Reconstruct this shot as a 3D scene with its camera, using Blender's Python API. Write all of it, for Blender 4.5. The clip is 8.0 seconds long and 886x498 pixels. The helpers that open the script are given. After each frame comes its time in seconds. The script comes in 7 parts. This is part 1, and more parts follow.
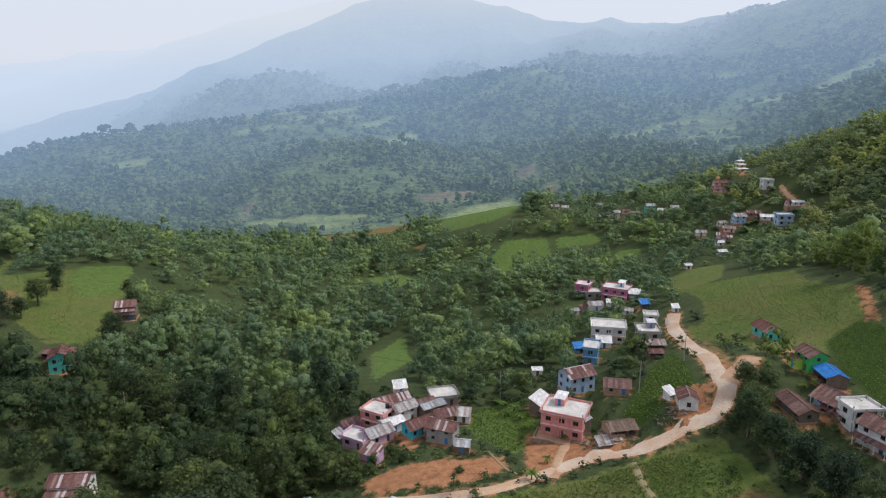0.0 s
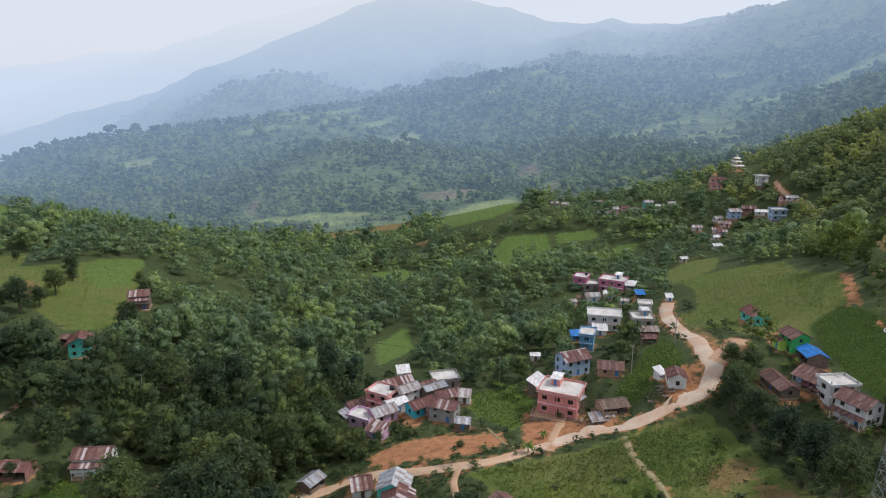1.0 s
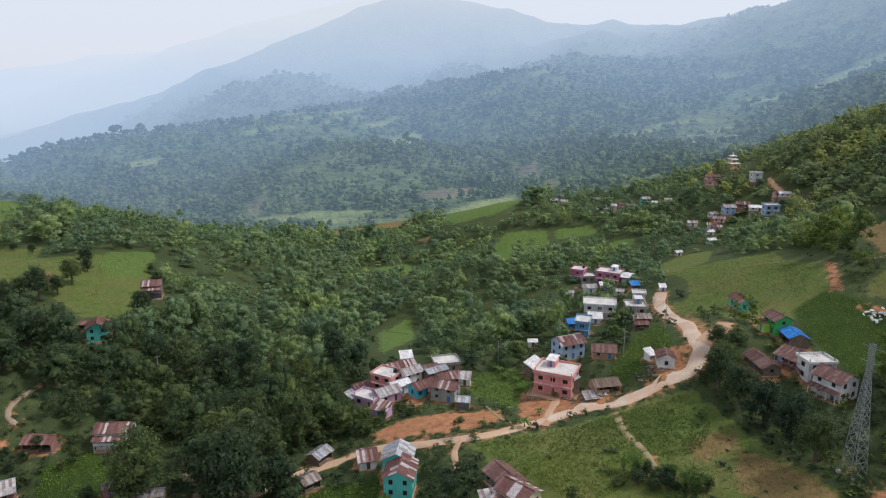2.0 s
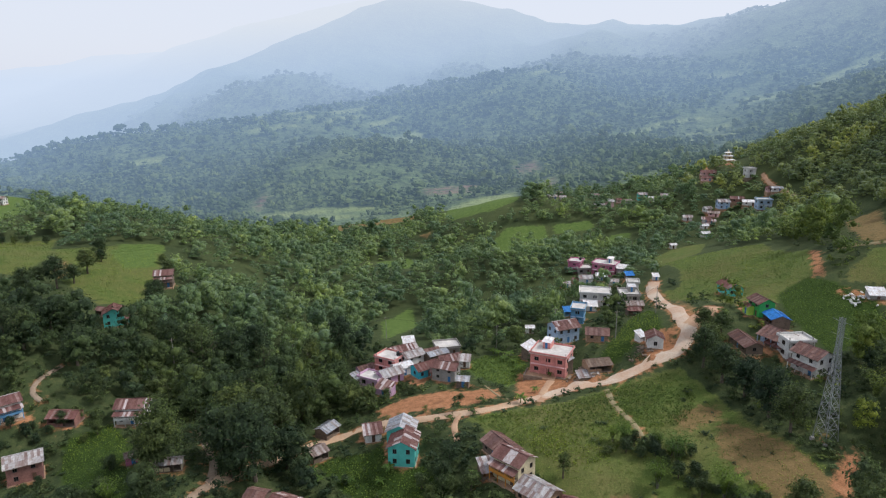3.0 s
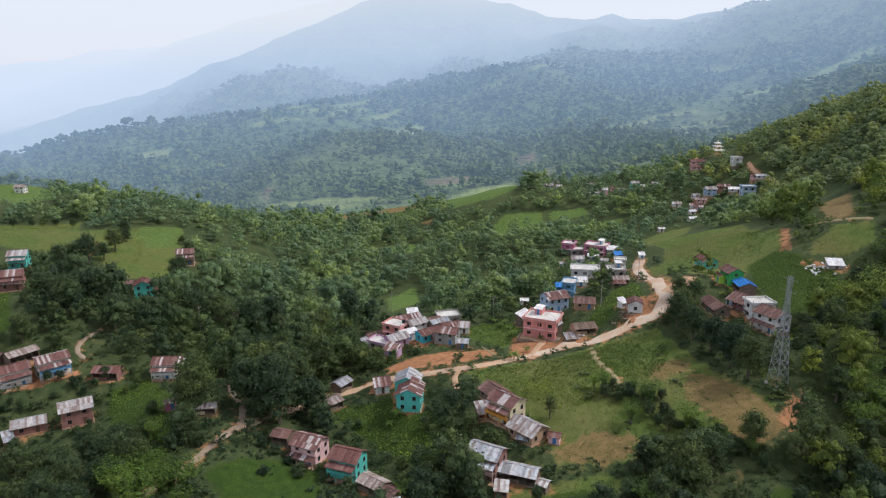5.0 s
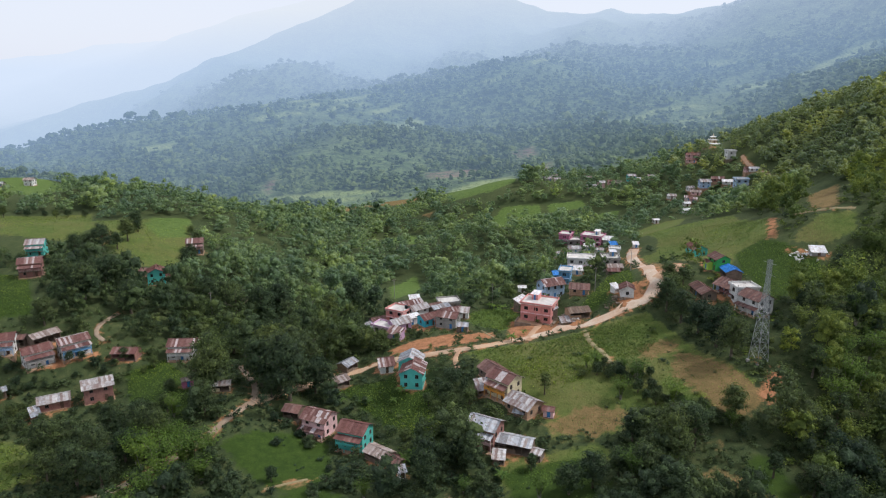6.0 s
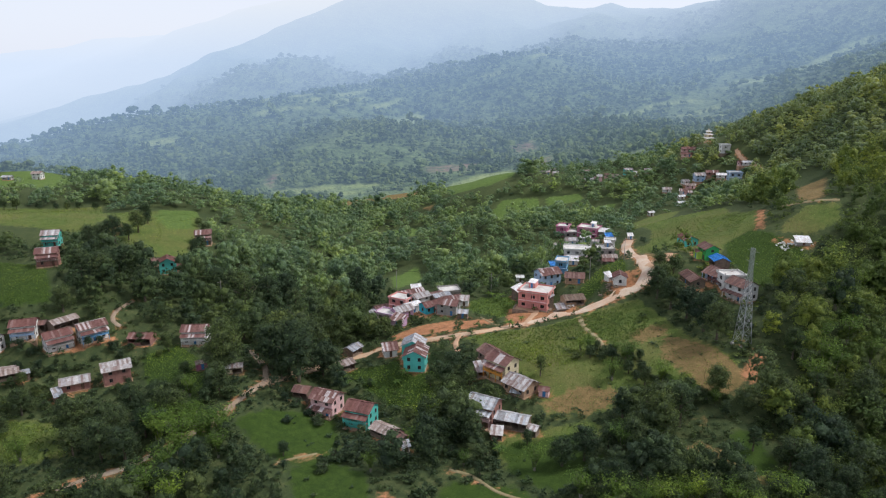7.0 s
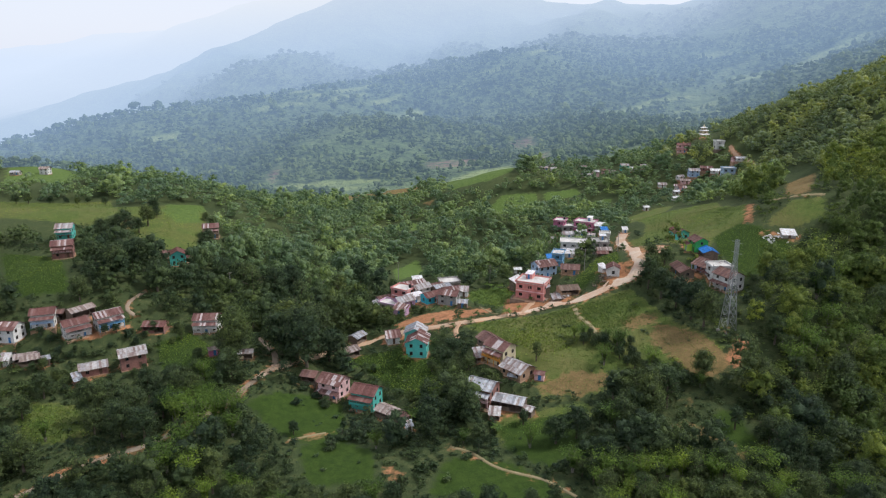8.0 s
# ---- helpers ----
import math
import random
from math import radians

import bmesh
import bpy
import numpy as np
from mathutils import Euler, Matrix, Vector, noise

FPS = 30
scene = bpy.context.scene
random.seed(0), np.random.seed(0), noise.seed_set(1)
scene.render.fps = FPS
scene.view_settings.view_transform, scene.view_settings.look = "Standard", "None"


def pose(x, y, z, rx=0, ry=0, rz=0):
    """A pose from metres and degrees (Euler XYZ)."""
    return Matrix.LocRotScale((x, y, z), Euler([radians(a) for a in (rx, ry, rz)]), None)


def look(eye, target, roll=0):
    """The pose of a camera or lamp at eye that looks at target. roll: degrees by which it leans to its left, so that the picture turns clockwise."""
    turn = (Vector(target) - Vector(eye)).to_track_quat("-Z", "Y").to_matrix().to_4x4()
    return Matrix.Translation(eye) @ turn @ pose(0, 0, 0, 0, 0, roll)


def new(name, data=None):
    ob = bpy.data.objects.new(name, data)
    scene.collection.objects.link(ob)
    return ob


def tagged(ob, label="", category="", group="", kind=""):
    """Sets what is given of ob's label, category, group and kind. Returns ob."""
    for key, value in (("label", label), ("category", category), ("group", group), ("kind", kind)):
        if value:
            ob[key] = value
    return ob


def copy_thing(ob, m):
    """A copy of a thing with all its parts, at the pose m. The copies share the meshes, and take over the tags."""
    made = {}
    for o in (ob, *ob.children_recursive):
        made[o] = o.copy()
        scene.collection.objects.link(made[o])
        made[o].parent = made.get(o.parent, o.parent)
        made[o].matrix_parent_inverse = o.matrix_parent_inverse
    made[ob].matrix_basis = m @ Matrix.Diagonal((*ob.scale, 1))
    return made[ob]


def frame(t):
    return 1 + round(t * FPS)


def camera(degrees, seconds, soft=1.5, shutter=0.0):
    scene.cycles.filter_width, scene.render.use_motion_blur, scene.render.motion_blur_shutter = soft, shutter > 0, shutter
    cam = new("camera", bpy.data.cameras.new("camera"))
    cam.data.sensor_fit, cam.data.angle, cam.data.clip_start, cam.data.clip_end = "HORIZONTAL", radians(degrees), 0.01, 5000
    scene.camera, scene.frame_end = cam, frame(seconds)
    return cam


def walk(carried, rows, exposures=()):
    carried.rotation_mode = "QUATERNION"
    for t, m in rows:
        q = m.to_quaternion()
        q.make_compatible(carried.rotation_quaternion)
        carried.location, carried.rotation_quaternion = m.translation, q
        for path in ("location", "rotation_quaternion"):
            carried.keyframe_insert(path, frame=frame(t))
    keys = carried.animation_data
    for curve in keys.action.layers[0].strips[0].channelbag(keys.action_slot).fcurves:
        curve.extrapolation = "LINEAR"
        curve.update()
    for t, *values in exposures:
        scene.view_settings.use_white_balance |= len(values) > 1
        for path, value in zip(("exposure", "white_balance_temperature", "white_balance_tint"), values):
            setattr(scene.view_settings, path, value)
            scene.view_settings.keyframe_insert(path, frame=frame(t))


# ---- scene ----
# A drone flies backwards over a hill village. Rows: seconds, x, y, z, yaw, pitch, roll.
cam = camera(67.06, 8.0, soft=1.2)
PATH = [
    (0.0, 1.338, 83.364, 102.545, -0.4470, -14.0156, 0.0100),
    (0.5, 1.379, 78.536, 101.907, -0.3486, -13.9806, -0.0455),
    (1.0, 1.478, 73.664, 101.198, -0.2465, -13.9161, -0.0791),
    (1.5, 1.518, 68.562, 100.490, -0.1705, -13.8401, -0.0966),
    (3.0, 1.653, 52.778, 98.387, -0.0051, -13.7751, -0.1719),
    (3.5, 1.624, 47.248, 97.888, 0.0152, -13.8242, -0.1687),
    (4.0, 1.489, 41.651, 97.528, 0.0226, -13.9091, -0.1812),
    (4.5, 1.387, 36.132, 97.196, 0.0343, -14.0304, -0.1907),
    (6.0, 0.919, 19.910, 97.501, 0.0357, -14.6573, -0.1918),
    (6.5, 0.732, 15.002, 97.957, 0.0228, -14.8994, -0.1800),
    (7.0, 0.455, 9.933, 98.570, -0.0001, -15.1382, -0.1776),
    (7.5, 0.193, 4.900, 99.299, -0.0298, -15.3514, -0.1635),
    (8.0, 0.000, 0.000, 100.000, -0.0579, -15.5095, -0.1398),
]
walk(cam, [(t, pose(x, y, z) @ pose(0, 0, 0, 0, 0, yaw) @ pose(0, 0, 0, 90 + pitch) @ pose(0, 0, 0, 0, 0, roll))
           for t, x, y, z, yaw, pitch, roll in PATH], [(0, 0.17), (8, 0.36)])

# ------------------------------------------------------------------ light
world = bpy.data.worlds.new("world")
scene.world = world
world.use_nodes = True
wn = world.node_tree
sky = wn.nodes.new("ShaderNodeTexSky")
sky.sky_type = "NISHITA"
sky.sun_disc = False
sky.sun_elevation = radians(53)
sky.sun_rotation = radians(84)
sky.air_density = 1.0
sky.dust_density = 2.0
sky.ozone_density = 1.2
wn.nodes["Background"].inputs["Strength"].default_value = 0.136
# a thin bright overcast lies over the blue
cloud = wn.nodes.new("ShaderNodeMix")
cloud.data_type = "RGBA"
cloud.inputs[0].default_value = 0.9
cloud.inputs[7].default_value = (4.85, 5.15, 5.9, 1.0)
wn.links.new(sky.outputs["Color"], cloud.inputs[6])
wn.links.new(cloud.outputs[2], wn.nodes["Background"].inputs["Color"])
sun_data = bpy.data.lights.new("sun", "SUN")
sun_data.energy = 2.6
sun_data.angle = radians(12)
sun_data.color = (1.0, 0.97, 0.935)
sun = new("sun", sun_data)
sun.matrix_world = look((640, 290, 860), (0, 220, 10))


# ------------------------------------------------------------------ materials
def material(name, rough=0.85, metal=0.0):
    m = bpy.data.materials.new(name)
    m.use_nodes = True
    nodes, links = m.node_tree.nodes, m.node_tree.links
    b = nodes["Principled BSDF"]
    b.inputs["Roughness"].default_value = rough
    b.inputs["Metallic"].default_value = metal
    b.inputs["Specular IOR Level"].default_value = 0.3
    return m, nodes, links, b


def noise_node(nodes, links, scale, detail=4.0, rough=0.6, space="Object"):
    n = nodes.new("ShaderNodeTexNoise")
    n.inputs["Scale"].default_value = scale
    n.inputs["Detail"].default_value = detail
    n.inputs["Roughness"].default_value = rough
    if space == "World":
        g = nodes.new("ShaderNodeNewGeometry")
        links.new(g.outputs["Position"], n.inputs["Vector"])
    else:
        c = nodes.new("ShaderNodeTexCoord")
        links.new(c.outputs["Object"], n.inputs["Vector"])
    return n.outputs["Fac"]


def ramp(nodes, links, fac, stops):
    r = nodes.new("ShaderNodeValToRGB")
    e = r.color_ramp.elements
    while len(e) < len(stops):
        e.new(0.5)
    for k, (p, c) in zip(e, stops):
        k.position, k.color = p, (*c, 1.0)
    links.new(fac, r.inputs["Fac"])
    return r.outputs["Color"]


def mix(nodes, links, fac, a, b, kind="MIX"):
    n = nodes.new("ShaderNodeMix")
    n.data_type, n.blend_type = "RGBA", kind
    for sock, v in ((n.inputs[0], fac), (n.inputs[6], a), (n.inputs[7], b)):
        if isinstance(v, bpy.types.NodeSocket):
            links.new(v, sock)
        elif isinstance(v, (int, float)):
            sock.default_value = v
        else:
            sock.default_value = (*v, 1.0)
    return n.outputs[2]


def math_node(nodes, links, op, a, b=0.0):
    n = nodes.new("ShaderNodeMath")
    n.operation = op
    for sock, v in ((n.inputs[0], a), (n.inputs[1], b)):
        if isinstance(v, bpy.types.NodeSocket):
            links.new(v, sock)
        else:
            sock.default_value = v
    return n.outputs[0]


def bump(nodes, links, b, height, strength=0.4, distance=0.05):
    n = nodes.new("ShaderNodeBump")
    n.inputs["Strength"].default_value = strength
    n.inputs["Distance"].default_value = distance
    links.new(height, n.inputs["Height"])
    links.new(n.outputs["Normal"], b.inputs["Normal"])


def plain(name, color, rough=0.8, scale=1.5, spread=0.35, grime=0.3, metal=0.0):
    """Painted, plastered or wooden surface: a base colour with blotches, streaks and fine grain."""
    m, n, l, b = material(name, rough, metal)
    big = noise_node(n, l, scale * 0.35, 5, 0.65)
    fine = noise_node(n, l, scale * 6, 3, 0.6)
    low = tuple(c * (1 - spread) for c in color)
    high = tuple(min(1, c * (1 + spread * 0.5)) for c in color)
    c = ramp(n, l, big, [(0.3, low), (0.55, color), (0.75, high)])
    dirt = ramp(n, l, fine, [(0.35, (1 - grime,) * 3), (0.6, (1, 1, 1))])
    c = mix(n, l, 0.8, c, dirt, "MULTIPLY")
    l.new(c, b.inputs["Base Color"])
    bump(n, l, b, fine, 0.3, 0.02)
    return m


def roofing(name, sheets, rough=0.78, metal=0.0):
    """Corrugated sheets: every sheet takes one of the given colours, with rust blotches over it."""
    m, n, l, b = material(name, rough, metal)
    g = n.new("ShaderNodeNewGeometry")
    stops = [(i / len(sheets), c) for i, c in enumerate(sheets)]
    o = n.new("ShaderNodeObjectInfo")
    pick = math_node(n, l, "FRACT", math_node(n, l, "ADD", g.outputs["Random Per Island"], o.outputs["Random"]))
    r = n.new("ShaderNodeValToRGB")
    r.color_ramp.interpolation = "CONSTANT"
    e = r.color_ramp.elements
    while len(e) < len(stops):
        e.new(0.5)
    for k, (p, c) in zip(e, stops):
        k.position, k.color = p, (*c, 1.0)
    l.new(pick, r.inputs["Fac"])
    blot = noise_node(n, l, 1.3, 5, 0.7)
    rust = ramp(n, l, blot, [(0.42, (1, 1, 1)), (0.62, (0.6, 0.45, 0.38)), (0.8, (0.4, 0.3, 0.26))])
    c = mix(n, l, 0.75, r.outputs["Color"], rust, "MULTIPLY")
    l.new(c, b.inputs["Base Color"])
    w = n.new("ShaderNodeTexWave")
    w.inputs["Scale"].default_value = 2.6
    co = n.new("ShaderNodeTexCoord")
    l.new(co.outputs["Object"], w.inputs["Vector"])
    bump(n, l, b, w.outputs["Fac"], 0.5, 0.04)
    return m


def foliage(name, dark, mid, light, warm, sheen=0.0):
    """Leaves: shade varies leaf by leaf, tree by tree and over the woods."""
    m, n, l, b = material(name, 0.62)
    g = n.new("ShaderNodeNewGeometry")
    o = n.new("ShaderNodeObjectInfo")
    a = n.new("ShaderNodeAttribute")
    a.attribute_name = "tint"
    tree = math_node(n, l, "FRACT", math_node(n, l, "ADD", a.outputs["Fac"], o.outputs["Random"]))
    leaf = ramp(n, l, g.outputs["Random Per Island"], [(0.0, dark), (0.5, mid), (1.0, light)])
    hue = ramp(n, l, tree, [(0.0, (0.64, 0.74, 0.68)), (0.35, (0.86, 0.93, 0.82)), (0.7, (1.12, 1.1, 0.86)), (1.0, tuple(0.5 + 0.5 * w for w in warm))])
    c = mix(n, l, 1.0, leaf, hue, "MULTIPLY")
    patch = noise_node(n, l, 0.028, 4, 0.55, "World")
    c = mix(n, l, 1.0, c, ramp(n, l, patch, [(0.36, (0.66, 0.78, 0.84)), (0.5, (0.95, 1.0, 0.95)), (0.64, (1.5, 1.42, 1.0))]), "MULTIPLY")
    clump = noise_node(n, l, 0.62, 3, 0.65, "World")
    c = mix(n, l, 0.85, c, ramp(n, l, clump, [(0.36, (0.66, 0.7, 0.7)), (0.5, (1.0, 1.0, 0.98)), (0.64, (1.4, 1.35, 1.2))]), "MULTIPLY")
    twig = noise_node(n, l, 1.6, 4, 0.7, "World")
    c = mix(n, l, 0.8, c, ramp(n, l, twig, [(0.32, (0.68, 0.7, 0.68)), (0.66, (1.32, 1.28, 1.2))]), "MULTIPLY")
    fine = noise_node(n, l, 5.5, 3, 0.7, "World")
    c = mix(n, l, 0.7, c, ramp(n, l, fine, [(0.34, (0.66, 0.68, 0.66)), (0.64, (1.34, 1.3, 1.22))]), "MULTIPLY")
    l.new(c, b.inputs["Base Color"])
    bump(n, l, b, math_node(n, l, "ADD", twig, math_node(n, l, "MULTIPLY", clump, 1.6)), 0.85, 0.9)
    # waxy leaf sheen, tinted blue and raised on far woods to stand in for haze
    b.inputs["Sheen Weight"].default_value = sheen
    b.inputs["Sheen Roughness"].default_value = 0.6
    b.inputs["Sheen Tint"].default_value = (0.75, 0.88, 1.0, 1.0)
    t = n.new("ShaderNodeBsdfTranslucent")
    l.new(c, t.inputs["Color"])
    s = n.new("ShaderNodeMixShader")
    s.inputs[0].default_value = 0.38
    l.new(b.outputs[0], s.inputs[1])
    l.new(t.outputs[0], s.inputs[2])
    l.new(s.outputs[0], n["Material Output"].inputs["Surface"])
    return m


# slope and bamboo-hill leaves are paler and sheened, in place of haze
BAMBOO_HILL = foliage("bamboo_hill_leaves", (0.182, 0.224, 0.055), (0.220, 0.263, 0.064), (0.259, 0.297, 0.072), (1.4, 1.3, 0.9), 0.42)
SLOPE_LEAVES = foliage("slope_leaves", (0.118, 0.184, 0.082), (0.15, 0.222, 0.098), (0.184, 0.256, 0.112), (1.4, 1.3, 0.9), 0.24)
HILL_LEAVES = foliage("hill_leaves", (0.086, 0.123, 0.033), (0.132, 0.177, 0.048), (0.184, 0.226, 0.066), (1.35, 1.25, 0.85))
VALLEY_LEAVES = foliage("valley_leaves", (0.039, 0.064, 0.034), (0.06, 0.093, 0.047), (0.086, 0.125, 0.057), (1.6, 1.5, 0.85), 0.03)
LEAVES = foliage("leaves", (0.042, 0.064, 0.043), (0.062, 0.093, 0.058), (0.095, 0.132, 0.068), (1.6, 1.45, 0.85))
BAMBOO = foliage("bamboo_leaves", (0.084, 0.138, 0.032), (0.112, 0.178, 0.04), (0.14, 0.21, 0.05), (1.3, 1.2, 0.8))
CROP = foliage("crop_leaves", (0.1, 0.142, 0.04), (0.145, 0.2, 0.054), (0.19, 0.245, 0.068), (1.15, 1.1, 0.9))
BARK = plain("bark", (0.16, 0.13, 0.10), 0.9, 3, 0.5, 0.5)
PALE_BARK = plain("pale_bark", (0.34, 0.31, 0.27), 0.9, 3, 0.4, 0.4)


def ground_material():
    """Land cover: forest floor, meadow, tilled field, dry grass and bare red soil, each from its own mask on the sheet."""
    m, n, l, b = material("land", 0.95)
    b.inputs["Specular IOR Level"].default_value = 0.1

    def mask(name):
        a = n.new("ShaderNodeAttribute")
        a.attribute_name = name
        return a.outputs["Fac"]

    broad = noise_node(n, l, 0.05, 6, 0.65, "World")
    mid = noise_node(n, l, 0.45, 5, 0.65, "World")
    fine = noise_node(n, l, 3.0, 4, 0.7, "World")
    floor = ramp(n, l, mid, [(0.3, (0.028, 0.042, 0.02)), (0.5, (0.048, 0.066, 0.027)), (0.65, (0.074, 0.086, 0.037)), (0.85, (0.12, 0.098, 0.05))])
    meadow = ramp(n, l, mid, [(0.28, (0.056, 0.086, 0.022)), (0.5, (0.085, 0.118, 0.03)), (0.75, (0.128, 0.14, 0.046))])
    meadow = mix(n, l, ramp(n, l, broad, [(0.42, (0, 0, 0)), (0.66, (0.65, 0.65, 0.65))]), meadow, (0.14, 0.124, 0.05))
    greens = ramp(n, l, mid, [(0.3, (0.024, 0.046, 0.01)), (0.6, (0.038, 0.066, 0.013)), (0.8, (0.056, 0.084, 0.02))])
    paddy = ramp(n, l, mid, [(0.3, (0.062, 0.102, 0.026)), (0.55, (0.09, 0.138, 0.036)), (0.8, (0.135, 0.17, 0.055))])
    dry = ramp(n, l, mid, [(0.3, (0.11, 0.09, 0.036)), (0.6, (0.19, 0.13, 0.06)), (0.8, (0.27, 0.18, 0.095))])
    soil = ramp(n, l, mid, [(0.3, (0.2, 0.095, 0.05)), (0.55, (0.33, 0.155, 0.08)), (0.8, (0.42, 0.225, 0.13))])
    g = n.new("ShaderNodeNewGeometry")
    along = n.new("ShaderNodeSeparateXYZ")
    l.new(g.outputs["Position"], along.inputs[0])
    # scrub floor is coloured dark to paint shade into the gaps between trees
    scrub = ramp(n, l, broad, [(0.35, (0.034, 0.05, 0.02)), (0.65, (0.066, 0.082, 0.032))])
    up = n.new("ShaderNodeMapRange")
    up.inputs["From Min"].default_value, up.inputs["From Max"].default_value = 150, 480
    l.new(along.outputs["Y"], up.inputs["Value"])
    c = mix(n, l, up.outputs["Result"], floor, scrub)
    for name, color in (("meadow", meadow), ("greens", greens), ("paddy", paddy), ("dry", dry), ("soil", soil)):
        edge = math_node(n, l, "ADD", mask(name), math_node(n, l, "MULTIPLY", math_node(n, l, "SUBTRACT", mid, 0.5), 1.3))
        fac = ramp(n, l, edge, [(0.35, (0, 0, 0)), (0.6, (1, 1, 1))])
        c = mix(n, l, fac, c, color)
    grain = ramp(n, l, fine, [(0.3, (0.58, 0.6, 0.6)), (0.7, (1.3, 1.28, 1.22))])
    c = mix(n, l, 0.8, c, grain, "MULTIPLY")
    l.new(c, b.inputs["Base Color"])
    bump(n, l, b, fine, 0.6, 0.25)
    return m


LAND = ground_material()


def distance_material():
    """Far mountains behind the valley: wooded slopes with haze painted on as blue emission, more so the farther they
    lie.
    """
    m, n, l, b = material("hazed_mountains", 0.95)
    mid = noise_node(n, l, 0.02, 7, 0.7, "World")
    fine = noise_node(n, l, 0.11, 5, 0.7, "World")
    wood = ramp(n, l, mid, [(0.3, (0.056, 0.086, 0.037)), (0.55, (0.096, 0.136, 0.054)), (0.75, (0.142, 0.176, 0.068))])
    wood = mix(n, l, 0.85, wood, ramp(n, l, fine, [(0.3, (0.5, 0.5, 0.5)), (0.7, (1.25, 1.25, 1.25))]), "MULTIPLY")
    # each tree has its own green
    isle = n.new("ShaderNodeNewGeometry")
    wood = mix(n, l, 1.0, wood, ramp(n, l, isle.outputs["Random Per Island"], [(0.0, (0.76, 0.82, 0.84)), (0.5, (1.0, 1.02, 0.95)), (0.8, (1.22, 1.2, 1.0)), (1.0, (1.45, 1.34, 1.02))]), "MULTIPLY")
    broad = noise_node(n, l, 0.0075, 6, 0.62, "World")
    bare = ramp(n, l, broad, [(0.5, (0, 0, 0)), (0.64, (0.65, 0.65, 0.65))])
    wood = mix(n, l, bare, wood, mix(n, l, fine, (0.085, 0.125, 0.045), (0.17, 0.205, 0.08)))
    bump(n, l, b, broad, 1.0, 60.0)
    a = n.new("ShaderNodeAttribute")
    a.attribute_name = "clearing"
    wood = mix(n, l, a.outputs["Fac"], wood, mix(n, l, mid, (0.13, 0.185, 0.06), (0.25, 0.275, 0.1)))
    a = n.new("ShaderNodeAttribute")
    a.attribute_name = "bare"
    scar = math_node(n, l, "MULTIPLY", a.outputs["Fac"], ramp(n, l, fine, [(0.42, (0.1, 0.1, 0.1)), (0.58, (0.9, 0.9, 0.9))]))
    wood = mix(n, l, scar, wood, mix(n, l, mid, (0.15, 0.085, 0.065), (0.26, 0.15, 0.115)))
    l.new(wood, b.inputs["Base Color"])
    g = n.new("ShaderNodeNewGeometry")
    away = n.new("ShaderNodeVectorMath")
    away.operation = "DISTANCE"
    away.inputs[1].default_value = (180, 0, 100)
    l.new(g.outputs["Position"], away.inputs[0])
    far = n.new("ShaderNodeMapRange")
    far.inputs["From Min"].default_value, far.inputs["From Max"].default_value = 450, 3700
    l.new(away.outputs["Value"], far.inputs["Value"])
    # haze is painted: emission replaces the surface with distance from a fixed point
    haze_mix = ramp(n, l, far.outputs["Result"], [(0.03, (0.1, 0.1, 0.1)), (0.08, (0.21, 0.21, 0.21)), (0.13, (0.31, 0.31, 0.31)), (0.25, (0.54, 0.54, 0.54)), (0.48, (0.82, 0.82, 0.82)), (1.0, (0.97, 0.97, 0.97))])
    haze_glow = ramp(n, l, far.outputs["Result"], [(0.05, (0.196, 0.296, 0.43)), (0.25, (0.265, 0.39, 0.6)), (0.48, (0.425, 0.55, 0.75)), (0.75, (0.52, 0.62, 0.785)), (1.0, (0.56, 0.65, 0.8))])
    # painted glow turns paler with height, fading the crests towards the sky colour
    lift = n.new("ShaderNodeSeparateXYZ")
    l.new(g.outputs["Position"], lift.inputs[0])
    crest_glow = n.new("ShaderNodeMapRange")
    crest_glow.inputs["From Min"].default_value, crest_glow.inputs["From Max"].default_value = 120, 430
    l.new(lift.outputs["Z"], crest_glow.inputs["Value"])
    haze_glow = mix(n, l, math_node(n, l, "MULTIPLY", crest_glow.outputs["Result"], math_node(n, l, "MULTIPLY", far.outputs["Result"], 1.25)), haze_glow, (0.64, 0.69, 0.775))
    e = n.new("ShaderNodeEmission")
    l.new(haze_glow, e.inputs["Color"])
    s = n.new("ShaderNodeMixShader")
    l.new(haze_mix, s.inputs[0])
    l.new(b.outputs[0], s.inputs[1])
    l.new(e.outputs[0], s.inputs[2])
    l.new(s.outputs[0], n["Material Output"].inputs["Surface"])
    return m


DISTANCE = distance_material()


def road_material(name, light, dark):
    m, n, l, b = material(name, 0.92)
    broad = noise_node(n, l, 0.12, 5, 0.65, "World")
    fine = noise_node(n, l, 2.2, 5, 0.7, "World")
    c = ramp(n, l, broad, [(0.35, dark), (0.6, light)])
    c = mix(n, l, 0.7, c, ramp(n, l, fine, [(0.3, (0.68, 0.66, 0.62)), (0.7, (1.15, 1.15, 1.15))]), "MULTIPLY")
    l.new(c, b.inputs["Base Color"])
    bump(n, l, b, fine, 0.5, 0.06)
    return m


ROAD = road_material("gravel_road", (0.50, 0.41, 0.33), (0.43, 0.27, 0.18))
LANE = road_material("dirt_lane", (0.48, 0.35, 0.25), (0.42, 0.27, 0.17))
ALLEY = road_material("shaded_lane", (0.31, 0.25, 0.19), (0.23, 0.16, 0.11))
DIRT = road_material("red_dirt", (0.44, 0.29, 0.19), (0.32, 0.18, 0.11))
PATHWAY = road_material("footpath", (0.27, 0.22, 0.13), (0.2, 0.165, 0.085))

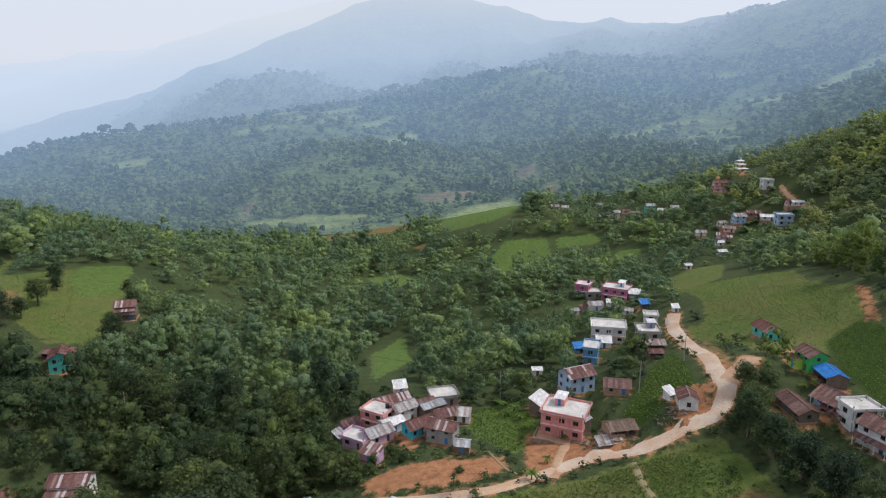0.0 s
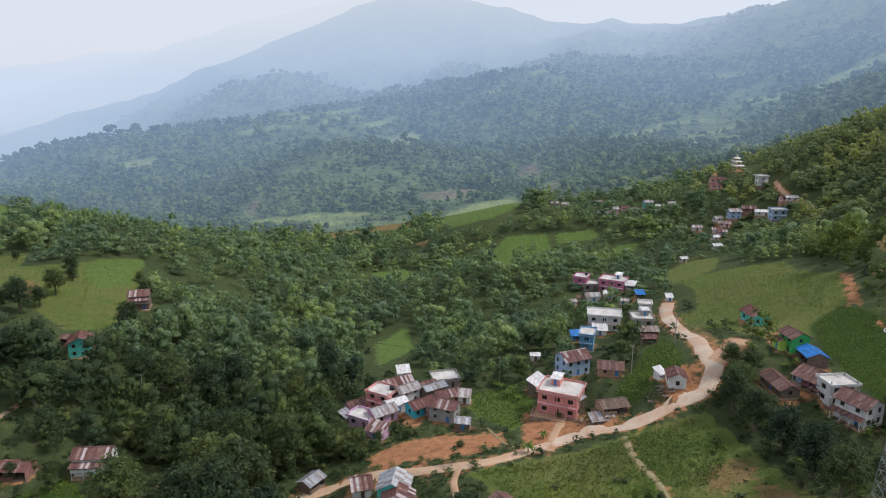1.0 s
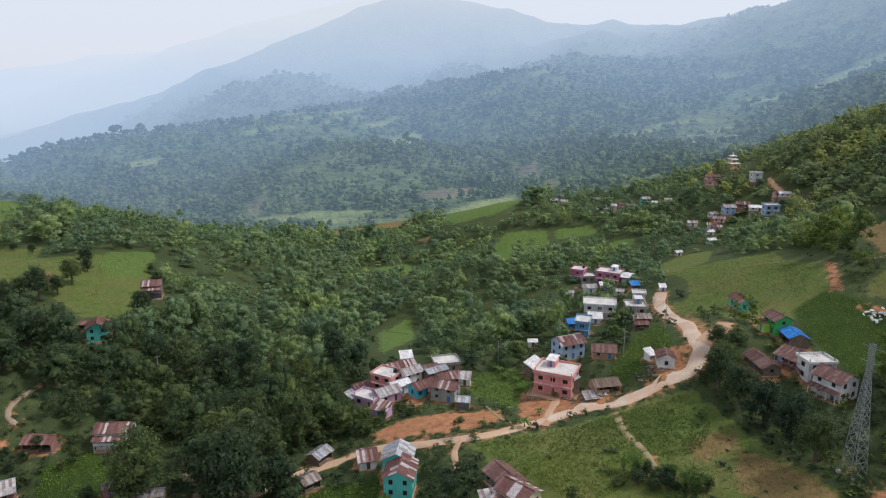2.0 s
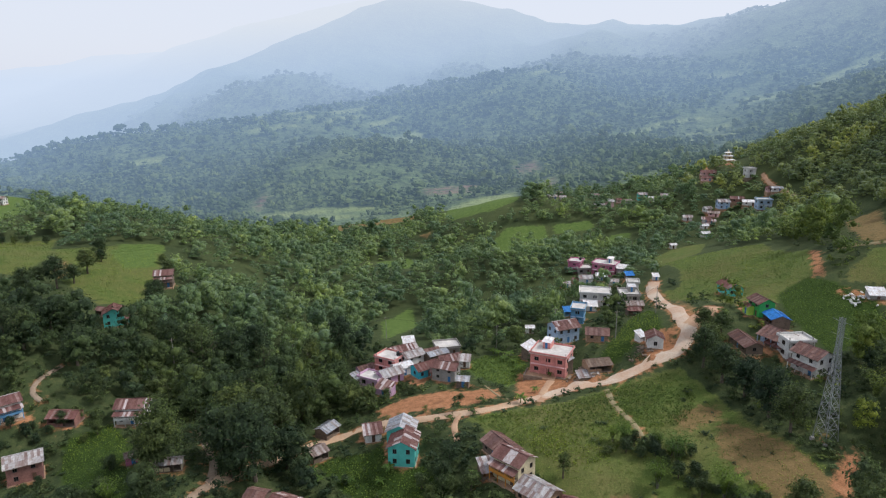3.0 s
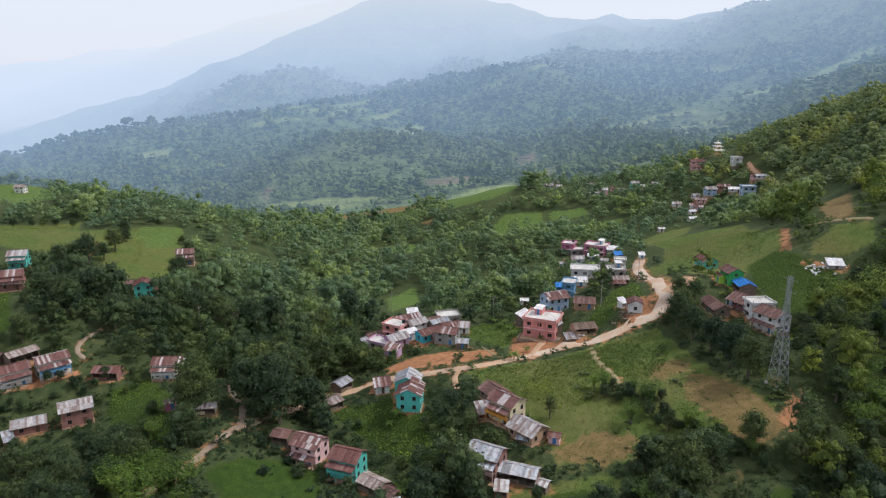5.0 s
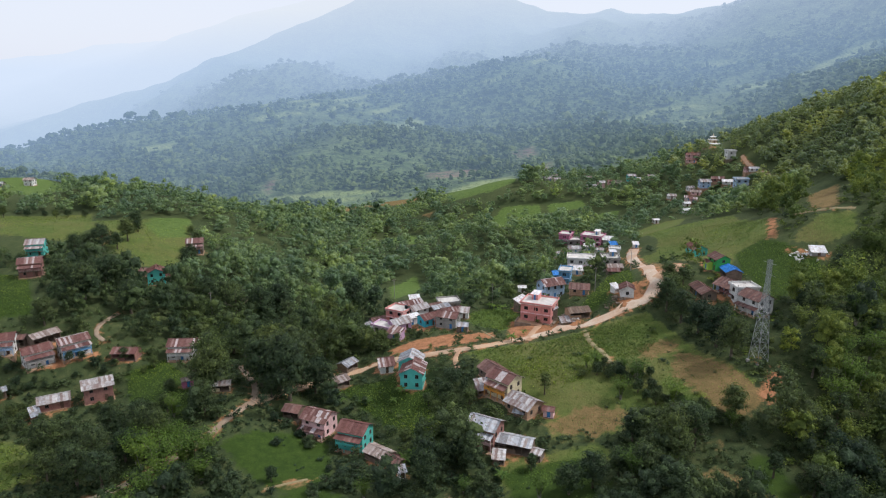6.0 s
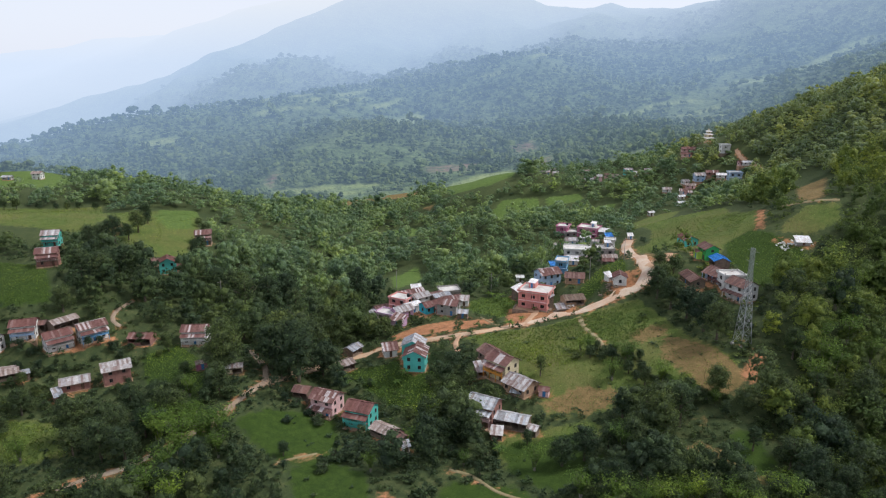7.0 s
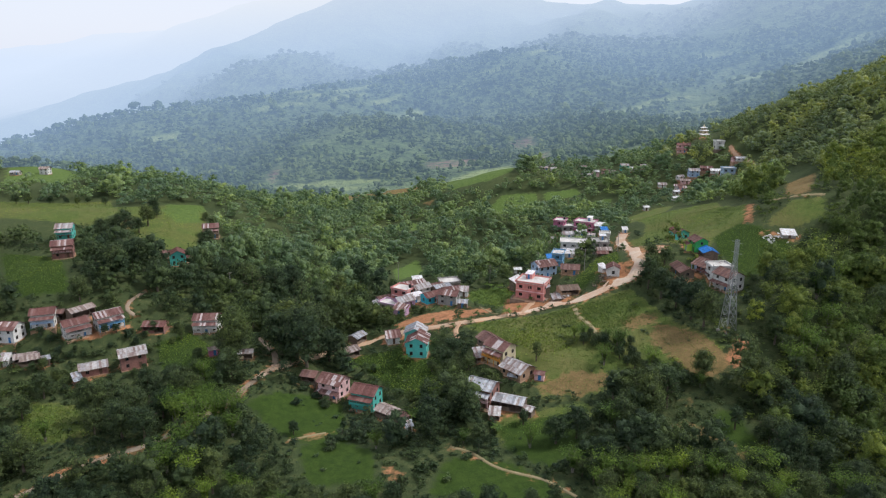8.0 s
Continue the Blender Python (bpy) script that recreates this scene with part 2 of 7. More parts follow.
# ------------------------------------------------------------------ the lie of the land
# Hills and hollows: x, y, radius, height. Nearer slopes first, then ridges, then the mountains.
BASE = (-8.15, 105.072, 94.74)
HILLS_A = [
    (-18, 162, 22, 3.2), (34, 178, 22, -3.7), (-62, 165, 22, 0.7), (-27, 217, 22, -3.3), (-106, 194, 22, -1.8), (6, 210, 22, 5.1),
    (48, 200, 22, 8.2), (-51, 187, 22, 10.0), (48, 156, 22, -0.4), (-29, 180, 22, -12.9), (9, 146, 22, -2.5), (109, 190, 22, 32.2),
    (82, 174, 22, 20.7), (78, 197, 22, -6.2), (41, 224, 23, -7.4), (26, 251, 25, -2.7), (74, 239, 25, 14.1), (-18, 258, 26, -0.7),
    (139, 225, 26, -4.7), (-98, 239, 26, 6.8), (-64, 250, 26, -8.8), (-145, 230, 27, 14.3), (146, 250, 29, 16.2), (-54, 286, 29, -4.7),
]
HILLS_B = [
    (81, 283, 29, -7.0), (-158, 265, 31, 1.1), (106, 175, 33, -37.8), (89, 317, 33, 7.6), (134, 305, 33, -3.2), (-13, 364, 36, 1.5),
    (-69, 358, 36, -4.7), (-135, 369, 39, -10.1), (187, 353, 40, -19.3), (33, 404, 41, 50.7), (-206, 361, 42, -40.6), (-5, 420, 42, 6.9),
    (-99, 422, 43, 4.1), (117, 442, 46, 10.5), (181, 431, 47, -44.6), (-99, 486, 50, -7.0), (261, 468, 54, -0.5), (177, 507, 54, 29.8),
    (139, 521, 54, -20.0), (54, 547, 55, 27.8), (-303, 508, 59, 15.3), (213, 549, 59, -19.5), (-58, 604, 61, -4.6), (33, 404, 65, -65.8),
]
HILLS_C = [
    (336, 556, 65, -23.0), (-206, 361, 66, 67.4), (-362, 575, 68, 21.3), (425, 560, 70, -36.9), (220, 380, 70, 33.2), (255, 658, 71, -3.8),
    (-38, 713, 71, 10.2), (-150, 820, 83, 29.6), (-277, 810, 86, -11.8), (54, 547, 88, -33.0), (-90, 897, 90, 32.8), (-348, 864, 93, 17.0),
    (220, 976, 100, 15.7), (325, 1001, 105, -24.3), (-491, 933, 105, -76.1), (-330, 1052, 110, -2.2), (425, 560, 112, 72.7), (-495, 1000, 112, 96.4),
    (7, 1119, 112, -21.0), (-594, 960, 113, -15.3), (-223, 1130, 115, 55.5), (-780, 900, 119, 26.3), (615, 1102, 126, -14.7), (48, 1267, 127, 41.7),
]
HILLS_D = [
    (257, 1484, 151, -0.1), (400, 1483, 154, 9.8), (937, 1350, 164, 97.8), (-438, 1634, 169, 97.1), (740, 1550, 172, 55.1), (552, 1631, 172, -54.2),
    (604, 1850, 195, 54.8), (433, 1162, 198, -48.4), (-714, 1850, 198, 21.5), (501, 1950, 201, -4.1), (-609, 2000, 209, 39.4), (394, 2300, 233, 42.9),
    (-412, 2350, 239, 96.8), (-173, 2400, 241, 95.7), (-90, 897, 243, -118.1), (34, 2450, 245, 96.9), (-900, 1400, 300, -129.3), (-300, 2900, 300, -112.1),
    (1200, 500, 300, -26.6), (-2100, 4100, 300, -13.2), (0, 4400, 300, -118.5), (-900, -400, 300, -41.3), (900, -400, 300, 10.6), (1200, 2300, 300, -96.0),
]
HILLS_E = [
    (-300, 3800, 300, 124.5), (600, 2900, 300, -61.3), (-900, 3200, 300, 167.7), (-1200, 2600, 300, -53.3), (-1800, 4400, 300, -61.4), (-1200, 200, 300, -18.1),
    (1200, 200, 300, -17.0), (-900, 2600, 300, -110.4), (-300, 1700, 300, -72.0), (-1800, 3800, 300, 86.3), (-900, 200, 300, 92.3), (1800, 1700, 300, -79.2),
    (900, 200, 300, 172.6), (1500, 1100, 300, 176.0), (-1800, 2600, 300, -36.5), (0, 4100, 300, -65.5), (1200, 2600, 300, -62.1), (2100, 4400, 300, -82.0),
    (-2400, 3500, 300, 63.4), (-1500, 3500, 300, 41.5), (900, 2900, 300, -55.1), (300, 3500, 300, 88.7), (-1500, 1100, 300, 30.7), (-1500, 2000, 300, -73.5),
]
HILLS_F = [
    (1800, 1400, 300, -64.2), (-600, 2900, 300, -141.6), (300, 4400, 300, -72.7), (300, 2900, 300, -36.5), (900, 2600, 300, -114.2), (1500, 2000, 300, -62.4),
    (-600, -400, 300, 96.1), (-300, 4400, 300, -70.8), (-2100, 4400, 300, -70.2), (2100, 4100, 300, -69.4), (1500, 2300, 300, -43.1), (1800, 4400, 300, -69.4),
    (1500, 800, 300, 61.1), (-1800, 1700, 300, -25.1), (-2100, 2600, 300, -29.4), (-381, 3400, 342, 165.3), (-3324, 3500, 483, 236.9), (1800, 3800, 600, -66.2),
    (-2400, 2000, 600, -40.3), (1800, 4400, 600, -86.8), (1800, 3200, 600, -48.9), (1200, 3800, 600, -35.5), (2400, 4400, 600, -72.4), (1200, 4400, 600, -48.1),
]
# the hollow behind the eastern hill, and the wooded spurs across the gorge
HILLS_G = [
    (300, 775, 100, -35.3), (435, 690, 110, -49.1), (560, 640, 130, 9.4), (-20, 960, 90, 36.1), (70, 1020, 90, -6.4), (-170, 950, 80, 16.9),
    (-175, 780, 60, 11.1), (-280, 880, 70, 13.2), (60, 570, 50, 12.5), (110, 560, 50, -1.6), (0, 460, 45, 5.5), (-12, 700, 60, 8.2),
    (-360, 980, 90, 7.9), (-510, 860, 90, 14.7), (330, 930, 90, -17.5), (230, 820, 80, 19.7),
]


def wobble(x, y, size, seed):
    """Soft unevenness between -1 and 1."""
    a = np.sin(x / size + seed) * np.cos(y / size * 1.13 - seed * 2) + np.sin((x + y) / size * 0.71 + seed * 3)
    b = np.sin(x / size * 2.3 - y / size * 1.7 + seed) + np.cos(y / size * 2.9 + x / size * 0.8 - seed)
    return a * 0.35 + b * 0.15


def land(x, y):
    """The slope as it lies, before the houses level their plots."""
    x, y = np.asarray(x, float), np.asarray(y, float)
    z = BASE[0] + BASE[1] * x / 1000 + BASE[2] * y / 1000
    for hills in (HILLS_A, HILLS_B, HILLS_C, HILLS_D, HILLS_E, HILLS_F, HILLS_G):
        for a, b, r, h in hills:
            z = z + h * np.exp(-((x - a) ** 2 + (y - b) ** 2) / (2 * r * r))
    away = np.hypot(x, y)
    far = np.clip((away - 350) / 900, 0, 1)
    z = z + 0.25 * wobble(x, y, 9, 1) * (1 - far) + far * (4 * wobble(x, y, 38, 2) + 9 * far * (np.abs(wobble(x, y, 120, 4)) - 0.6))
    # ravines and spurs run down the mountain sides
    high = np.clip((away - 1150) / 700, 0, 1)
    bend = 70 * wobble(x, y, 260, 9)
    spur = np.abs(np.sin((x * 0.8 - y * 0.35 + bend) / 95)) + 0.55 * np.abs(np.sin((x * 0.5 + y * 0.6 - bend) / 61 + 1.3)) + 0.3 * np.abs(np.sin((x - bend) / 29))
    return z + high * np.clip((2500 - away) / 700, 0.3, 1) * 30 * (0.75 - spur)


PADS = []


def ground(x, y):
    """The slope with a level earth terrace cut for each house."""
    x, y = np.asarray(x, float), np.asarray(y, float)
    z = np.array(land(x, y))
    flat, level = np.zeros(z.shape), np.zeros(z.shape)
    for px, py, pr, pz in PADS:
        near = (np.abs(x - px) < pr + 4) & (np.abs(y - py) < pr + 4)
        if near.any():
            w = np.where(near, np.clip((pr + 3.6 - np.hypot(x - px, y - py)) / 3.0, 0, 1), 0)
            level = np.where(w > flat, pz, level)
            flat = np.maximum(flat, w)
    return z + (level - z) * flat * flat * (3 - 2 * flat)


def gz(x, y):
    return float(ground(x, y))


FIELDS, TRACKS, PLOTS = [], [], []
# from here on land and woods carry the painted haze glow
FAR_OFF = 640.0


def field(kind, *corners):
    FIELDS.append((kind, np.array(corners, float)))


def track(kind, width, *line):
    TRACKS.append((kind, width, smooth_line(line)))


def smooth_line(line, step=2.0):
    """Catmull-Rom through the given corners, at even steps."""
    p = np.array(line, float)
    p = np.concatenate([[2 * p[0] - p[1]], p, [2 * p[-1] - p[-2]]])
    pts = []
    for i in range(1, len(p) - 2):
        n = max(2, int(np.hypot(*(p[i + 1] - p[i])) / step))
        for k in range(n):
            t = k / n
            pts.append(0.5 * (2 * p[i] + (p[i + 1] - p[i - 1]) * t + (2 * p[i - 1] - 5 * p[i] + 4 * p[i + 1] - p[i + 2]) * t * t
                              + (3 * p[i] - p[i - 1] - 3 * p[i + 1] + p[i + 2]) * t ** 3))
    pts.append(p[-2])
    return np.array(pts)


def inside(corners, x, y):
    """Metres inside a field's edge; negative outside."""
    d = np.full(x.shape, 1e9)
    odd = np.zeros(x.shape, bool)
    for (ax, ay), (bx, by) in zip(corners, np.roll(corners, -1, 0)):
        t = np.clip(((x - ax) * (bx - ax) + (y - ay) * (by - ay)) / ((bx - ax) ** 2 + (by - ay) ** 2 + 1e-9), 0, 1)
        d = np.minimum(d, np.hypot(x - ax - t * (bx - ax), y - ay - t * (by - ay)))
        cross = ((ay > y) != (by > y)) & (x < (bx - ax) * (y - ay) / (by - ay + 1e-12) + ax)
        odd ^= cross
    return np.where(odd, d, -d)


def off_track(x, y, most=60.0):
    """Metres to the edge of the nearest road or path."""
    d = np.full(x.shape, most)
    for kind, width, line in TRACKS:
        for px, py in line[::2]:
            d = np.minimum(d, np.hypot(x - px, y - py) - width / 2)
    return d


# fields, clearings and bare ground
field("meadow", (7, 208), (22, 212), (48, 220), (65, 220), (70, 208), (73, 193), (80, 174), (72, 167), (61, 173), (57, 168), (46, 170), (43, 166), (28, 168), (25, 180), (20, 193), (12, 202))
field("millet", (9, 208), (22, 211), (47, 218), (62, 219), (66, 208), (60, 198), (48, 194), (38, 187), (29, 186), (23, 192), (16, 199))
field("maize", (-33, 205), (-14, 205), (-8, 196), (-3, 195), (1, 186), (0, 172), (-12, 180), (-23, 194))
field("paddy", (8, 256), (16, 263), (25, 258), (28, 252), (27, 238), (20, 232), (12, 242))
field("maize", (8, 256), (16, 263), (25, 258), (28, 252), (27, 238), (20, 232), (12, 242))
field("meadow", (102, 348), (119, 343), (137, 328), (120, 271), (112, 256), (100, 265), (99, 298))
field("greens", (105, 250), (117, 256), (121, 246), (126, 234), (122, 225), (100, 211), (103, 222), (101, 236))
field("meadow", (123, 248), (137, 257), (146, 251), (141, 241), (130, 240))
field("dry", (170, 326), (184, 328), (144, 258), (139, 266))
field("meadow", (-151, 358), (-137, 375), (-117, 321), (-113, 292), (-124, 284), (-134, 311))
field("meadow", (-166, 334), (-151, 358), (-128, 308), (-124, 284), (-149, 300))
field("paddy", (-149, 345), (-138, 368), (-124, 335), (-131, 322))
field("meadow", (-237, 342), (-185, 366), (-159, 318), (-157, 294), (-176, 296), (-209, 302))
field("greens", (-182, 266), (-150, 253), (-132, 224), (-151, 220))
field("greens", (-95, 208), (-87, 216), (-70, 198), (-67, 178), (-76, 180), (-91, 196))
field("millet", (-127, 179), (-101, 176), (-95, 160), (-104, 158), (-114, 160))
field("lawn", (-55, 168), (-47, 176), (-35, 176), (-27, 166), (-30, 157), (-42, 156), (-49, 162))
field("meadow", (14, 162), (38, 164), (42, 158), (23, 151), (14, 148))
field("paddy", (-26, 336), (-14, 362), (-9, 326), (-21, 296))
field("greens", (59, 254), (75, 280), (66, 238), (54, 233), (45, 234))
field("soil", (-17, 225), (-12, 229), (0, 230), (11, 229), (17, 230), (17, 222), (9, 216), (-4, 218), (-14, 220))
field("dry", (67, 196), (72, 191), (76, 182), (79, 173), (80, 168), (74, 165), (68, 167), (65, 173), (62, 185))
field("dry", (26, 172), (33, 175), (39, 170), (33, 167))
field("soil", (119, 244), (128, 238), (131, 234), (128, 233), (121, 238))
field("soil", (130, 280), (131, 276), (119, 252), (118, 254))
field("soil", (-123, 205), (-107, 214), (-105, 211), (-120, 202))
field("soil", (24, 242), (34, 242), (39, 228), (27, 216), (22, 222))
field("soil", (-14, 207), (-10, 206), (-9, 199), (-12, 200))
field("soil", (60, 241), (69, 237), (64, 226), (58, 228))
field("soil", (217, 612), (226, 576), (195, 498), (209, 577))
field("soil", (-15, 139), (-13, 140), (-9, 137), (-9, 135), (-11, 134), (-13, 137))
field("lawn", (2, 143), (16, 140), (25, 130), (28, 125), (-3, 128), (-1, 137))
field("meadow", (90, 257), (101, 257), (102, 268), (92, 269))
field("meadow", (84, 300), (93, 298), (99, 280), (97, 270), (90, 268), (85, 284))
field("dry", (91, 218), (94, 218), (91, 210), (89, 210))
field("soil", (93, 248), (95, 248), (91, 237), (89, 238))
field("soil", (-10, 251), (-5, 250), (-4, 238), (-8, 238))
field("dry", (71, 248), (87, 284), (77, 242), (74, 238))
field("soil", (-98, 144), (-91, 149), (-81, 150), (-77, 150), (-76, 150), (-83, 147), (-91, 144), (-95, 140))
field("dry", (-38, 156), (-33, 159), (-31, 156), (-36, 154))
field("lawn", (-44, 168), (-37, 184), (-29, 174), (-25, 154), (-35, 154), (-40, 154))
field("lawn", (14, 157), (33, 160), (38, 149), (25, 137), (16, 145))
field("lawn", (-37, 152), (-26, 154), (-18, 148), (-16, 134), (-31, 134))
field("dry", (70, 194), (74, 178), (76, 174), (74, 172), (69, 178), (67, 188))
field("soil", (78, 169), (82, 175), (86, 178), (88, 176), (83, 171), (80, 167))
field("dry", (63, 158), (66, 158), (66, 156), (63, 156))
field("dry", (68, 142), (70, 140), (71, 138), (68, 139))
field("dry", (58, 202), (68, 204), (69, 199), (57, 194))
field("dry", (32, 172), (36, 178), (47, 174), (44, 168), (37, 166))
field("lawn", (69, 153), (75, 154), (77, 145), (69, 137), (66, 141))
field("dry", (57, 151), (61, 151), (68, 146), (72, 140), (71, 139), (65, 144), (58, 149))
# shelves, terraces and earth scars over the gorge
field("paddy", (-175, 695), (-124, 699), (-66, 692), (-60, 679), (-99, 682), (-165, 678))
field("paddy", (-1, 610), (9, 652), (43, 684), (72, 692), (59, 554), (38, 541), (8, 550))
field("paddy", (47, 512), (72, 507), (72, 489), (57, 481), (32, 411), (35, 496))
field("paddy", (78, 507), (103, 503), (102, 487), (77, 493))
field("paddy", (107, 464), (119, 458), (112, 444), (99, 449))
field("paddy", (-44, 480), (-23, 489), (-3, 466), (-26, 454))
field("paddy", (-120, 674), (-98, 676), (-75, 665), (-104, 658))
field("dry", (-97, 630), (-73, 643), (-47, 650), (-20, 655), (-21, 632), (-66, 627), (-88, 614))
field("dry", (-18, 541), (-7, 538), (-10, 526))
field("soil", (-194, 732), (-188, 759), (-178, 736), (-181, 712))
field("soil", (-19, 740), (39, 767), (37, 719), (-12, 704))
field("soil", (84, 854), (112, 859), (112, 808), (89, 810))
field("soil", (102, 718), (116, 741), (112, 703), (101, 685))
field("greens", (-340, 1150), (-290, 1165), (-282, 1131), (-345, 1107))
field("greens", (-292, 1068), (-227, 1086), (-193, 1088), (-279, 1051))
field("greens", (-234, 1112), (-202, 1140), (-192, 1128), (-228, 1096))
field("greens", (-185, 1178), (-130, 1257), (-123, 1228), (-176, 1148))
field("greens", (-187, 1106), (-134, 1185), (-127, 1169), (-180, 1094))
field("greens", (-255, 1155), (-215, 1190), (-201, 1166), (-243, 1131))
field("greens", (217, 970), (318, 1056), (336, 1054), (225, 936))
field("greens", (230, 854), (327, 979), (380, 922), (372, 892), (312, 933), (227, 820))
field("greens", (311, 1058), (377, 1052), (386, 1035), (315, 1045))
field("greens", (328, 996), (391, 987), (395, 965), (335, 981))
field("greens", (-80, 1083), (-42, 1129), (-24, 1119), (-60, 927))
field("greens", (70, 1222), (107, 1235), (114, 1225), (77, 1212))
field("greens", (164, 1320), (215, 1390), (248, 1379), (168, 1285))
field("greens", (546, 1085), (634, 1125), (691, 1137), (680, 1110), (608, 1078), (497, 974))
field("greens", (469, 1294), (513, 1256), (513, 1231), (468, 1264))
field("greens", (-416, 936), (-377, 955), (-362, 935), (-400, 917))
field("greens", (-119, 1125), (-77, 1186), (-65, 1172), (-108, 1112))
field("greens", (469, 1121), (514, 1088), (493, 1026), (460, 1078))
field("paddy", (-152, 361), (-137, 374), (-131, 363), (-143, 342))
field("dry", (-155, 313), (-154, 318), (-148, 313), (-143, 301), (-145, 296))
field("meadow", (100, 320), (117, 318), (132, 303), (127, 278), (113, 258), (105, 280), (99, 280), (93, 298))
field("paddy", (-228, 392), (-222, 415), (-262, 470), (-290, 530), (-325, 560), (-345, 530), (-300, 450), (-258, 400))
field("meadow", (110, 385), (128, 400), (138, 391), (120, 351), (99, 342))
field("paddy", (180, 379), (188, 380), (189, 361), (175, 342), (167, 353))
field("meadow", (127, 302), (132, 284), (119, 255), (111, 256), (113, 272))
field("meadow", (100, 268), (113, 258), (117, 256), (105, 249), (100, 240), (88, 248), (86, 264))
# roads and paths
track("main", 4.8, (88.4, 316.0), (83.8, 303.5), (81.1, 282.0), (72.8, 242.0), (73.0, 236.5), (70.6, 230.5), (65.8, 226.5), (60.0, 225.5), (55.1, 224.0), (48.4, 223.0), (41.3, 224.5), (33.7, 223.5), (22.7, 217.5))
track("lane", 3.5, (24.7, 218.5), (20.8, 216.0), (14.2, 212.5), (7.0, 211.5), (-0.2, 212.5), (-6.5, 214.0), (-12.1, 216.0), (-16.8, 217.0), (-25.9, 215.5), (-32.7, 211.5), (-40.0, 203.0), (-46.5, 194.0), (-51.5, 187.0))
track("alley", 2.1, (-50.1, 189.0), (-52.3, 185.5), (-55.2, 179.0), (-58.1, 171.5), (-62.0, 165.5), (-68.7, 159.0), (-76.9, 152.5), (-85.0, 150.0), (-91.7, 145.5), (-101.4, 137.0))
track("dirt", 6, (73.0, 236.5), (75.6, 238.0), (79.4, 241.0), (83.4, 246.0))
track("dirt", 1.6, (6.1, 211.5), (4.4, 206.5), (5.0, 200.0))
track("alley", 2.0, (-51.5, 187.0), (-52.8, 194.5), (-57.6, 203.5), (-64.5, 216.0))
track("path", 1.6, (45.7, 218.5), (45.4, 208.5), (47.4, 200.0), (48.1, 194.0))
track("path", 1.8, (133.6, 267.5), (137.9, 262.0), (147.2, 253.0))
track("dirt", 2.2, (201.4, 469.5), (199.7, 456.0), (199.3, 440.5), (198.2, 419.0))
track("alley", 1.4, (-107.5, 219.5), (-110.9, 221.5), (-111.9, 225.5), (-109.6, 234.0))
track("dirt", 2.5, (27.2, 216.5), (30.5, 227.5), (33.2, 233.5))
track("path", 1.0, (1.8, 148.0), (7.0, 145.0), (12.0, 139.0), (18.0, 135.0), (23.0, 132.0), (29.0, 125.0))
# pale line beside the plot, no trodden path; only drawn with the path sheet
track("path", 0.7, (13.8, 233.5), (15.0, 229.0), (17.0, 222.5), (19.5, 219.0))
track("path", 0.8, (-40.2, 153.5), (-35.1, 156.5), (-31.2, 158.5))


def mesh_of(name, verts, faces, mat, smooth=False, tint=None):
    """A mesh from arrays: faces all of one size."""
    me = bpy.data.meshes.new(name)
    v, f = np.asarray(verts, np.float32), np.asarray(faces, np.int32)
    me.vertices.add(len(v))
    me.vertices.foreach_set("co", v.ravel())
    me.loops.add(f.size)
    me.loops.foreach_set("vertex_index", f.ravel())
    me.polygons.add(len(f))
    me.polygons.foreach_set("loop_start", np.arange(len(f), dtype=np.int32) * f.shape[1])
    me.polygons.foreach_set("use_smooth", np.full(len(f), smooth))
    me.update(calc_edges=True)
    me.materials.append(mat)
    if tint is not None:
        me.attributes.new("tint", "FLOAT", "POINT").data.foreach_set("value", np.asarray(tint, np.float32))
    return me


def stretch(lo, fine_lo, fine_hi, hi, step, growth):
    """Grid lines: even between fine_lo and fine_hi, wider and wider outside."""
    up, s = [fine_hi], step
    while up[-1] < hi:
        s *= growth
        up.append(up[-1] + s)
    down, s = [fine_lo], step
    while down[-1] > lo:
        s *= growth
        down.append(down[-1] - s)
    return np.array(down[::-1] + list(np.arange(fine_lo + step, fine_hi - 0.01, step)) + up)


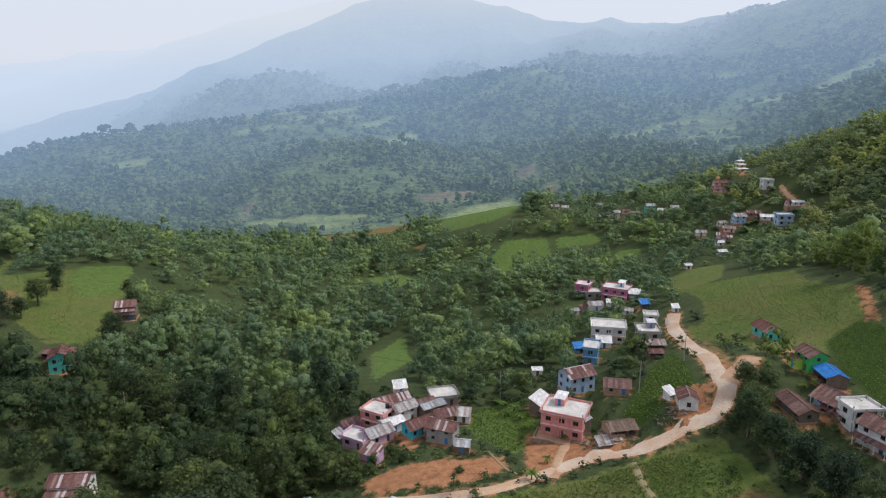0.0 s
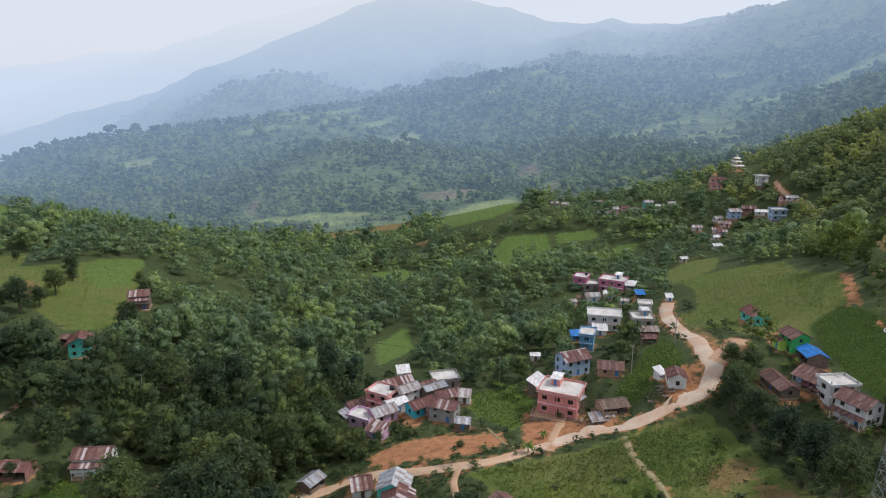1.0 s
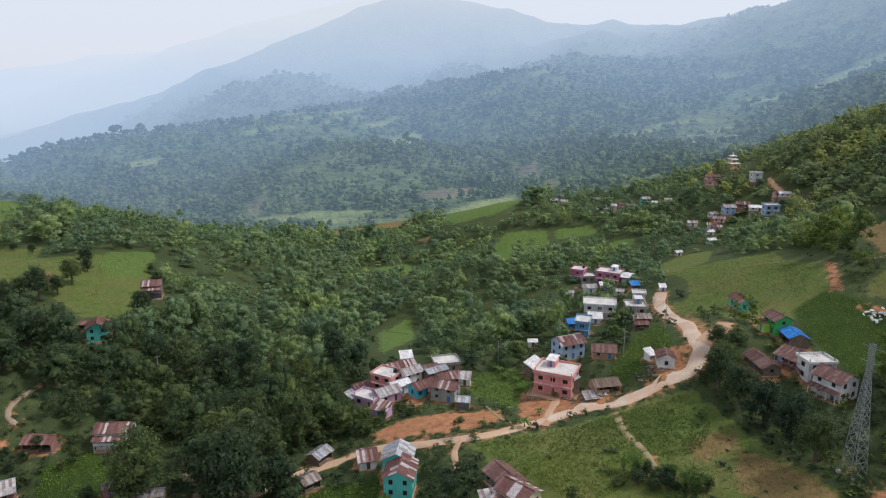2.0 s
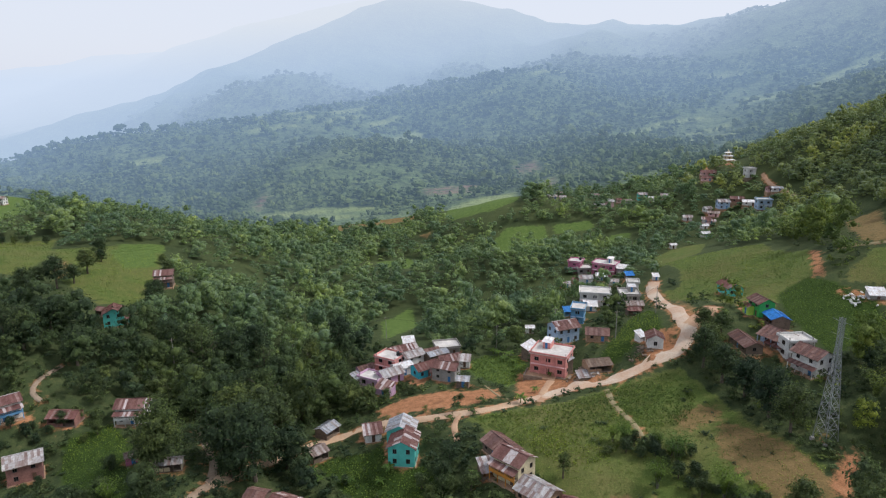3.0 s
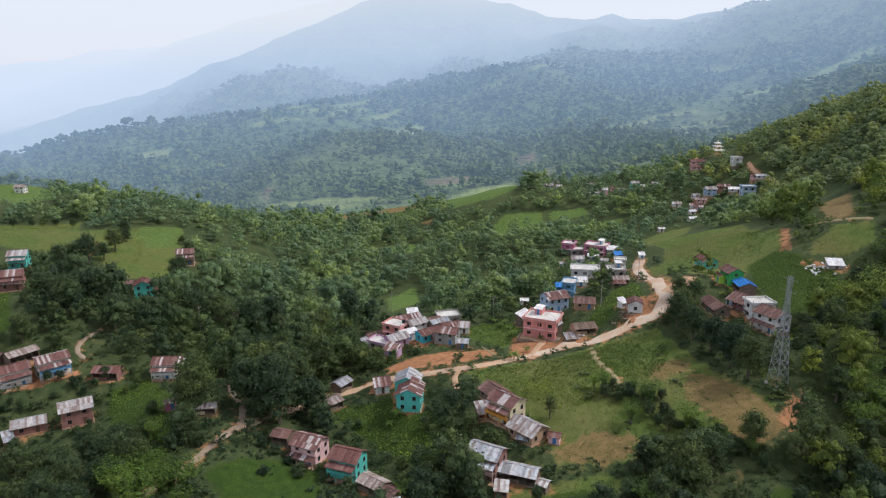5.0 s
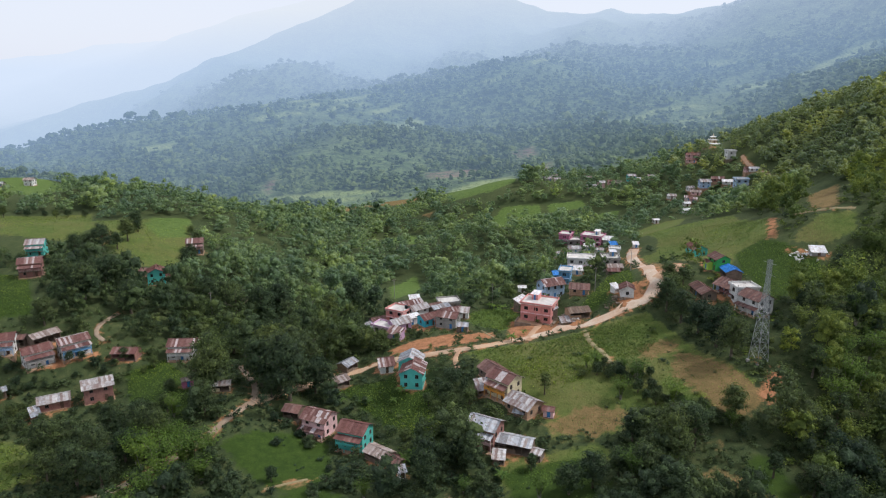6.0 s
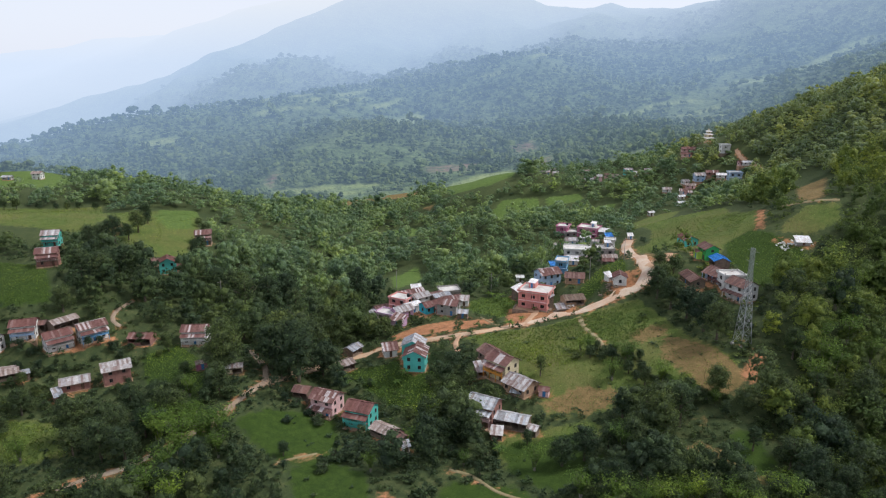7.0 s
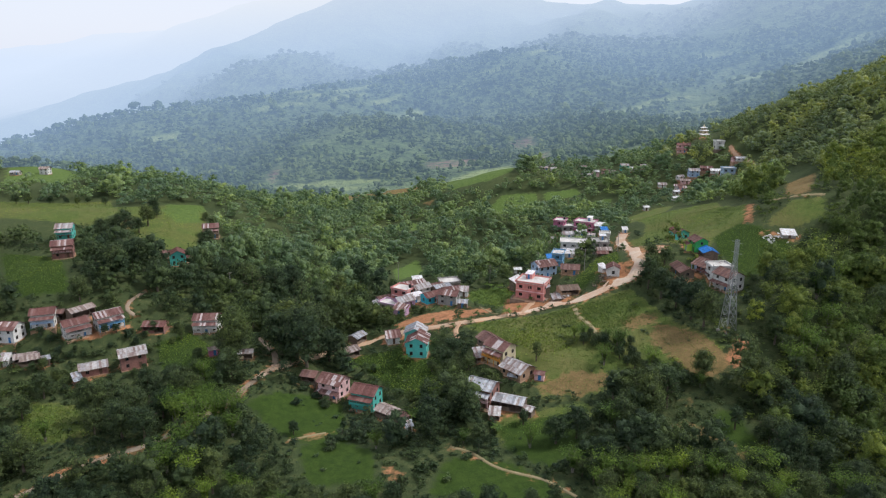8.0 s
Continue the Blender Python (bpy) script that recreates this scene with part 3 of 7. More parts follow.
def build_ground():
    xs = stretch(-3600, -190, 215, 3600, 2.5, 1.025)
    ys = stretch(-900, 110, 345, 4700, 2.5, 1.013)
    X, Y = np.meshgrid(xs, ys)
    x, y = X.ravel(), Y.ravel()
    z = ground(x, y)
    nx, ny = len(xs), len(ys)
    i = (np.arange(ny - 1)[:, None] * nx + np.arange(nx - 1)[None]).ravel()
    quads = np.stack([i, i + 1, i + nx + 1, i + nx], 1)
    away = np.hypot(x[i], y[i]) > FAR_OFF
    beyond = quads[away]
    keep, again = np.unique(beyond, return_inverse=True)
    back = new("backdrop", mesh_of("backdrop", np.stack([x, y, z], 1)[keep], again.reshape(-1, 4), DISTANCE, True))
    for name, kinds in (("clearing", ("paddy", "greens", "meadow")), ("bare", ("soil",))):
        open_land = np.zeros(len(keep))
        for kind, corners in FIELDS:
            if kind in kinds and corners[:, 1].mean() > 500:
                open_land = np.maximum(open_land, np.clip(0.5 + inside(corners, x[keep], y[keep]) / 9, 0, 1))
        back.data.attributes.new(name, "FLOAT", "POINT").data.foreach_set("value", open_land.astype(np.float32))
    tagged(back, "pale blue hazy mountains beyond the valley", "mountains", kind="structure")
    me = mesh_of("ground", np.stack([x, y, z], 1), quads[~away], LAND, True)
    cover = {k: np.zeros(len(x)) for k in ("meadow", "greens", "paddy", "dry", "soil")}
    same = {"maize": "greens", "lawn": "greens", "millet": "meadow"}
    for kind, corners in FIELDS:
        lo, hi = corners.min(0) - 8, corners.max(0) + 8
        k = np.flatnonzero((x > lo[0]) & (x < hi[0]) & (y > lo[1]) & (y < hi[1]))
        if len(k):
            edge = np.clip(0.5 + inside(corners, x[k], y[k]) / 5, 0, 1)
            name = same.get(kind, kind)
            cover[name][k] = np.maximum(cover[name][k], edge)
    near = np.flatnonzero((np.abs(x) < 240) & (y > 100) & (y < 480))
    d = off_track(x[near], y[near])
    cover["soil"][near] = np.maximum(cover["soil"][near], np.clip(0.56 - d / 5, 0, 1))
    for px, py, pr in PLOTS:
        k = np.flatnonzero((np.abs(x - px) < pr + 6) & (np.abs(y - py) < pr + 6))
        cover["soil"][k] = np.maximum(cover["soil"][k], np.clip(0.5 - (np.hypot(x[k] - px, y[k] - py) - pr) / 4, 0, 0.54))
    for name, v in cover.items():
        me.attributes.new(name, "FLOAT", "POINT").data.foreach_set("value", v.astype(np.float32))
    tagged(new("ground", me), "green hilly ground with meadows, fields and red soil", "ground", kind="structure")


def build_track(kind, width, line):
    """A road laid on the ground as a sheet with worn, uneven edges and a slight crown."""
    d = np.gradient(line, axis=0)
    d /= np.hypot(d[:, 0], d[:, 1])[:, None] + 1e-9
    side = np.stack([-d[:, 1], d[:, 0]], 1)
    rows, m = [], 7
    for i, (p, s) in enumerate(zip(line, side)):
        for k in range(m):
            u = (k / (m - 1) - 0.5) * width * (1 + 0.09 * math.sin(i * 0.9 + k) + 0.06 * math.sin(i * 0.37))
            rows.append((p[0] + s[0] * u, p[1] + s[1] * u, 0.13 + 0.05 * (1 - abs(2 * k / (m - 1) - 1)) - (0.22 if k in (0, m - 1) else 0)))
    v = np.array(rows)
    v[:, 2] += ground(v[:, 0], v[:, 1])
    i = (np.arange(len(line) - 1)[:, None] * m + np.arange(m - 1)[None]).ravel()
    f = np.stack([i, i + m, i + m + 1, i + 1], 1)
    name = {"main": "road", "lane": "dirt_road", "dirt": "dirt_road", "path": "footpath", "alley": "dirt_road"}[kind]
    text = {"main": "pale gravel village road winding along the slope", "lane": "orange-brown dirt lane through the village", "dirt": "reddish dirt track between the houses", "path": "narrow trodden footpath across the grass", "alley": "narrow grey-brown dirt lane under trees"}[kind]
    ob = new(name, mesh_of(name, v, f, {"main": ROAD, "lane": LANE, "dirt": DIRT, "path": PATHWAY, "alley": ALLEY}[kind], True))
    tagged(ob, text, "road" if kind != "path" else "path", kind="structure")

# ------------------------------------------------------------------ houses
PAINT = {
    "teal": plain("teal_paint", (0.10, 0.50, 0.44), 0.7, 1.2, 0.25, 0.25),
    "pink": plain("pink_paint", (0.64, 0.27, 0.245), 0.75, 1.2, 0.25, 0.25),
    "magenta": plain("magenta_paint", (0.50, 0.16, 0.27), 0.75, 1.2, 0.25, 0.25),
    "rose": plain("pale_rose_plaster", (0.74, 0.47, 0.47), 0.85, 1.2, 0.3, 0.3),
    "lilac": plain("lilac_paint", (0.60, 0.38, 0.55), 0.8, 1.2, 0.25, 0.3),
    "white": plain("whitewash", (0.70, 0.69, 0.67), 0.85, 1.0, 0.3, 0.35),
    "cream": plain("cream_plaster", (0.62, 0.54, 0.36), 0.85, 1.0, 0.25, 0.3),
    "aqua": plain("aqua_paint", (0.05, 0.44, 0.56), 0.75, 1.2, 0.25, 0.25),
    "blue": plain("blue_paint", (0.16, 0.36, 0.58), 0.75, 1.2, 0.25, 0.25),
    "pale_blue": plain("pale_blue_paint", (0.38, 0.50, 0.66), 0.8, 1.2, 0.25, 0.3),
    "green": plain("bright_green_paint", (0.06, 0.42, 0.11), 0.75, 1.2, 0.25, 0.25),
    "lime": plain("lime_paint", (0.42, 0.62, 0.10), 0.75, 1.2, 0.25, 0.25),
    "orange": plain("orange_paint", (0.62, 0.27, 0.05), 0.75, 1.2, 0.25, 0.25),
    "brick": plain("brick_wall", (0.31, 0.155, 0.13), 0.9, 3.0, 0.35, 0.4),
    "mud": plain("mud_plaster", (0.40, 0.26, 0.17), 0.95, 1.5, 0.3, 0.4),
    "wood": plain("weathered_wood", (0.20, 0.15, 0.115), 0.9, 4.0, 0.4, 0.45),
    "concrete": plain("bare_concrete", (0.36, 0.34, 0.32), 0.92, 1.2, 0.35, 0.4),
}
TIN = {
    "rust": roofing("rusted_tin", [(0.15, 0.068, 0.06), (0.18, 0.085, 0.075), (0.13, 0.058, 0.053), (0.23, 0.15, 0.14), (0.16, 0.073, 0.065), (0.19, 0.098, 0.088)]),
    "striped": roofing("patched_tin", [(0.15, 0.072, 0.066), (0.18, 0.094, 0.084), (0.5, 0.46, 0.47), (0.13, 0.064, 0.06), (0.2, 0.115, 0.104), (0.15, 0.076, 0.07), (0.44, 0.41, 0.42), (0.165, 0.086, 0.077), (0.27, 0.18, 0.168)]),
    "grey": roofing("grey_tin", [(0.31, 0.34, 0.38), (0.43, 0.46, 0.50), (0.24, 0.255, 0.28), (0.37, 0.40, 0.44), (0.46, 0.49, 0.53), (0.3, 0.27, 0.26)], 0.5, 0.2),
    "pale": roofing("pale_tin", [(0.42, 0.42, 0.43), (0.34, 0.335, 0.35), (0.5, 0.5, 0.51), (0.30, 0.255, 0.25), (0.38, 0.37, 0.375), (0.24, 0.18, 0.17)], 0.5, 0.2),
    "dark": roofing("dark_rusted_tin", [(0.15, 0.085, 0.075), (0.19, 0.105, 0.09), (0.13, 0.075, 0.07), (0.22, 0.14, 0.125)]),
    "brown": roofing("brown_grey_tin", [(0.25, 0.20, 0.18), (0.31, 0.26, 0.24), (0.21, 0.165, 0.15), (0.38, 0.34, 0.33)]),
    "white": roofing("new_white_tin", [(0.72, 0.74, 0.77), (0.78, 0.80, 0.82), (0.66, 0.68, 0.71)], 0.45, 0.1),
    "blue": roofing("blue_tarpaulin", [(0.03, 0.22, 0.62), (0.04, 0.25, 0.66)], 0.5, 0.0),
    "thatch": roofing("old_thatch", [(0.20, 0.15, 0.12), (0.24, 0.18, 0.14), (0.17, 0.13, 0.105)], 0.95, 0.0),
}
SLAB = plain("roof_slab", (0.60, 0.57, 0.54), 0.9, 0.8, 0.4, 0.4)
GLASS = plain("dark_window_glass", (0.018, 0.02, 0.022), 0.15, 1.0, 0.2, 0.1)
FRAME = plain("window_frame_paint", (0.12, 0.10, 0.09), 0.7, 3.0, 0.3, 0.3)
BLUE_DOOR = plain("blue_door_paint", (0.05, 0.20, 0.45), 0.6, 2.0, 0.25, 0.25)
WOOD_DOOR = plain("brown_door_wood", (0.13, 0.075, 0.05), 0.7, 3.0, 0.3, 0.3)
STONE = plain("rough_stone", (0.25, 0.19, 0.145), 0.95, 2.5, 0.4, 0.45)
STEEL = plain("galvanised_steel", (0.33, 0.35, 0.36), 0.5, 2.0, 0.25, 0.25, 0.6)
TIMBER = PAINT["wood"]


def box(bm, x0, x1, y0, y1, z0, z1):
    v = [bm.verts.new(p) for p in ((x0, y0, z0), (x1, y0, z0), (x1, y1, z0), (x0, y1, z0), (x0, y0, z1), (x1, y0, z1), (x1, y1, z1), (x0, y1, z1))]
    for f in ((0, 3, 2, 1), (4, 5, 6, 7), (0, 1, 5, 4), (1, 2, 6, 5), (2, 3, 7, 6), (3, 0, 4, 7)):
        bm.faces.new([v[i] for i in f])


def part(name, bm, mat, parent, label=""):
    ob = new(name, to_mesh(bm, name, mat))
    ob.parent = parent
    if label:
        tagged(ob, label)
    return ob


def to_mesh(bm, name, mat):
    me = bpy.data.meshes.new(name)
    bm.to_mesh(me)
    bm.free()
    me.materials.append(mat)
    return me


def block(name, mat, parent, dims, label=""):
    bm = bmesh.new()
    box(bm, *dims)
    return part(name, bm, mat, parent, label)


def wall_side(bm, a, b, z0, z1, holes, deep=0.18):
    """One wall from a to b with openings (from, to, bottom, top) along it; reveals run deep into the wall."""
    a, b = Vector((*a, 0)), Vector((*b, 0))
    d = (b - a).normalized()
    n = Vector((-d.y, d.x, 0)) * deep
    long = (b - a).length
    us = sorted({0.0, long, *[h[0] for h in holes], *[h[1] for h in holes]})
    zs = sorted({z0, z1, *[h[2] for h in holes], *[h[3] for h in holes]})

    def at(u, z, inner=False):
        p = a + d * u + (n if inner else Vector())
        return bm.verts.new((p.x, p.y, z))

    for u0, u1 in zip(us, us[1:]):
        for w0, w1 in zip(zs, zs[1:]):
            um, wm = (u0 + u1) / 2, (w0 + w1) / 2
            if any(h[0] < um < h[1] and h[2] < wm < h[3] for h in holes):
                continue
            bm.faces.new((at(u0, w0), at(u1, w0), at(u1, w1), at(u0, w1)))
    for u0, u1, w0, w1 in holes:
        for p, q in (((u0, w0), (u1, w0)), ((u1, w0), (u1, w1)), ((u1, w1), (u0, w1)), ((u0, w1), (u0, w0))):
            bm.faces.new((at(*p), at(*q), at(*q, True), at(*p, True)))


def opening(parent, a, b, hole, kind, deep=0.1):
    """The window or door that fills a hole in the wall from a to b."""
    a, b = Vector((*a, 0)), Vector((*b, 0))
    d = (b - a).normalized()
    ang = math.degrees(math.atan2(d.y, d.x))
    u0, u1, w0, w1 = hole
    w, h = u1 - u0, w1 - w0
    p = a + d * u0
    m = pose(p.x, p.y, w0, 0, 0, ang)
    t = 0.07
    if kind == "window":
        bm = bmesh.new()
        box(bm, 0, w, -0.04, 0.06, 0, t)
        box(bm, 0, w, -0.04, 0.06, h - t, h)
        box(bm, 0, t, -0.03, 0.06, t, h - t)
        box(bm, w - t, w, -0.03, 0.06, t, h - t)
        box(bm, w / 2 - 0.03, w / 2 + 0.03, -0.02, 0.05, t, h - t)
        fr = part("window", bm, FRAME, parent)
        fr.matrix_basis = m
        bm = bmesh.new()
        box(bm, 0.01, w - 0.01, deep, deep + 0.02, 0.01, h - 0.01)
        part("pane", bm, GLASS, fr)
    else:
        mat = BLUE_DOOR if kind == "blue" else WOOD_DOOR
        bm = bmesh.new()
        box(bm, 0.01, w - 0.01, 0.06, 0.11, 0.0, h - 0.01)
        for k in range(3):
            box(bm, 0.1, w - 0.1, 0.03, 0.06, 0.12 + k * h * 0.3, 0.12 + k * h * 0.3 + h * 0.22)
        part("door", bm, mat, parent).matrix_basis = m


def holes_for(long, storeys, high, doors, rng, step=2.3, wide=0.48):
    """Openings along one wall: windows at even steps, and a door in the lowest storey."""
    n = max(1, int((long - 0.6) / step))
    out = []
    for s in range(storeys):
        for k in range(n):
            u = long * (k + 0.5) / n
            if s == 0 and doors and k == n // 2:
                out.append((u - 0.45, u + 0.45, 0.02, min(2.0, high - 0.3), "blue" if rng.random() < 0.5 else "door"))
            else:
                out.append((u - wide, u + wide, s * high + 0.85, s * high + min(2.05, high - 0.3), "window"))
    return out


def slope(parent, name, mat, x0, x1, top, low, rng, thick=0.04):
    """One roof slope of overlapping sheets on battens. top and low: (y, z) of its upper and lower edge.
    On the houses of the near slope each sheet is a part of its own; farther off the sheets of a slope stay joined."""
    apart = parent.matrix_basis.translation.y < 203
    bm = bmesh.new()
    frame_of = None
    if apart:
        nb = bmesh.new()
        for t in (0.04, 0.5, 0.96):
            y, z = top[0] + (low[0] - top[0]) * t, top[1] + (low[1] - top[1]) * t
            box(nb, x0 + 0.1, x1 - 0.1, y - 0.04, y + 0.04, z - 0.1, z - 0.02)
        frame_of = part(name, nb, TIMBER, parent, "battened roof of tin sheets" if name == "roof" else "")
    n = max(2, round((x1 - x0) / 0.66))
    (ty, tz), (ly, lz) = top, low
    run = math.hypot(ty - ly, tz - lz)
    rows = 2 if run > 3.9 else 1
    nz, ny = abs(ty - ly) / run, (tz - lz) / run * (1 if ly > ty else -1)
    for k in range(n):
        for r in range(rows):
            a, b = r / rows, (r + 1) / rows + (0.06 if r < rows - 1 else rng.uniform(-0.012, 0.02))
            xa = x0 + (x1 - x0) * k / n - 0.03
            xb = x0 + (x1 - x0) * (k + 1) / n + 0.03
            lift = 0.035 * (rows - 1 - r) + rng.uniform(0, 0.03)
            # cross-section of a sheet: raised laps at both sides and a rib in the middle
            w = xb - xa
            shape = ((0, 0.08), (0.14, 0.0), (0.42, 0.0), (0.5, 0.05), (0.58, 0.0), (0.86, 0.0), (1, 0.08))
            ends_of = []
            for t in (a, b):
                y, z = ty + (ly - ty) * t, tz + (lz - tz) * t
                ends_of.append([bm.verts.new((xa + w * u, y + ny * (lift + v), z + nz * (lift + v))) for u, v in shape])
            for i in range(len(shape) - 1):
                bm.faces.new((ends_of[0][i], ends_of[0][i + 1], ends_of[1][i + 1], ends_of[1][i]))
            if apart:
                part("sheet", bm, mat, frame_of)
                bm = bmesh.new()
    if apart:
        bm.free()
        return frame_of
    bmesh.ops.recalc_face_normals(bm, faces=bm.faces)
    return tagged(part(name, bm, mat, parent), kind="stuff")


def site(name, label, category, x, y, yaw, L, W, group=""):
    PLOTS.append((x, y, 0.5 * max(L, W) + 0.8))
    c, s = abs(math.cos(math.radians(yaw))), abs(math.sin(math.radians(yaw)))
    hx, hy = (L * c + W * s) / 2, (L * s + W * c) / 2
    zs = [float(land(x + a * hx * 0.8, y + b * hy * 0.8)) for a in (-1, 0, 1) for b in (-1, 0, 1)]
    base = 0.85 * sorted(zs)[4] + 0.15 * max(zs)
    if y < 420:
        PADS.append((x, y, 0.5 * min(hx + hy, 2 * max(hx, hy)) + 0.6, base - 0.22))
    top = new(name)
    top.matrix_basis = pose(x, y, base, 0, 0, yaw)
    return tagged(top, label, category, group), max(0.6, max(zs) - min(zs) + 0.5)


def gable_house(label, x, y, yaw, L, W, storeys=2, wall="white", roof="rust", porch="", upper="", high=2.35, pitch=0.5, ends=0.55, rail=""):
    """A farmhouse with a tin saddle roof along its length; its front looks along -y of its own axes.
    porch: "" none, "roof" a lean-to roof on posts over the front, "balcony" with a floor and rail on the upper storey as well."""
    rng = random.Random(int(x * 31 + y * 17))
    top, drop = site("house", label, "house", x, y, yaw, L, W, "village houses")
    h = storeys * high + (0.45 if porch == "balcony" else 0.0)
    hx, hy = L / 2, W / 2
    rise = hy * pitch
    block("plinth", PAINT["mud"], top, (-hx - 0.25, hx + 0.25, -hy - (1.6 if porch else 0.25), hy + 0.25, -drop, 0.0), "mud-plastered plinth")
    corners = [(-hx, -hy), (hx, -hy), (hx, hy), (-hx, hy)]
    split = high if upper else h
    for z0, z1, kind, floor0, floors in ((0.0, split, wall, 0, 1 if upper else storeys), (split, h, upper, 1, storeys - 1)):
        if not kind or z1 - z0 < 0.1:
            continue
        bm = bmesh.new()
        for i in range(4):
            a, b = corners[i], corners[(i + 1) % 4]
            long = L if i % 2 == 0 else W
            hs = holes_for(long, floors, high, i == 0 and floor0 == 0, rng, 2.3 if i != 2 else 3.2)
            hs = [(u0, u1, w0 + z0, w1 + z0, k) for u0, u1, w0, w1, k in hs]
            wall_side(bm, a, b, z0, z1, [q[:4] for q in hs])
            for q in hs:
                opening(top, a, b, q[:4], q[4])
        if z1 == h:
            for s in (-1, 1):
                v = [bm.verts.new(p) for p in ((s * hx, -hy, h), (s * hx, hy, h), (s * hx, 0, h + rise))]
                bm.faces.new(v if s > 0 else v[::-1])
        v = [bm.verts.new((px * 0.96, py * 0.96, z1 - 0.01)) for px, py in corners]
        bm.faces.new(v)
        bmesh.ops.remove_doubles(bm, verts=bm.verts, dist=0.001)
        part("wall", bm, PAINT[kind], top)
    eave = 0.5
    ez = h - eave * pitch
    front = 0.3 if porch == "balcony" else eave
    slope(top, "roof", TIN[roof], -hx - ends, hx + ends, (0, h + rise + 0.06), (-hy - front, h - front * pitch + 0.06), rng)
    slope(top, "roof", TIN[roof], -hx - ends, hx + ends, (0, h + rise + 0.06), (hy + eave, ez + 0.06), rng)
    bm = bmesh.new()
    box(bm, -hx - ends, hx + ends, -0.14, 0.14, h + rise + 0.09, h + rise + 0.17)
    part("ridge_cap", bm, TIN[roof], top)
    for s in (-1, 1):
        e = front if s < 0 else eave
        block("fascia", TIMBER, top, (-hx - ends + 0.05, hx + ends - 0.05, s * (hy + e) - 0.05, s * (hy + e) + 0.05, h - e * pitch - 0.12, h - e * pitch + 0.02))
    if porch:
        py, pz = -hy - 1.7, (high * (1 if storeys > 1 else 0.95)) - 0.45
        if porch == "balcony":
            block("balcony", TIMBER, top, (-hx, hx, -hy - 1.35, -hy - 0.01, high - 0.12, high))
            for k in range(2):
                block("rail", PAINT[rail or ("rose" if wall in ("brick", "wood") else wall)], top, (-hx, hx, -hy - 1.36, -hy - 1.29, high + 0.42 + 0.4 * k, high + 0.5 + 0.4 * k))
            if rail:
                block("balcony_beam", PAINT[rail], top, (-hx, hx, -hy - 1.42, -hy - 1.36, high - 0.3, high + 0.35))
            nb = int(L / 0.6)
            for k in range(nb + 1):
                u = -hx + 0.04 + (L - 0.08) * k / nb
                block("baluster", PAINT[rail or ("rose" if wall in ("brick", "wood") else wall)], top, (u - 0.03, u + 0.03, -hy - 1.35, -hy - 1.30, high, high + 0.85))
            pz = 2 * high - 1.0
        n = max(2, round(L / 2.4))
        for k in range(n + 1):
            u = -hx + 0.1 + (L - 0.2) * k / n
            block("post", PAINT[rail] if rail else TIMBER if wall in ("wood", "brick", "mud") else PAINT[wall], top, (u - 0.08, u + 0.08, py + 0.32, py + 0.48, -drop, pz + (0.06 if porch != "balcony" else 0.0)))
        if porch == "balcony":
            slope(top, "porch_roof", TIN[roof], -hx - 0.2, hx + 0.2, (-hy - 0.02, pz + 0.66), (-hy - 1.95, pz + 0.06), rng)
        else:
            slope(top, "porch_roof", TIN[roof], -hx - 0.3, hx + 0.3, (-hy - 0.02, pz + 0.62), (py, pz + 0.06), rng)
    return top


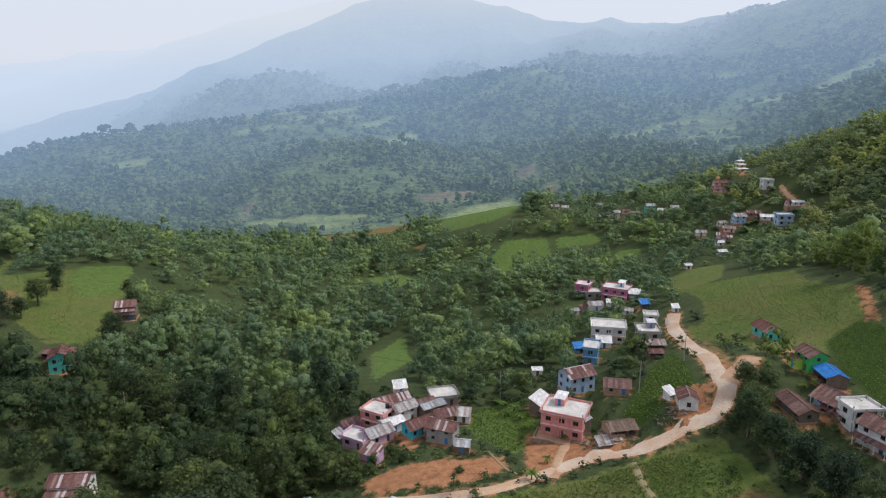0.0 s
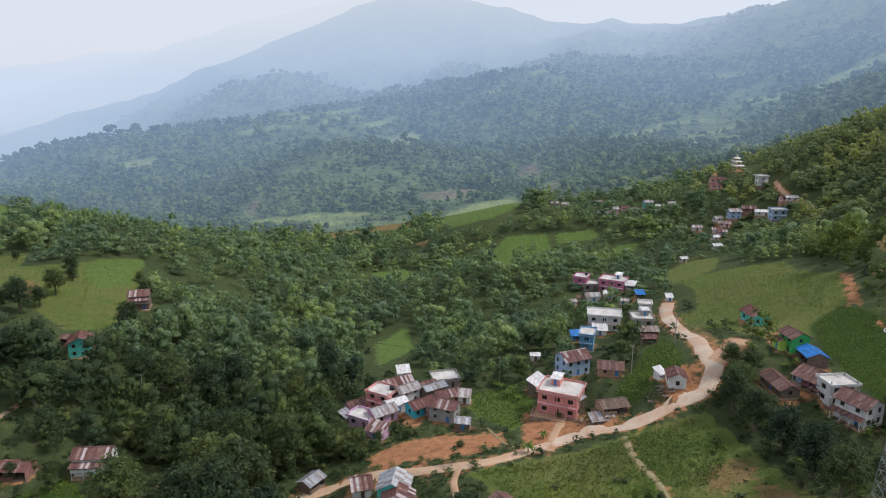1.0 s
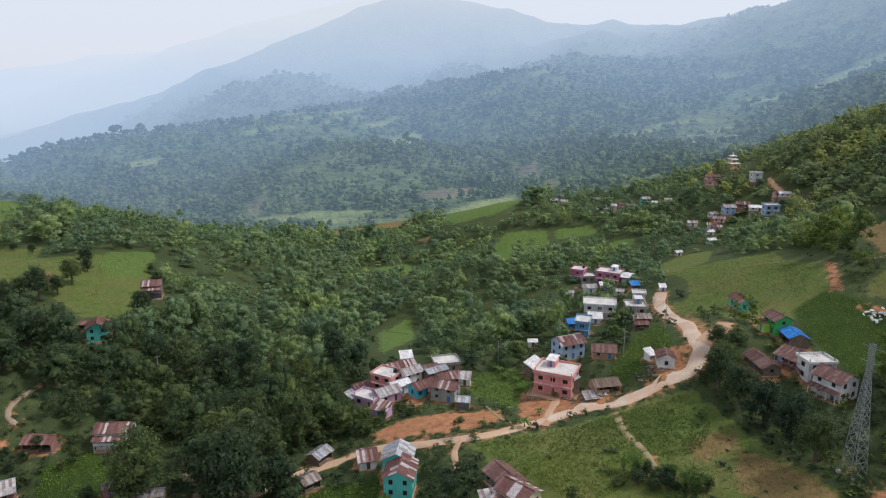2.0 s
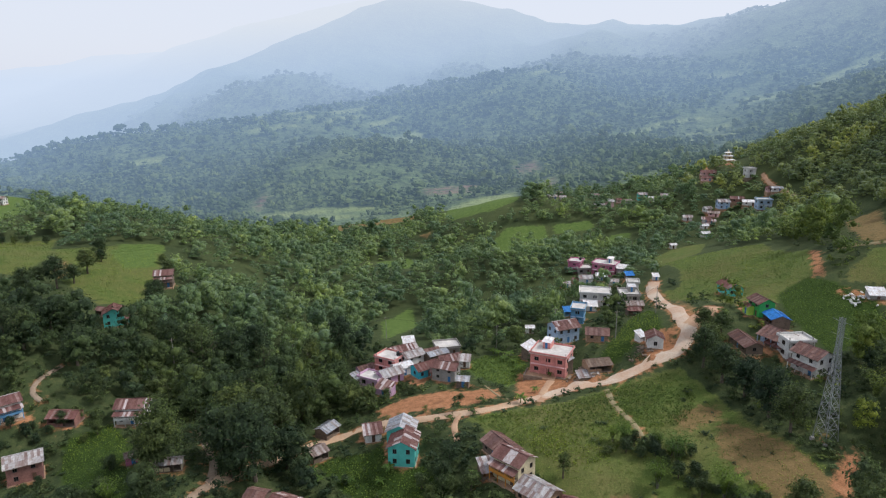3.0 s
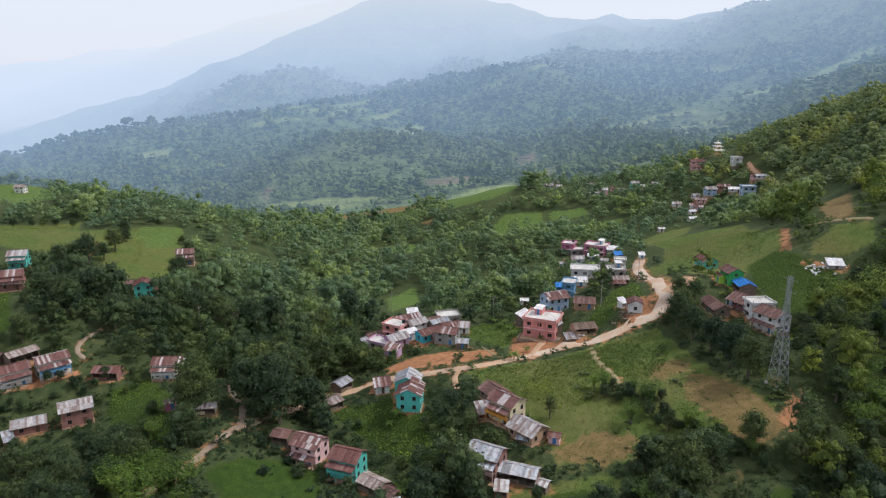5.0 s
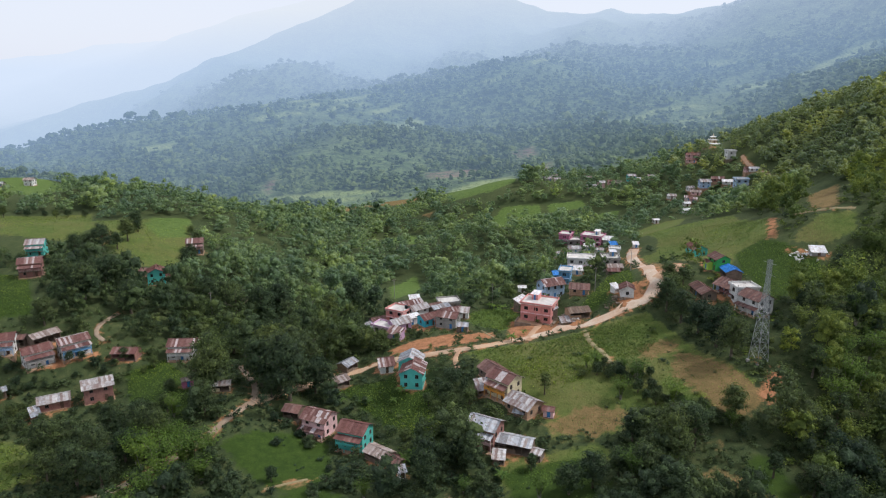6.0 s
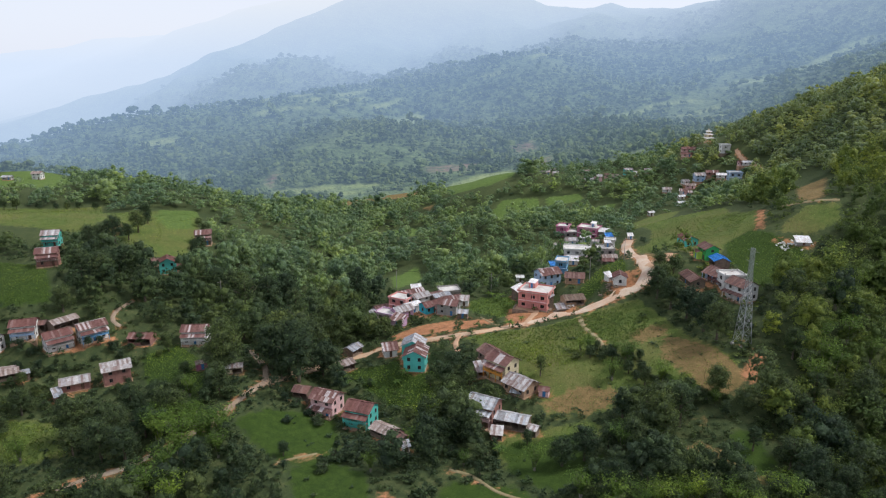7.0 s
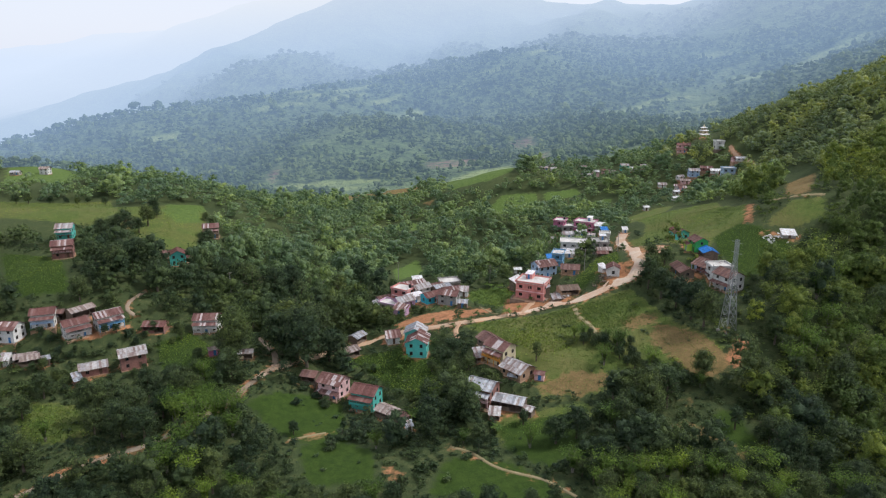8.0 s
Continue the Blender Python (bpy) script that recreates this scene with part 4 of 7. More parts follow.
def shed(label, x, y, yaw, L, W, high=2.2, wall="wood", roof="grey", open_front=True, lean=False, pitch=0.42):
    """A low shed on posts: saddle roof, or one slope where lean; its front may be open."""
    rng = random.Random(int(x * 13 + y * 7))
    top, drop = site("shed", label, "shed", x, y, yaw, L, W, "village sheds")
    hx, hy = L / 2, W / 2
    rise = (W if lean else hy) * pitch
    back = high + (rise if lean else 0)
    block("plinth", STONE, top, (-hx - 0.1, hx + 0.1, -hy - 0.1, hy + 0.1, -drop, 0.0))
    block("back_wall", PAINT[wall], top, (-hx, hx, hy - 0.15, hy, 0, back - 0.02))
    for s in (-1, 1):
        bm = bmesh.new()
        pts = [(-hy, 0), (hy - 0.15, 0), (hy - 0.15, back - 0.05)] + ([] if lean else [(0, high + rise - 0.03)]) + [(-hy, high - 0.03)]
        a = [bm.verts.new((s * hx, p[0], p[1])) for p in pts]
        b = [bm.verts.new((s * (hx - 0.14), p[0], p[1])) for p in pts]
        bm.faces.new(a)
        bm.faces.new(b)
        for i in range(len(pts)):
            bm.faces.new((a[i], a[(i + 1) % len(a)], b[(i + 1) % len(b)], b[i]))
        bmesh.ops.recalc_face_normals(bm, faces=bm.faces)
        part("side_wall", bm, PAINT[wall], top)
    if open_front:
        n = max(1, round(L / 2.2))
        for k in range(1, n):
            u = -hx + L * k / n
            block("post", TIMBER, top, (u - 0.07, u + 0.07, -hy, -hy + 0.14, 0, high))
        block("beam", TIMBER, top, (-hx + 0.15, hx - 0.15, -hy, -hy + 0.12, high - 0.16, high - 0.02))
        block("low_wall", PAINT[wall], top, (-hx + 0.15, hx * 0.1, -hy + 0.02, -hy + 0.14, 0, 0.9))
    else:
        bm = bmesh.new()
        hole = (L / 2 - 0.45, L / 2 + 0.45, 0.02, min(1.9, high - 0.2))
        wall_side(bm, (-hx + 0.14, -hy), (hx - 0.14, -hy), 0, high - 0.03, [hole])
        opening(top, (-hx + 0.14, -hy), (hx - 0.14, -hy), hole, "blue" if rng.random() < 0.4 else "door")
        part("front_wall", bm, PAINT[wall], top)
    e = 0.4
    if lean:
        slope(top, "roof", TIN[roof], -hx - 0.35, hx + 0.35, (hy + e, back + e * pitch), (-hy - e, high - e * pitch), rng)
    else:
        for s in (-1, 1):
            slope(top, "roof", TIN[roof], -hx - 0.35, hx + 0.35, (0, high + rise + 0.02), (s * (hy + e), high - e * pitch + 0.02), rng)
        bm = bmesh.new()
        box(bm, -hx - 0.35, hx + 0.35, -0.12, 0.12, high + rise + 0.05, high + rise + 0.12)
        part("ridge_cap", bm, TIN[roof], top)
    return top


def flat_house(label, x, y, yaw, L, W, storeys=2, wall="pink", trim="white", stair=True, high=2.75, tank=False, porch=True):
    """A concrete house with a flat roof, a parapet and a stair head on top; its front looks along -y of its own axes."""
    rng = random.Random(int(x * 5 + y * 3))
    top, drop = site("concrete_house", label, "house", x, y, yaw, L, W, "village houses")
    h, hx, hy = storeys * high, L / 2, W / 2
    block("plinth", STONE, top, (-hx - 0.2, hx + 0.2, -hy - 1.2, hy + 0.2, -drop, 0.0), "stone and cement plinth")
    corners = [(-hx, -hy), (hx, -hy), (hx, hy), (-hx, hy)]
    bm = bmesh.new()
    for i in range(4):
        a, b = corners[i], corners[(i + 1) % 4]
        hs = holes_for(L if i % 2 == 0 else W, storeys, high, i == 0, rng, 2.9, 0.7)
        wall_side(bm, a, b, 0, h, [q[:4] for q in hs])
        for q in hs:
            opening(top, a, b, q[:4], q[4])
    bmesh.ops.remove_doubles(bm, verts=bm.verts, dist=0.001)
    part("wall", bm, PAINT[wall], top)
    for s in range(1, storeys):
        block("floor_band", PAINT[trim], top, (-hx - 0.12, hx + 0.12, -hy - 0.75, -hy - 0.003, s * high - 0.14, s * high), "projecting slab edge")
    block("roof_slab", SLAB, top, (-hx - 0.45, hx + 0.45, -hy - 0.75, hy + 0.4, h, h + 0.16), "weathered concrete roof slab")
    for d in ((-hx - 0.45, hx + 0.45, -hy - 0.75, -hy - 0.6), (-hx - 0.45, hx + 0.45, hy + 0.25, hy + 0.4), (-hx - 0.45, -hx - 0.3, -hy - 0.6, hy + 0.25), (hx + 0.3, hx + 0.45, -hy - 0.6, hy + 0.25)):
        block("parapet", PAINT[wall], top, (*d, h + 0.16, h + 0.72))
    if porch and storeys > 1:
        for k in range(max(2, round(L / 3)) + 1):
            u = -hx + 0.12 + (L - 0.24) * k / max(2, round(L / 3))
            block("column", PAINT[wall], top, (u - 0.11, u + 0.11, -hy - 0.72, -hy - 0.5, -drop, h))
    if stair:
        sx = hx * rng.choice((-0.35, 0.2, 0.35))
        bm = bmesh.new()
        hole = (0.7, 1.5, 0.16 + h, h + 2.0)
        cs = [(sx - 1.2, 0.1), (sx + 1.2, 0.1), (sx + 1.2, hy - 0.3), (sx - 1.2, hy - 0.3)]
        for i in range(4):
            wall_side(bm, cs[i], cs[(i + 1) % 4], h + 0.16, h + 2.3, [hole] if i == 0 else [])
        part("stair_head", bm, PAINT[wall if rng.random() < 0.5 else trim], top)
        opening(top, cs[0], cs[1], hole, "blue")
        slope(top, "stair_roof", TIN["white"], sx - 1.5, sx + 1.5, (hy - 0.1, h + 2.5), (-0.3, h + 2.25), rng)
    for k in range(4):
        u, w = (hx - 0.1) * (1 if k % 2 else -1), (hy - 0.2) * (1 if k > 1 else -1)
        block("column_stub", PAINT["concrete"], top, (u - 0.1, u + 0.1, w - 0.1, w + 0.1, h + 0.16, h + 1.1))
    if tank:
        bm = bmesh.new()
        bmesh.ops.create_cone(bm, cap_ends=True, segments=16, radius1=0.6, radius2=0.6, depth=1.2)
        bmesh.ops.translate(bm, verts=bm.verts, vec=(hx * 0.6, hy * 0.4, h + 0.78))
        part("water_tank", bm, GLASS, top, "black plastic water tank")
    return top


# near slope
gable_house("pale pink farmhouse with patched rusty tin roof and porch", -32.4, 181.5, -25, 7.2, 6.0, 2, "rose", "striped", porch="roof")
shed("low dark rusty shed beside the pink farmhouse", -40.1, 185.5, -16, 4.5, 4.0, 2.3, "wood", "dark")
gable_house("turquoise two-storey farmhouse with rusty tin roof and porch", -22.1, 176.0, -21, 7.1, 6.0, 2, "teal", "rust", porch="balcony", rail="teal")
shed("long low shed with dark rusted tin roof", -15.0, 167.5, -37, 6.6, 4.2, 2.0, "wood", "brown")
shed("small tin shed at the end of a row", -10.5, 162.0, -45, 3.2, 3.4, 1.9, "wood", "dark")
shed("tiny white outhouse with tin roof below the shed", -9.0, 157.0, 20, 1.6, 1.4, 1.9, "white", "grey", open_front=False, lean=True)
gable_house("turquoise gabled house with rusty tin roof beside dirt yard", -8.0, 199.0, 84, 7.5, 6.4, 2, "teal", "striped", high=2.5)
gable_house("turquoise house with pale grey tin roof by the road", -8.8, 205.0, 84, 6.0, 6.6, 2, "teal", "grey")
gable_house("white cottage with rusty tin roof and blue door", -17.1, 211.5, 15, 4.1, 5.6, 1, "white", "striped", high=2.6)
shed("grey tin shed beside the crop terrace", -29.8, 217.0, 59, 5.3, 4.0, 2.2, "wood", "grey")
shed("brown plank shed with tin roof above the maize", -30.6, 205.5, 43, 4.3, 4.2, 2.2, "wood", "brown")
gable_house("long house with dark rusted roof beside the meadow", 15.3, 192.6, -59, 8.1, 5.4, 1, "wood", "dark", high=2.6)
gable_house("yellow and orange farmhouse with patched tin roof and porch", 17.3, 185.5, -45, 7.1, 6.0, 2, "cream", "striped", porch="balcony", rail="orange")
shed("grey tin lean-to beside the orange farmhouse", 11.3, 187.0, 17, 3.1, 3.4, 2.2, "wood", "pale", lean=True)
gable_house("low house with patched grey and rust roof", 21.9, 178.6, -47, 7.5, 6.4, 1, "mud", "pale", high=2.6)
shed("low tin porch in front of the patched house", 20.6, 176.5, -25, 2.5, 3.0, 1.9, "wood", "grey")
gable_house("two-storey timber farmhouse with grey tin roof and balcony", 11.2, 168.0, -30, 7.1, 6.2, 2, "brick", "grey", porch="balcony", high=2.45, rail="rose")
shed("long open cattle shed with grey tin roof", 18.4, 165.0, -22, 8.2, 4.6, 2.4, "wood", "grey")
shed("small pale tin shelter beside the cattle shed", 23.2, 161.0, -30, 2.1, 2.6, 1.8, "wood", "pale")
shed("small rusty lean-to below the cattle shed", 14.4, 166.0, -18, 3.6, 2.8, 1.8, "wood", "brown", lean=True)
shed("tiny tin roofed pen in the grass", 13.9, 160.5, -10, 2.6, 2.2, 1.5, "wood", "pale", lean=True)
shed("small pink hut at the edge of the meadow", 28.0, 176.0, -20, 2.6, 2.4, 2.0, "rose", "rust", open_front=False)
# west side
gable_house("grey and white farmhouse with rusty red roof", -132.8, 209.0, 18, 6.8, 5.4, 2, "white", "rust", porch="balcony", rail="pale_blue", high=2.1)
shed("dark low shed between two farmhouses", -129.3, 212.5, 8, 2.7, 3.6, 2.4, "wood", "dark")
shed("long open shed with striped grey tin roof", -123.5, 214.2, 56, 8.0, 4.4, 2.8, "wood", "brown")
gable_house("white farmhouse with dark red tin roof", -121.6, 206.6, 44, 7.4, 5.2, 2, "white", "rust", porch="balcony", rail="concrete", high=2.1)
gable_house("white farmhouse with blue balcony and patched tin roof", -113.4, 212.0, 44, 8.0, 5.2, 2, "white", "striped", porch="balcony", rail="blue", high=2.1)
shed("open barn with red rusted roof", -98.4, 214.2, 0, 7.2, 4.8, 2.4, "brick", "rust")
gable_house("brick farmhouse with mottled pale tin roof", -98.7, 196.0, 31, 7.4, 6.0, 2, "brick", "pale")
gable_house("long low brick house with pale tin roof and blue doors", -109.6, 192.5, 29, 7.4, 4.6, 1, "brick", "pale", high=2.5)
shed("small brick annexe with grey tin roof", -112.1, 187.1, 42, 2.0, 3.0, 2.0, "brick", "grey", open_front=False, lean=True)
shed("low brown roofed shed among bushes", -130.0, 194.0, 32, 5.0, 4.2, 2.2, "wood", "brown")
shed("small grey tin shed among bushes", -125.5, 194.5, 37, 2.0, 3.0, 2.2, "wood", "grey", open_front=False)
gable_house("white two-storey house with pale striped tin roof", -140.6, 202.6, -3, 6.1, 6.0, 2, "white", "striped")
gable_house("white and blue cottage with tin roof", -137.8, 193.5, 9, 4.1, 5.0, 1, "white", "pale")
shed("brown shed beside the white cottage", -131.6, 194.5, 23, 5.8, 4.0, 2.2, "wood", "brown")
gable_house("white two-storey farmhouse with rusty roof and verandah", -82.2, 219.0, 4, 8.2, 5.6, 2, "white", "striped", porch="balcony", rail="white", high=2.1)
gable_house("timber farmhouse with patched rust and white roof in a field", -112.3, 315.5, 15, 6.8, 6.0, 2, "wood", "striped", porch="balcony", high=2.4)
gable_house("turquoise farmhouse with rusty roof among trees", -111.6, 271.0, 112, 6.6, 6.4, 2, "teal", "rust", porch="roof")
shed("small rusty shed behind the turquoise farmhouse", -118.3, 276.0, -15, 2.5, 3.5, 2.2, "wood", "dark")
gable_house("blue-grey farmhouse with striped tin roof beside trees", -161.5, 278.5, 15, 6.1, 6.0, 2, "teal", "pale", porch="balcony")
gable_house("brick-red farmhouse with patched roof beside trees", -150.2, 255.5, 22, 7.2, 6.0, 2, "brick", "striped", porch="balcony")
shed("small bright pink hut under the big tree", -72.7, 196.0, 30, 3.0, 2.4, 2.2, "magenta", "brown", open_front=False)
shed("low stone shelter with tin roof beside the lane", -62.2, 192.0, 10, 6.0, 3.0, 1.9, "cream", "pale")
# middle cluster
flat_house("pink flat-roofed house with parapet and water tank", -15.7, 257.8, -30, 7.4, 6.0, 2, "pink", "rose", stair=False, tank=True, high=2.5)
gable_house("white house with patched brown striped tin roof", -12.1, 265.0, 29, 8.8, 5.4, 2, "white", "striped", high=2.3)
gable_house("white gabled house with pale tin roof in the cluster", -8.8, 259.0, 37, 6.7, 4.6, 2, "white", "pale", high=2.1)
shed("small new white tin roof behind the cluster", -11.0, 281.5, 15, 4.0, 3.0, 2.4, "white", "white", open_front=False, lean=True)
flat_house("lilac flat-roofed house with terrace and tank", -20.4, 246.8, -30, 7.1, 5.0, 1, "lilac", "white", stair=False, tank=True)
shed("dark tin roof beside the lilac terrace", -24.0, 258.0, 35, 5.6, 3.6, 2.6, "lilac", "dark", open_front=False)
shed("small blue-grey tin lean-to at the cluster edge", -26.1, 251.0, 53, 2.8, 2.6, 2.2, "wood", "grey", open_front=False, lean=True)
shed("broad new white tin roof in the cluster", -11.7, 252.5, 35, 6.1, 4.2, 2.8, "white", "white", open_front=False)
gable_house("lilac house with pale striped tin roof", -15.1, 247.5, 36, 7.0, 5.0, 1, "lilac", "pale", high=2.8)
shed("low striped tin roof on a lilac wall", -15.6, 236.3, -33, 5.1, 3.2, 2.2, "lilac", "striped", open_front=False, lean=True)
gable_house("bright turquoise and blue house with brown tin roof", -4.1, 249.0, 36, 7.9, 4.6, 1, "aqua", "rust", high=2.9)
gable_house("house with pale and rusty striped roof behind", 3.6, 255.0, 24, 7.1, 4.6, 1, "mud", "striped", high=2.8)
shed("blue-grey tin roof between close houses", -0.6, 260.5, 33, 7.2, 3.6, 3.2, "wood", "grey", open_front=False)
shed("dark rusted tin roof between close houses", -3.0, 263.5, 28, 6.0, 3.6, 3.2, "wood", "dark", open_front=False)
flat_house("low house with weathered white roof terrace", 2.8, 269.2, 13, 7.8, 6.0, 1, "concrete", "concrete", stair=False, high=3.0)
gable_house("grey walled house with rusty striped front roof", 2.6, 243.0, -22, 7.3, 5.0, 2, "concrete", "striped", high=2.1)
shed("broken white wall with tin scraps at the back", 8.5, 254.0, -8, 3.5, 2.5, 2.4, "white", "pale", open_front=False, lean=True)
shed("small grey tin shed beside vegetable plot", 7.5, 234.5, -9, 3.5, 3.4, 2.2, "wood", "grey", open_front=False)
shed("brick shed below the turquoise house", -0.1, 245.5, -10, 4.0, 2.6, 2.0, "brick", "rust", open_front=False, lean=True)
# by the road
flat_house("pink two-storey concrete house with flat roof and white trim", 34.5, 241.0, -25, 10.6, 8.5, 2, "pink", "rose", high=3.1)
shed("white tin roofed shed beside the pink house", 30.6, 255.5, 54, 6.7, 4.4, 2.6, "wood", "white", open_front=False, lean=True)
shed("small grey tin lean-to against the pink house", 37.9, 239.7, -68, 4.6, 3.4, 2.4, "wood", "grey", open_front=False, lean=True)
gable_house("pale blue two-storey house with patched tin roof", 42.0, 264.5, 23, 8.4, 6.5, 2, "pale_blue", "striped", high=2.6)
gable_house("brown roofed low house on the slope", 50.4, 252.0, -11, 6.5, 5.0, 1, "mud", "dark", high=2.3)
shed("collapsed thatched hut with rubble beside the road", 45.9, 232.0, 12, 7.0, 5.0, 2.0, "mud", "thatch")
shed("low stack of pale sheets under a tin roof by the road", 42.6, 228.5, 12, 6.0, 2.2, 0.8, "wood", "pale", lean=True)
gable_house("white cottage with rusty gable roof beside the road", 62.0, 232.0, 80, 4.8, 4.2, 1, "white", "rust", high=2.9)
shed("white canvas lean-to beside the road cottage", 59.4, 237.0, 30, 2.2, 2.2, 1.9, "white", "white", lean=True)
# upper cluster
flat_house("magenta flat-roofed house with white parapet", 68.8, 378.8, -26, 5.9, 7.0, 2, "magenta", "white", stair=False, tank=True)
flat_house("long magenta flat-roofed house with pale roof", 80.9, 367.2, -29, 10.8, 8.0, 2, "magenta", "white")
flat_house("grey unfinished house between pink houses", 71.9, 376.0, 5, 7.0, 6.0, 1, "concrete", "white", stair=False)
shed("small white tin roofed house in the upper cluster", 76.4, 356.0, -10, 5.0, 4.0, 2.6, "white", "white", open_front=False)
shed("low white house with grey terrace in the upper cluster", 69.4, 358.5, 5, 6.0, 5.0, 2.6, "white", "pale", open_front=False)
flat_house("white flat-roofed house with wide terrace", 63.3, 312.1, -12, 11.8, 8.0, 2, "white", "rose", stair=False)
shed("white tin hut in front of the terrace house", 60.2, 305.6, -8, 5.0, 3.0, 2.2, "white", "white", open_front=False, lean=True)
flat_house("blue flat-roofed house below the terrace house", 52.9, 293.0, -18, 4.7, 7.0, 2, "blue", "pale_blue", stair=False)
shed("bright blue tin lean-to beside the blue house", 51.6, 306.5, 10, 3.5, 2.5, 2.2, "blue", "blue", lean=True)
flat_house("grey concrete house with stair tower beside the road", 72.1, 295.2, -5, 6.7, 7.0, 2, "concrete", "white")
shed("brown tin roofed shed below the concrete house", 72.4, 288.5, 0, 6.0, 4.5, 2.4, "mud", "brown")
shed("small rust roofed shed on the bank", 69.0, 277.5, 0, 4.5, 3.5, 2.0, "wood", "rust")
shed("small white tin hut beside the road head", 89.5, 318.5, 0, 2.2, 1.8, 1.7, "white", "white", open_front=False, lean=True)
shed("tin lean-to behind the magenta house", 87.8, 362.5, -20, 5.0, 3.0, 2.2, "white", "white", lean=True)
flat_house("narrow white two-storey house behind the concrete house", 78.0, 311.0, -12, 4.4, 4.2, 2, "white", "white", stair=False, high=2.4, porch=False)
shed("small whitewashed hut below the magenta house", 60.1, 357.0, 12, 3.6, 2.8, 2.2, "white", "pale", open_front=False)
shed("mud hut with rusty roof below the magenta house", 65.0, 360.0, -20, 3.4, 2.8, 2.2, "mud", "rust", open_front=False)
shed("white walled hut among the upper trees", 76.8, 335.6, -15, 4.2, 3.0, 2.2, "white", "pale", open_front=False)
shed("small shelter with blue tarpaulin roof by the upper road", 84.4, 338.6, 8, 3.4, 2.4, 1.8, "wood", "blue", lean=True)
shed("small white hut at the edge of the woods", 33.8, 287.0, 0, 3.0, 2.5, 2.2, "white", "white", open_front=False)
# east side
gable_house("turquoise house with rusty roof on the hillside", 96.2, 263.4, -84, 6.9, 5.2, 1, "teal", "rust", high=2.9)
gable_house("bright green house with rusty gable roof", 94.2, 237.6, -84, 5.6, 4.8, 2, "green", "dark", high=2.1)
shed("lime green annexe with tin roof", 91.0, 238.6, -88, 3.4, 1.8, 2.6, "lime", "rust", open_front=False)
shed("shed with bright blue tarpaulin roof", 95.6, 231.0, -95, 6.4, 5.0, 2.8, "wood", "blue")
gable_house("long brown roofed house row on the hillside", 93.0, 222.1, -66, 8.8, 5.6, 1, "pale_blue", "dark", porch="roof", high=2.7)
flat_house("white house with flat grey concrete roof", 93.5, 216.2, 4, 6.4, 5.0, 2, "white", "white", stair=False, high=2.5)
gable_house("white gabled house with rusty roof and verandah", 93.5, 207.6, -67, 7.1, 6.0, 2, "white", "dark", porch="roof", high=2.4)
gable_house("low dark roofed shed in the trees", 83.8, 222.9, -88, 9.6, 4.6, 1, "wood", "dark", high=2.2)
shed("small tin porch below the brown row", 90.2, 219.5, -70, 5.0, 2.0, 2.1, "wood", "rust", lean=True)
shed("white canvas and tin sheets over an earth cut", 126.0, 236.0, -8, 4.5, 3.0, 1.3, "concrete", "white", open_front=False, lean=True)
# far village
gable_house("turquoise house in the far village", 142.6, 521.0, 5, 5.8, 4.5, 2, "teal", "pale", high=2.2)
gable_house("white house with tin roof in the far village", 122.3, 530.0, 0, 5.0, 4.5, 2, "rose", "pale", high=2.2)
gable_house("low grey roofed house in the far village", 116.0, 535.0, 0, 6.5, 3.8, 1, "white", "pale", high=2.2)
gable_house("low white house in the far village", 133.4, 525.0, 0, 5.8, 3.8, 1, "white", "brown", high=2.2)
gable_house("small white roofed house in the far village", 145.0, 505.0, -15, 4.3, 3.8, 1, "white", "white", high=2.2)
gable_house("pale house with tin roof among trees", 151.4, 500.0, -15, 4.3, 3.8, 1, "white", "pale", high=2.2)
gable_house("low house with tin roof among dark trees", 85.8, 560.0, 10, 5.8, 3.8, 1, "concrete", "pale", high=2.2)
gable_house("white house at the wood edge", 93.6, 560.0, -10, 4.3, 3.8, 1, "white", "pale", high=2.2)
gable_house("blue and white house in the far village", 172.3, 455.0, 0, 6.5, 5.2, 2, "pale_blue", "pale", high=2.2)
gable_house("rust roofed house in the far village", 180.6, 455.0, -15, 7.2, 4.5, 1, "brick", "striped", high=2.2)
gable_house("long low house with white roof", 183.7, 445.0, -15, 7.2, 3.8, 1, "white", "white", high=2.2)
flat_house("pale blue two-storey house in the far village", 185.7, 432.0, -5, 7.5, 5.5, 2, "pale_blue", "white", stair=False)
gable_house("pink house with rusty roof in the far village", 196.2, 445.0, -5, 5.8, 4.5, 1, "rose", "rust", high=2.2)
gable_house("white roofed shed row in the far village", 197.5, 442.0, -5, 5.8, 3.0, 1, "white", "white", high=2.2)
flat_house("tall white concrete house in the far village", 195.2, 474.0, 0, 5.5, 5.0, 2, "white", "white", stair=False)
gable_house("long brick house with rusty roof below the shrine", 182.8, 508.0, -8, 9.4, 5.2, 1, "rose", "rust", high=2.2)
gable_house("white house with tin roof in the far village", 151.3, 455.0, -5, 5.0, 3.8, 1, "white", "pale", high=2.2)
gable_house("white house among trees in the far village", 159.3, 445.0, -20, 5.0, 3.8, 1, "white", "striped", high=2.2)
gable_house("rose house with brown roof in the far village", 165.2, 450.0, -25, 5.8, 3.8, 1, "rose", "brown", high=2.2)
gable_house("small white house below the far village", 149.2, 420.0, 10, 4.3, 3.0, 1, "white", "white", high=2.2)
gable_house("small white hut in the woods", 124.4, 400.0, 10, 2.9, 2.2, 1, "white", "white", high=2.2)
gable_house("small pale house behind the far village trees", 97.2, 655.0, 10, 5.0, 3.8, 1, "white", "grey", high=2.2)
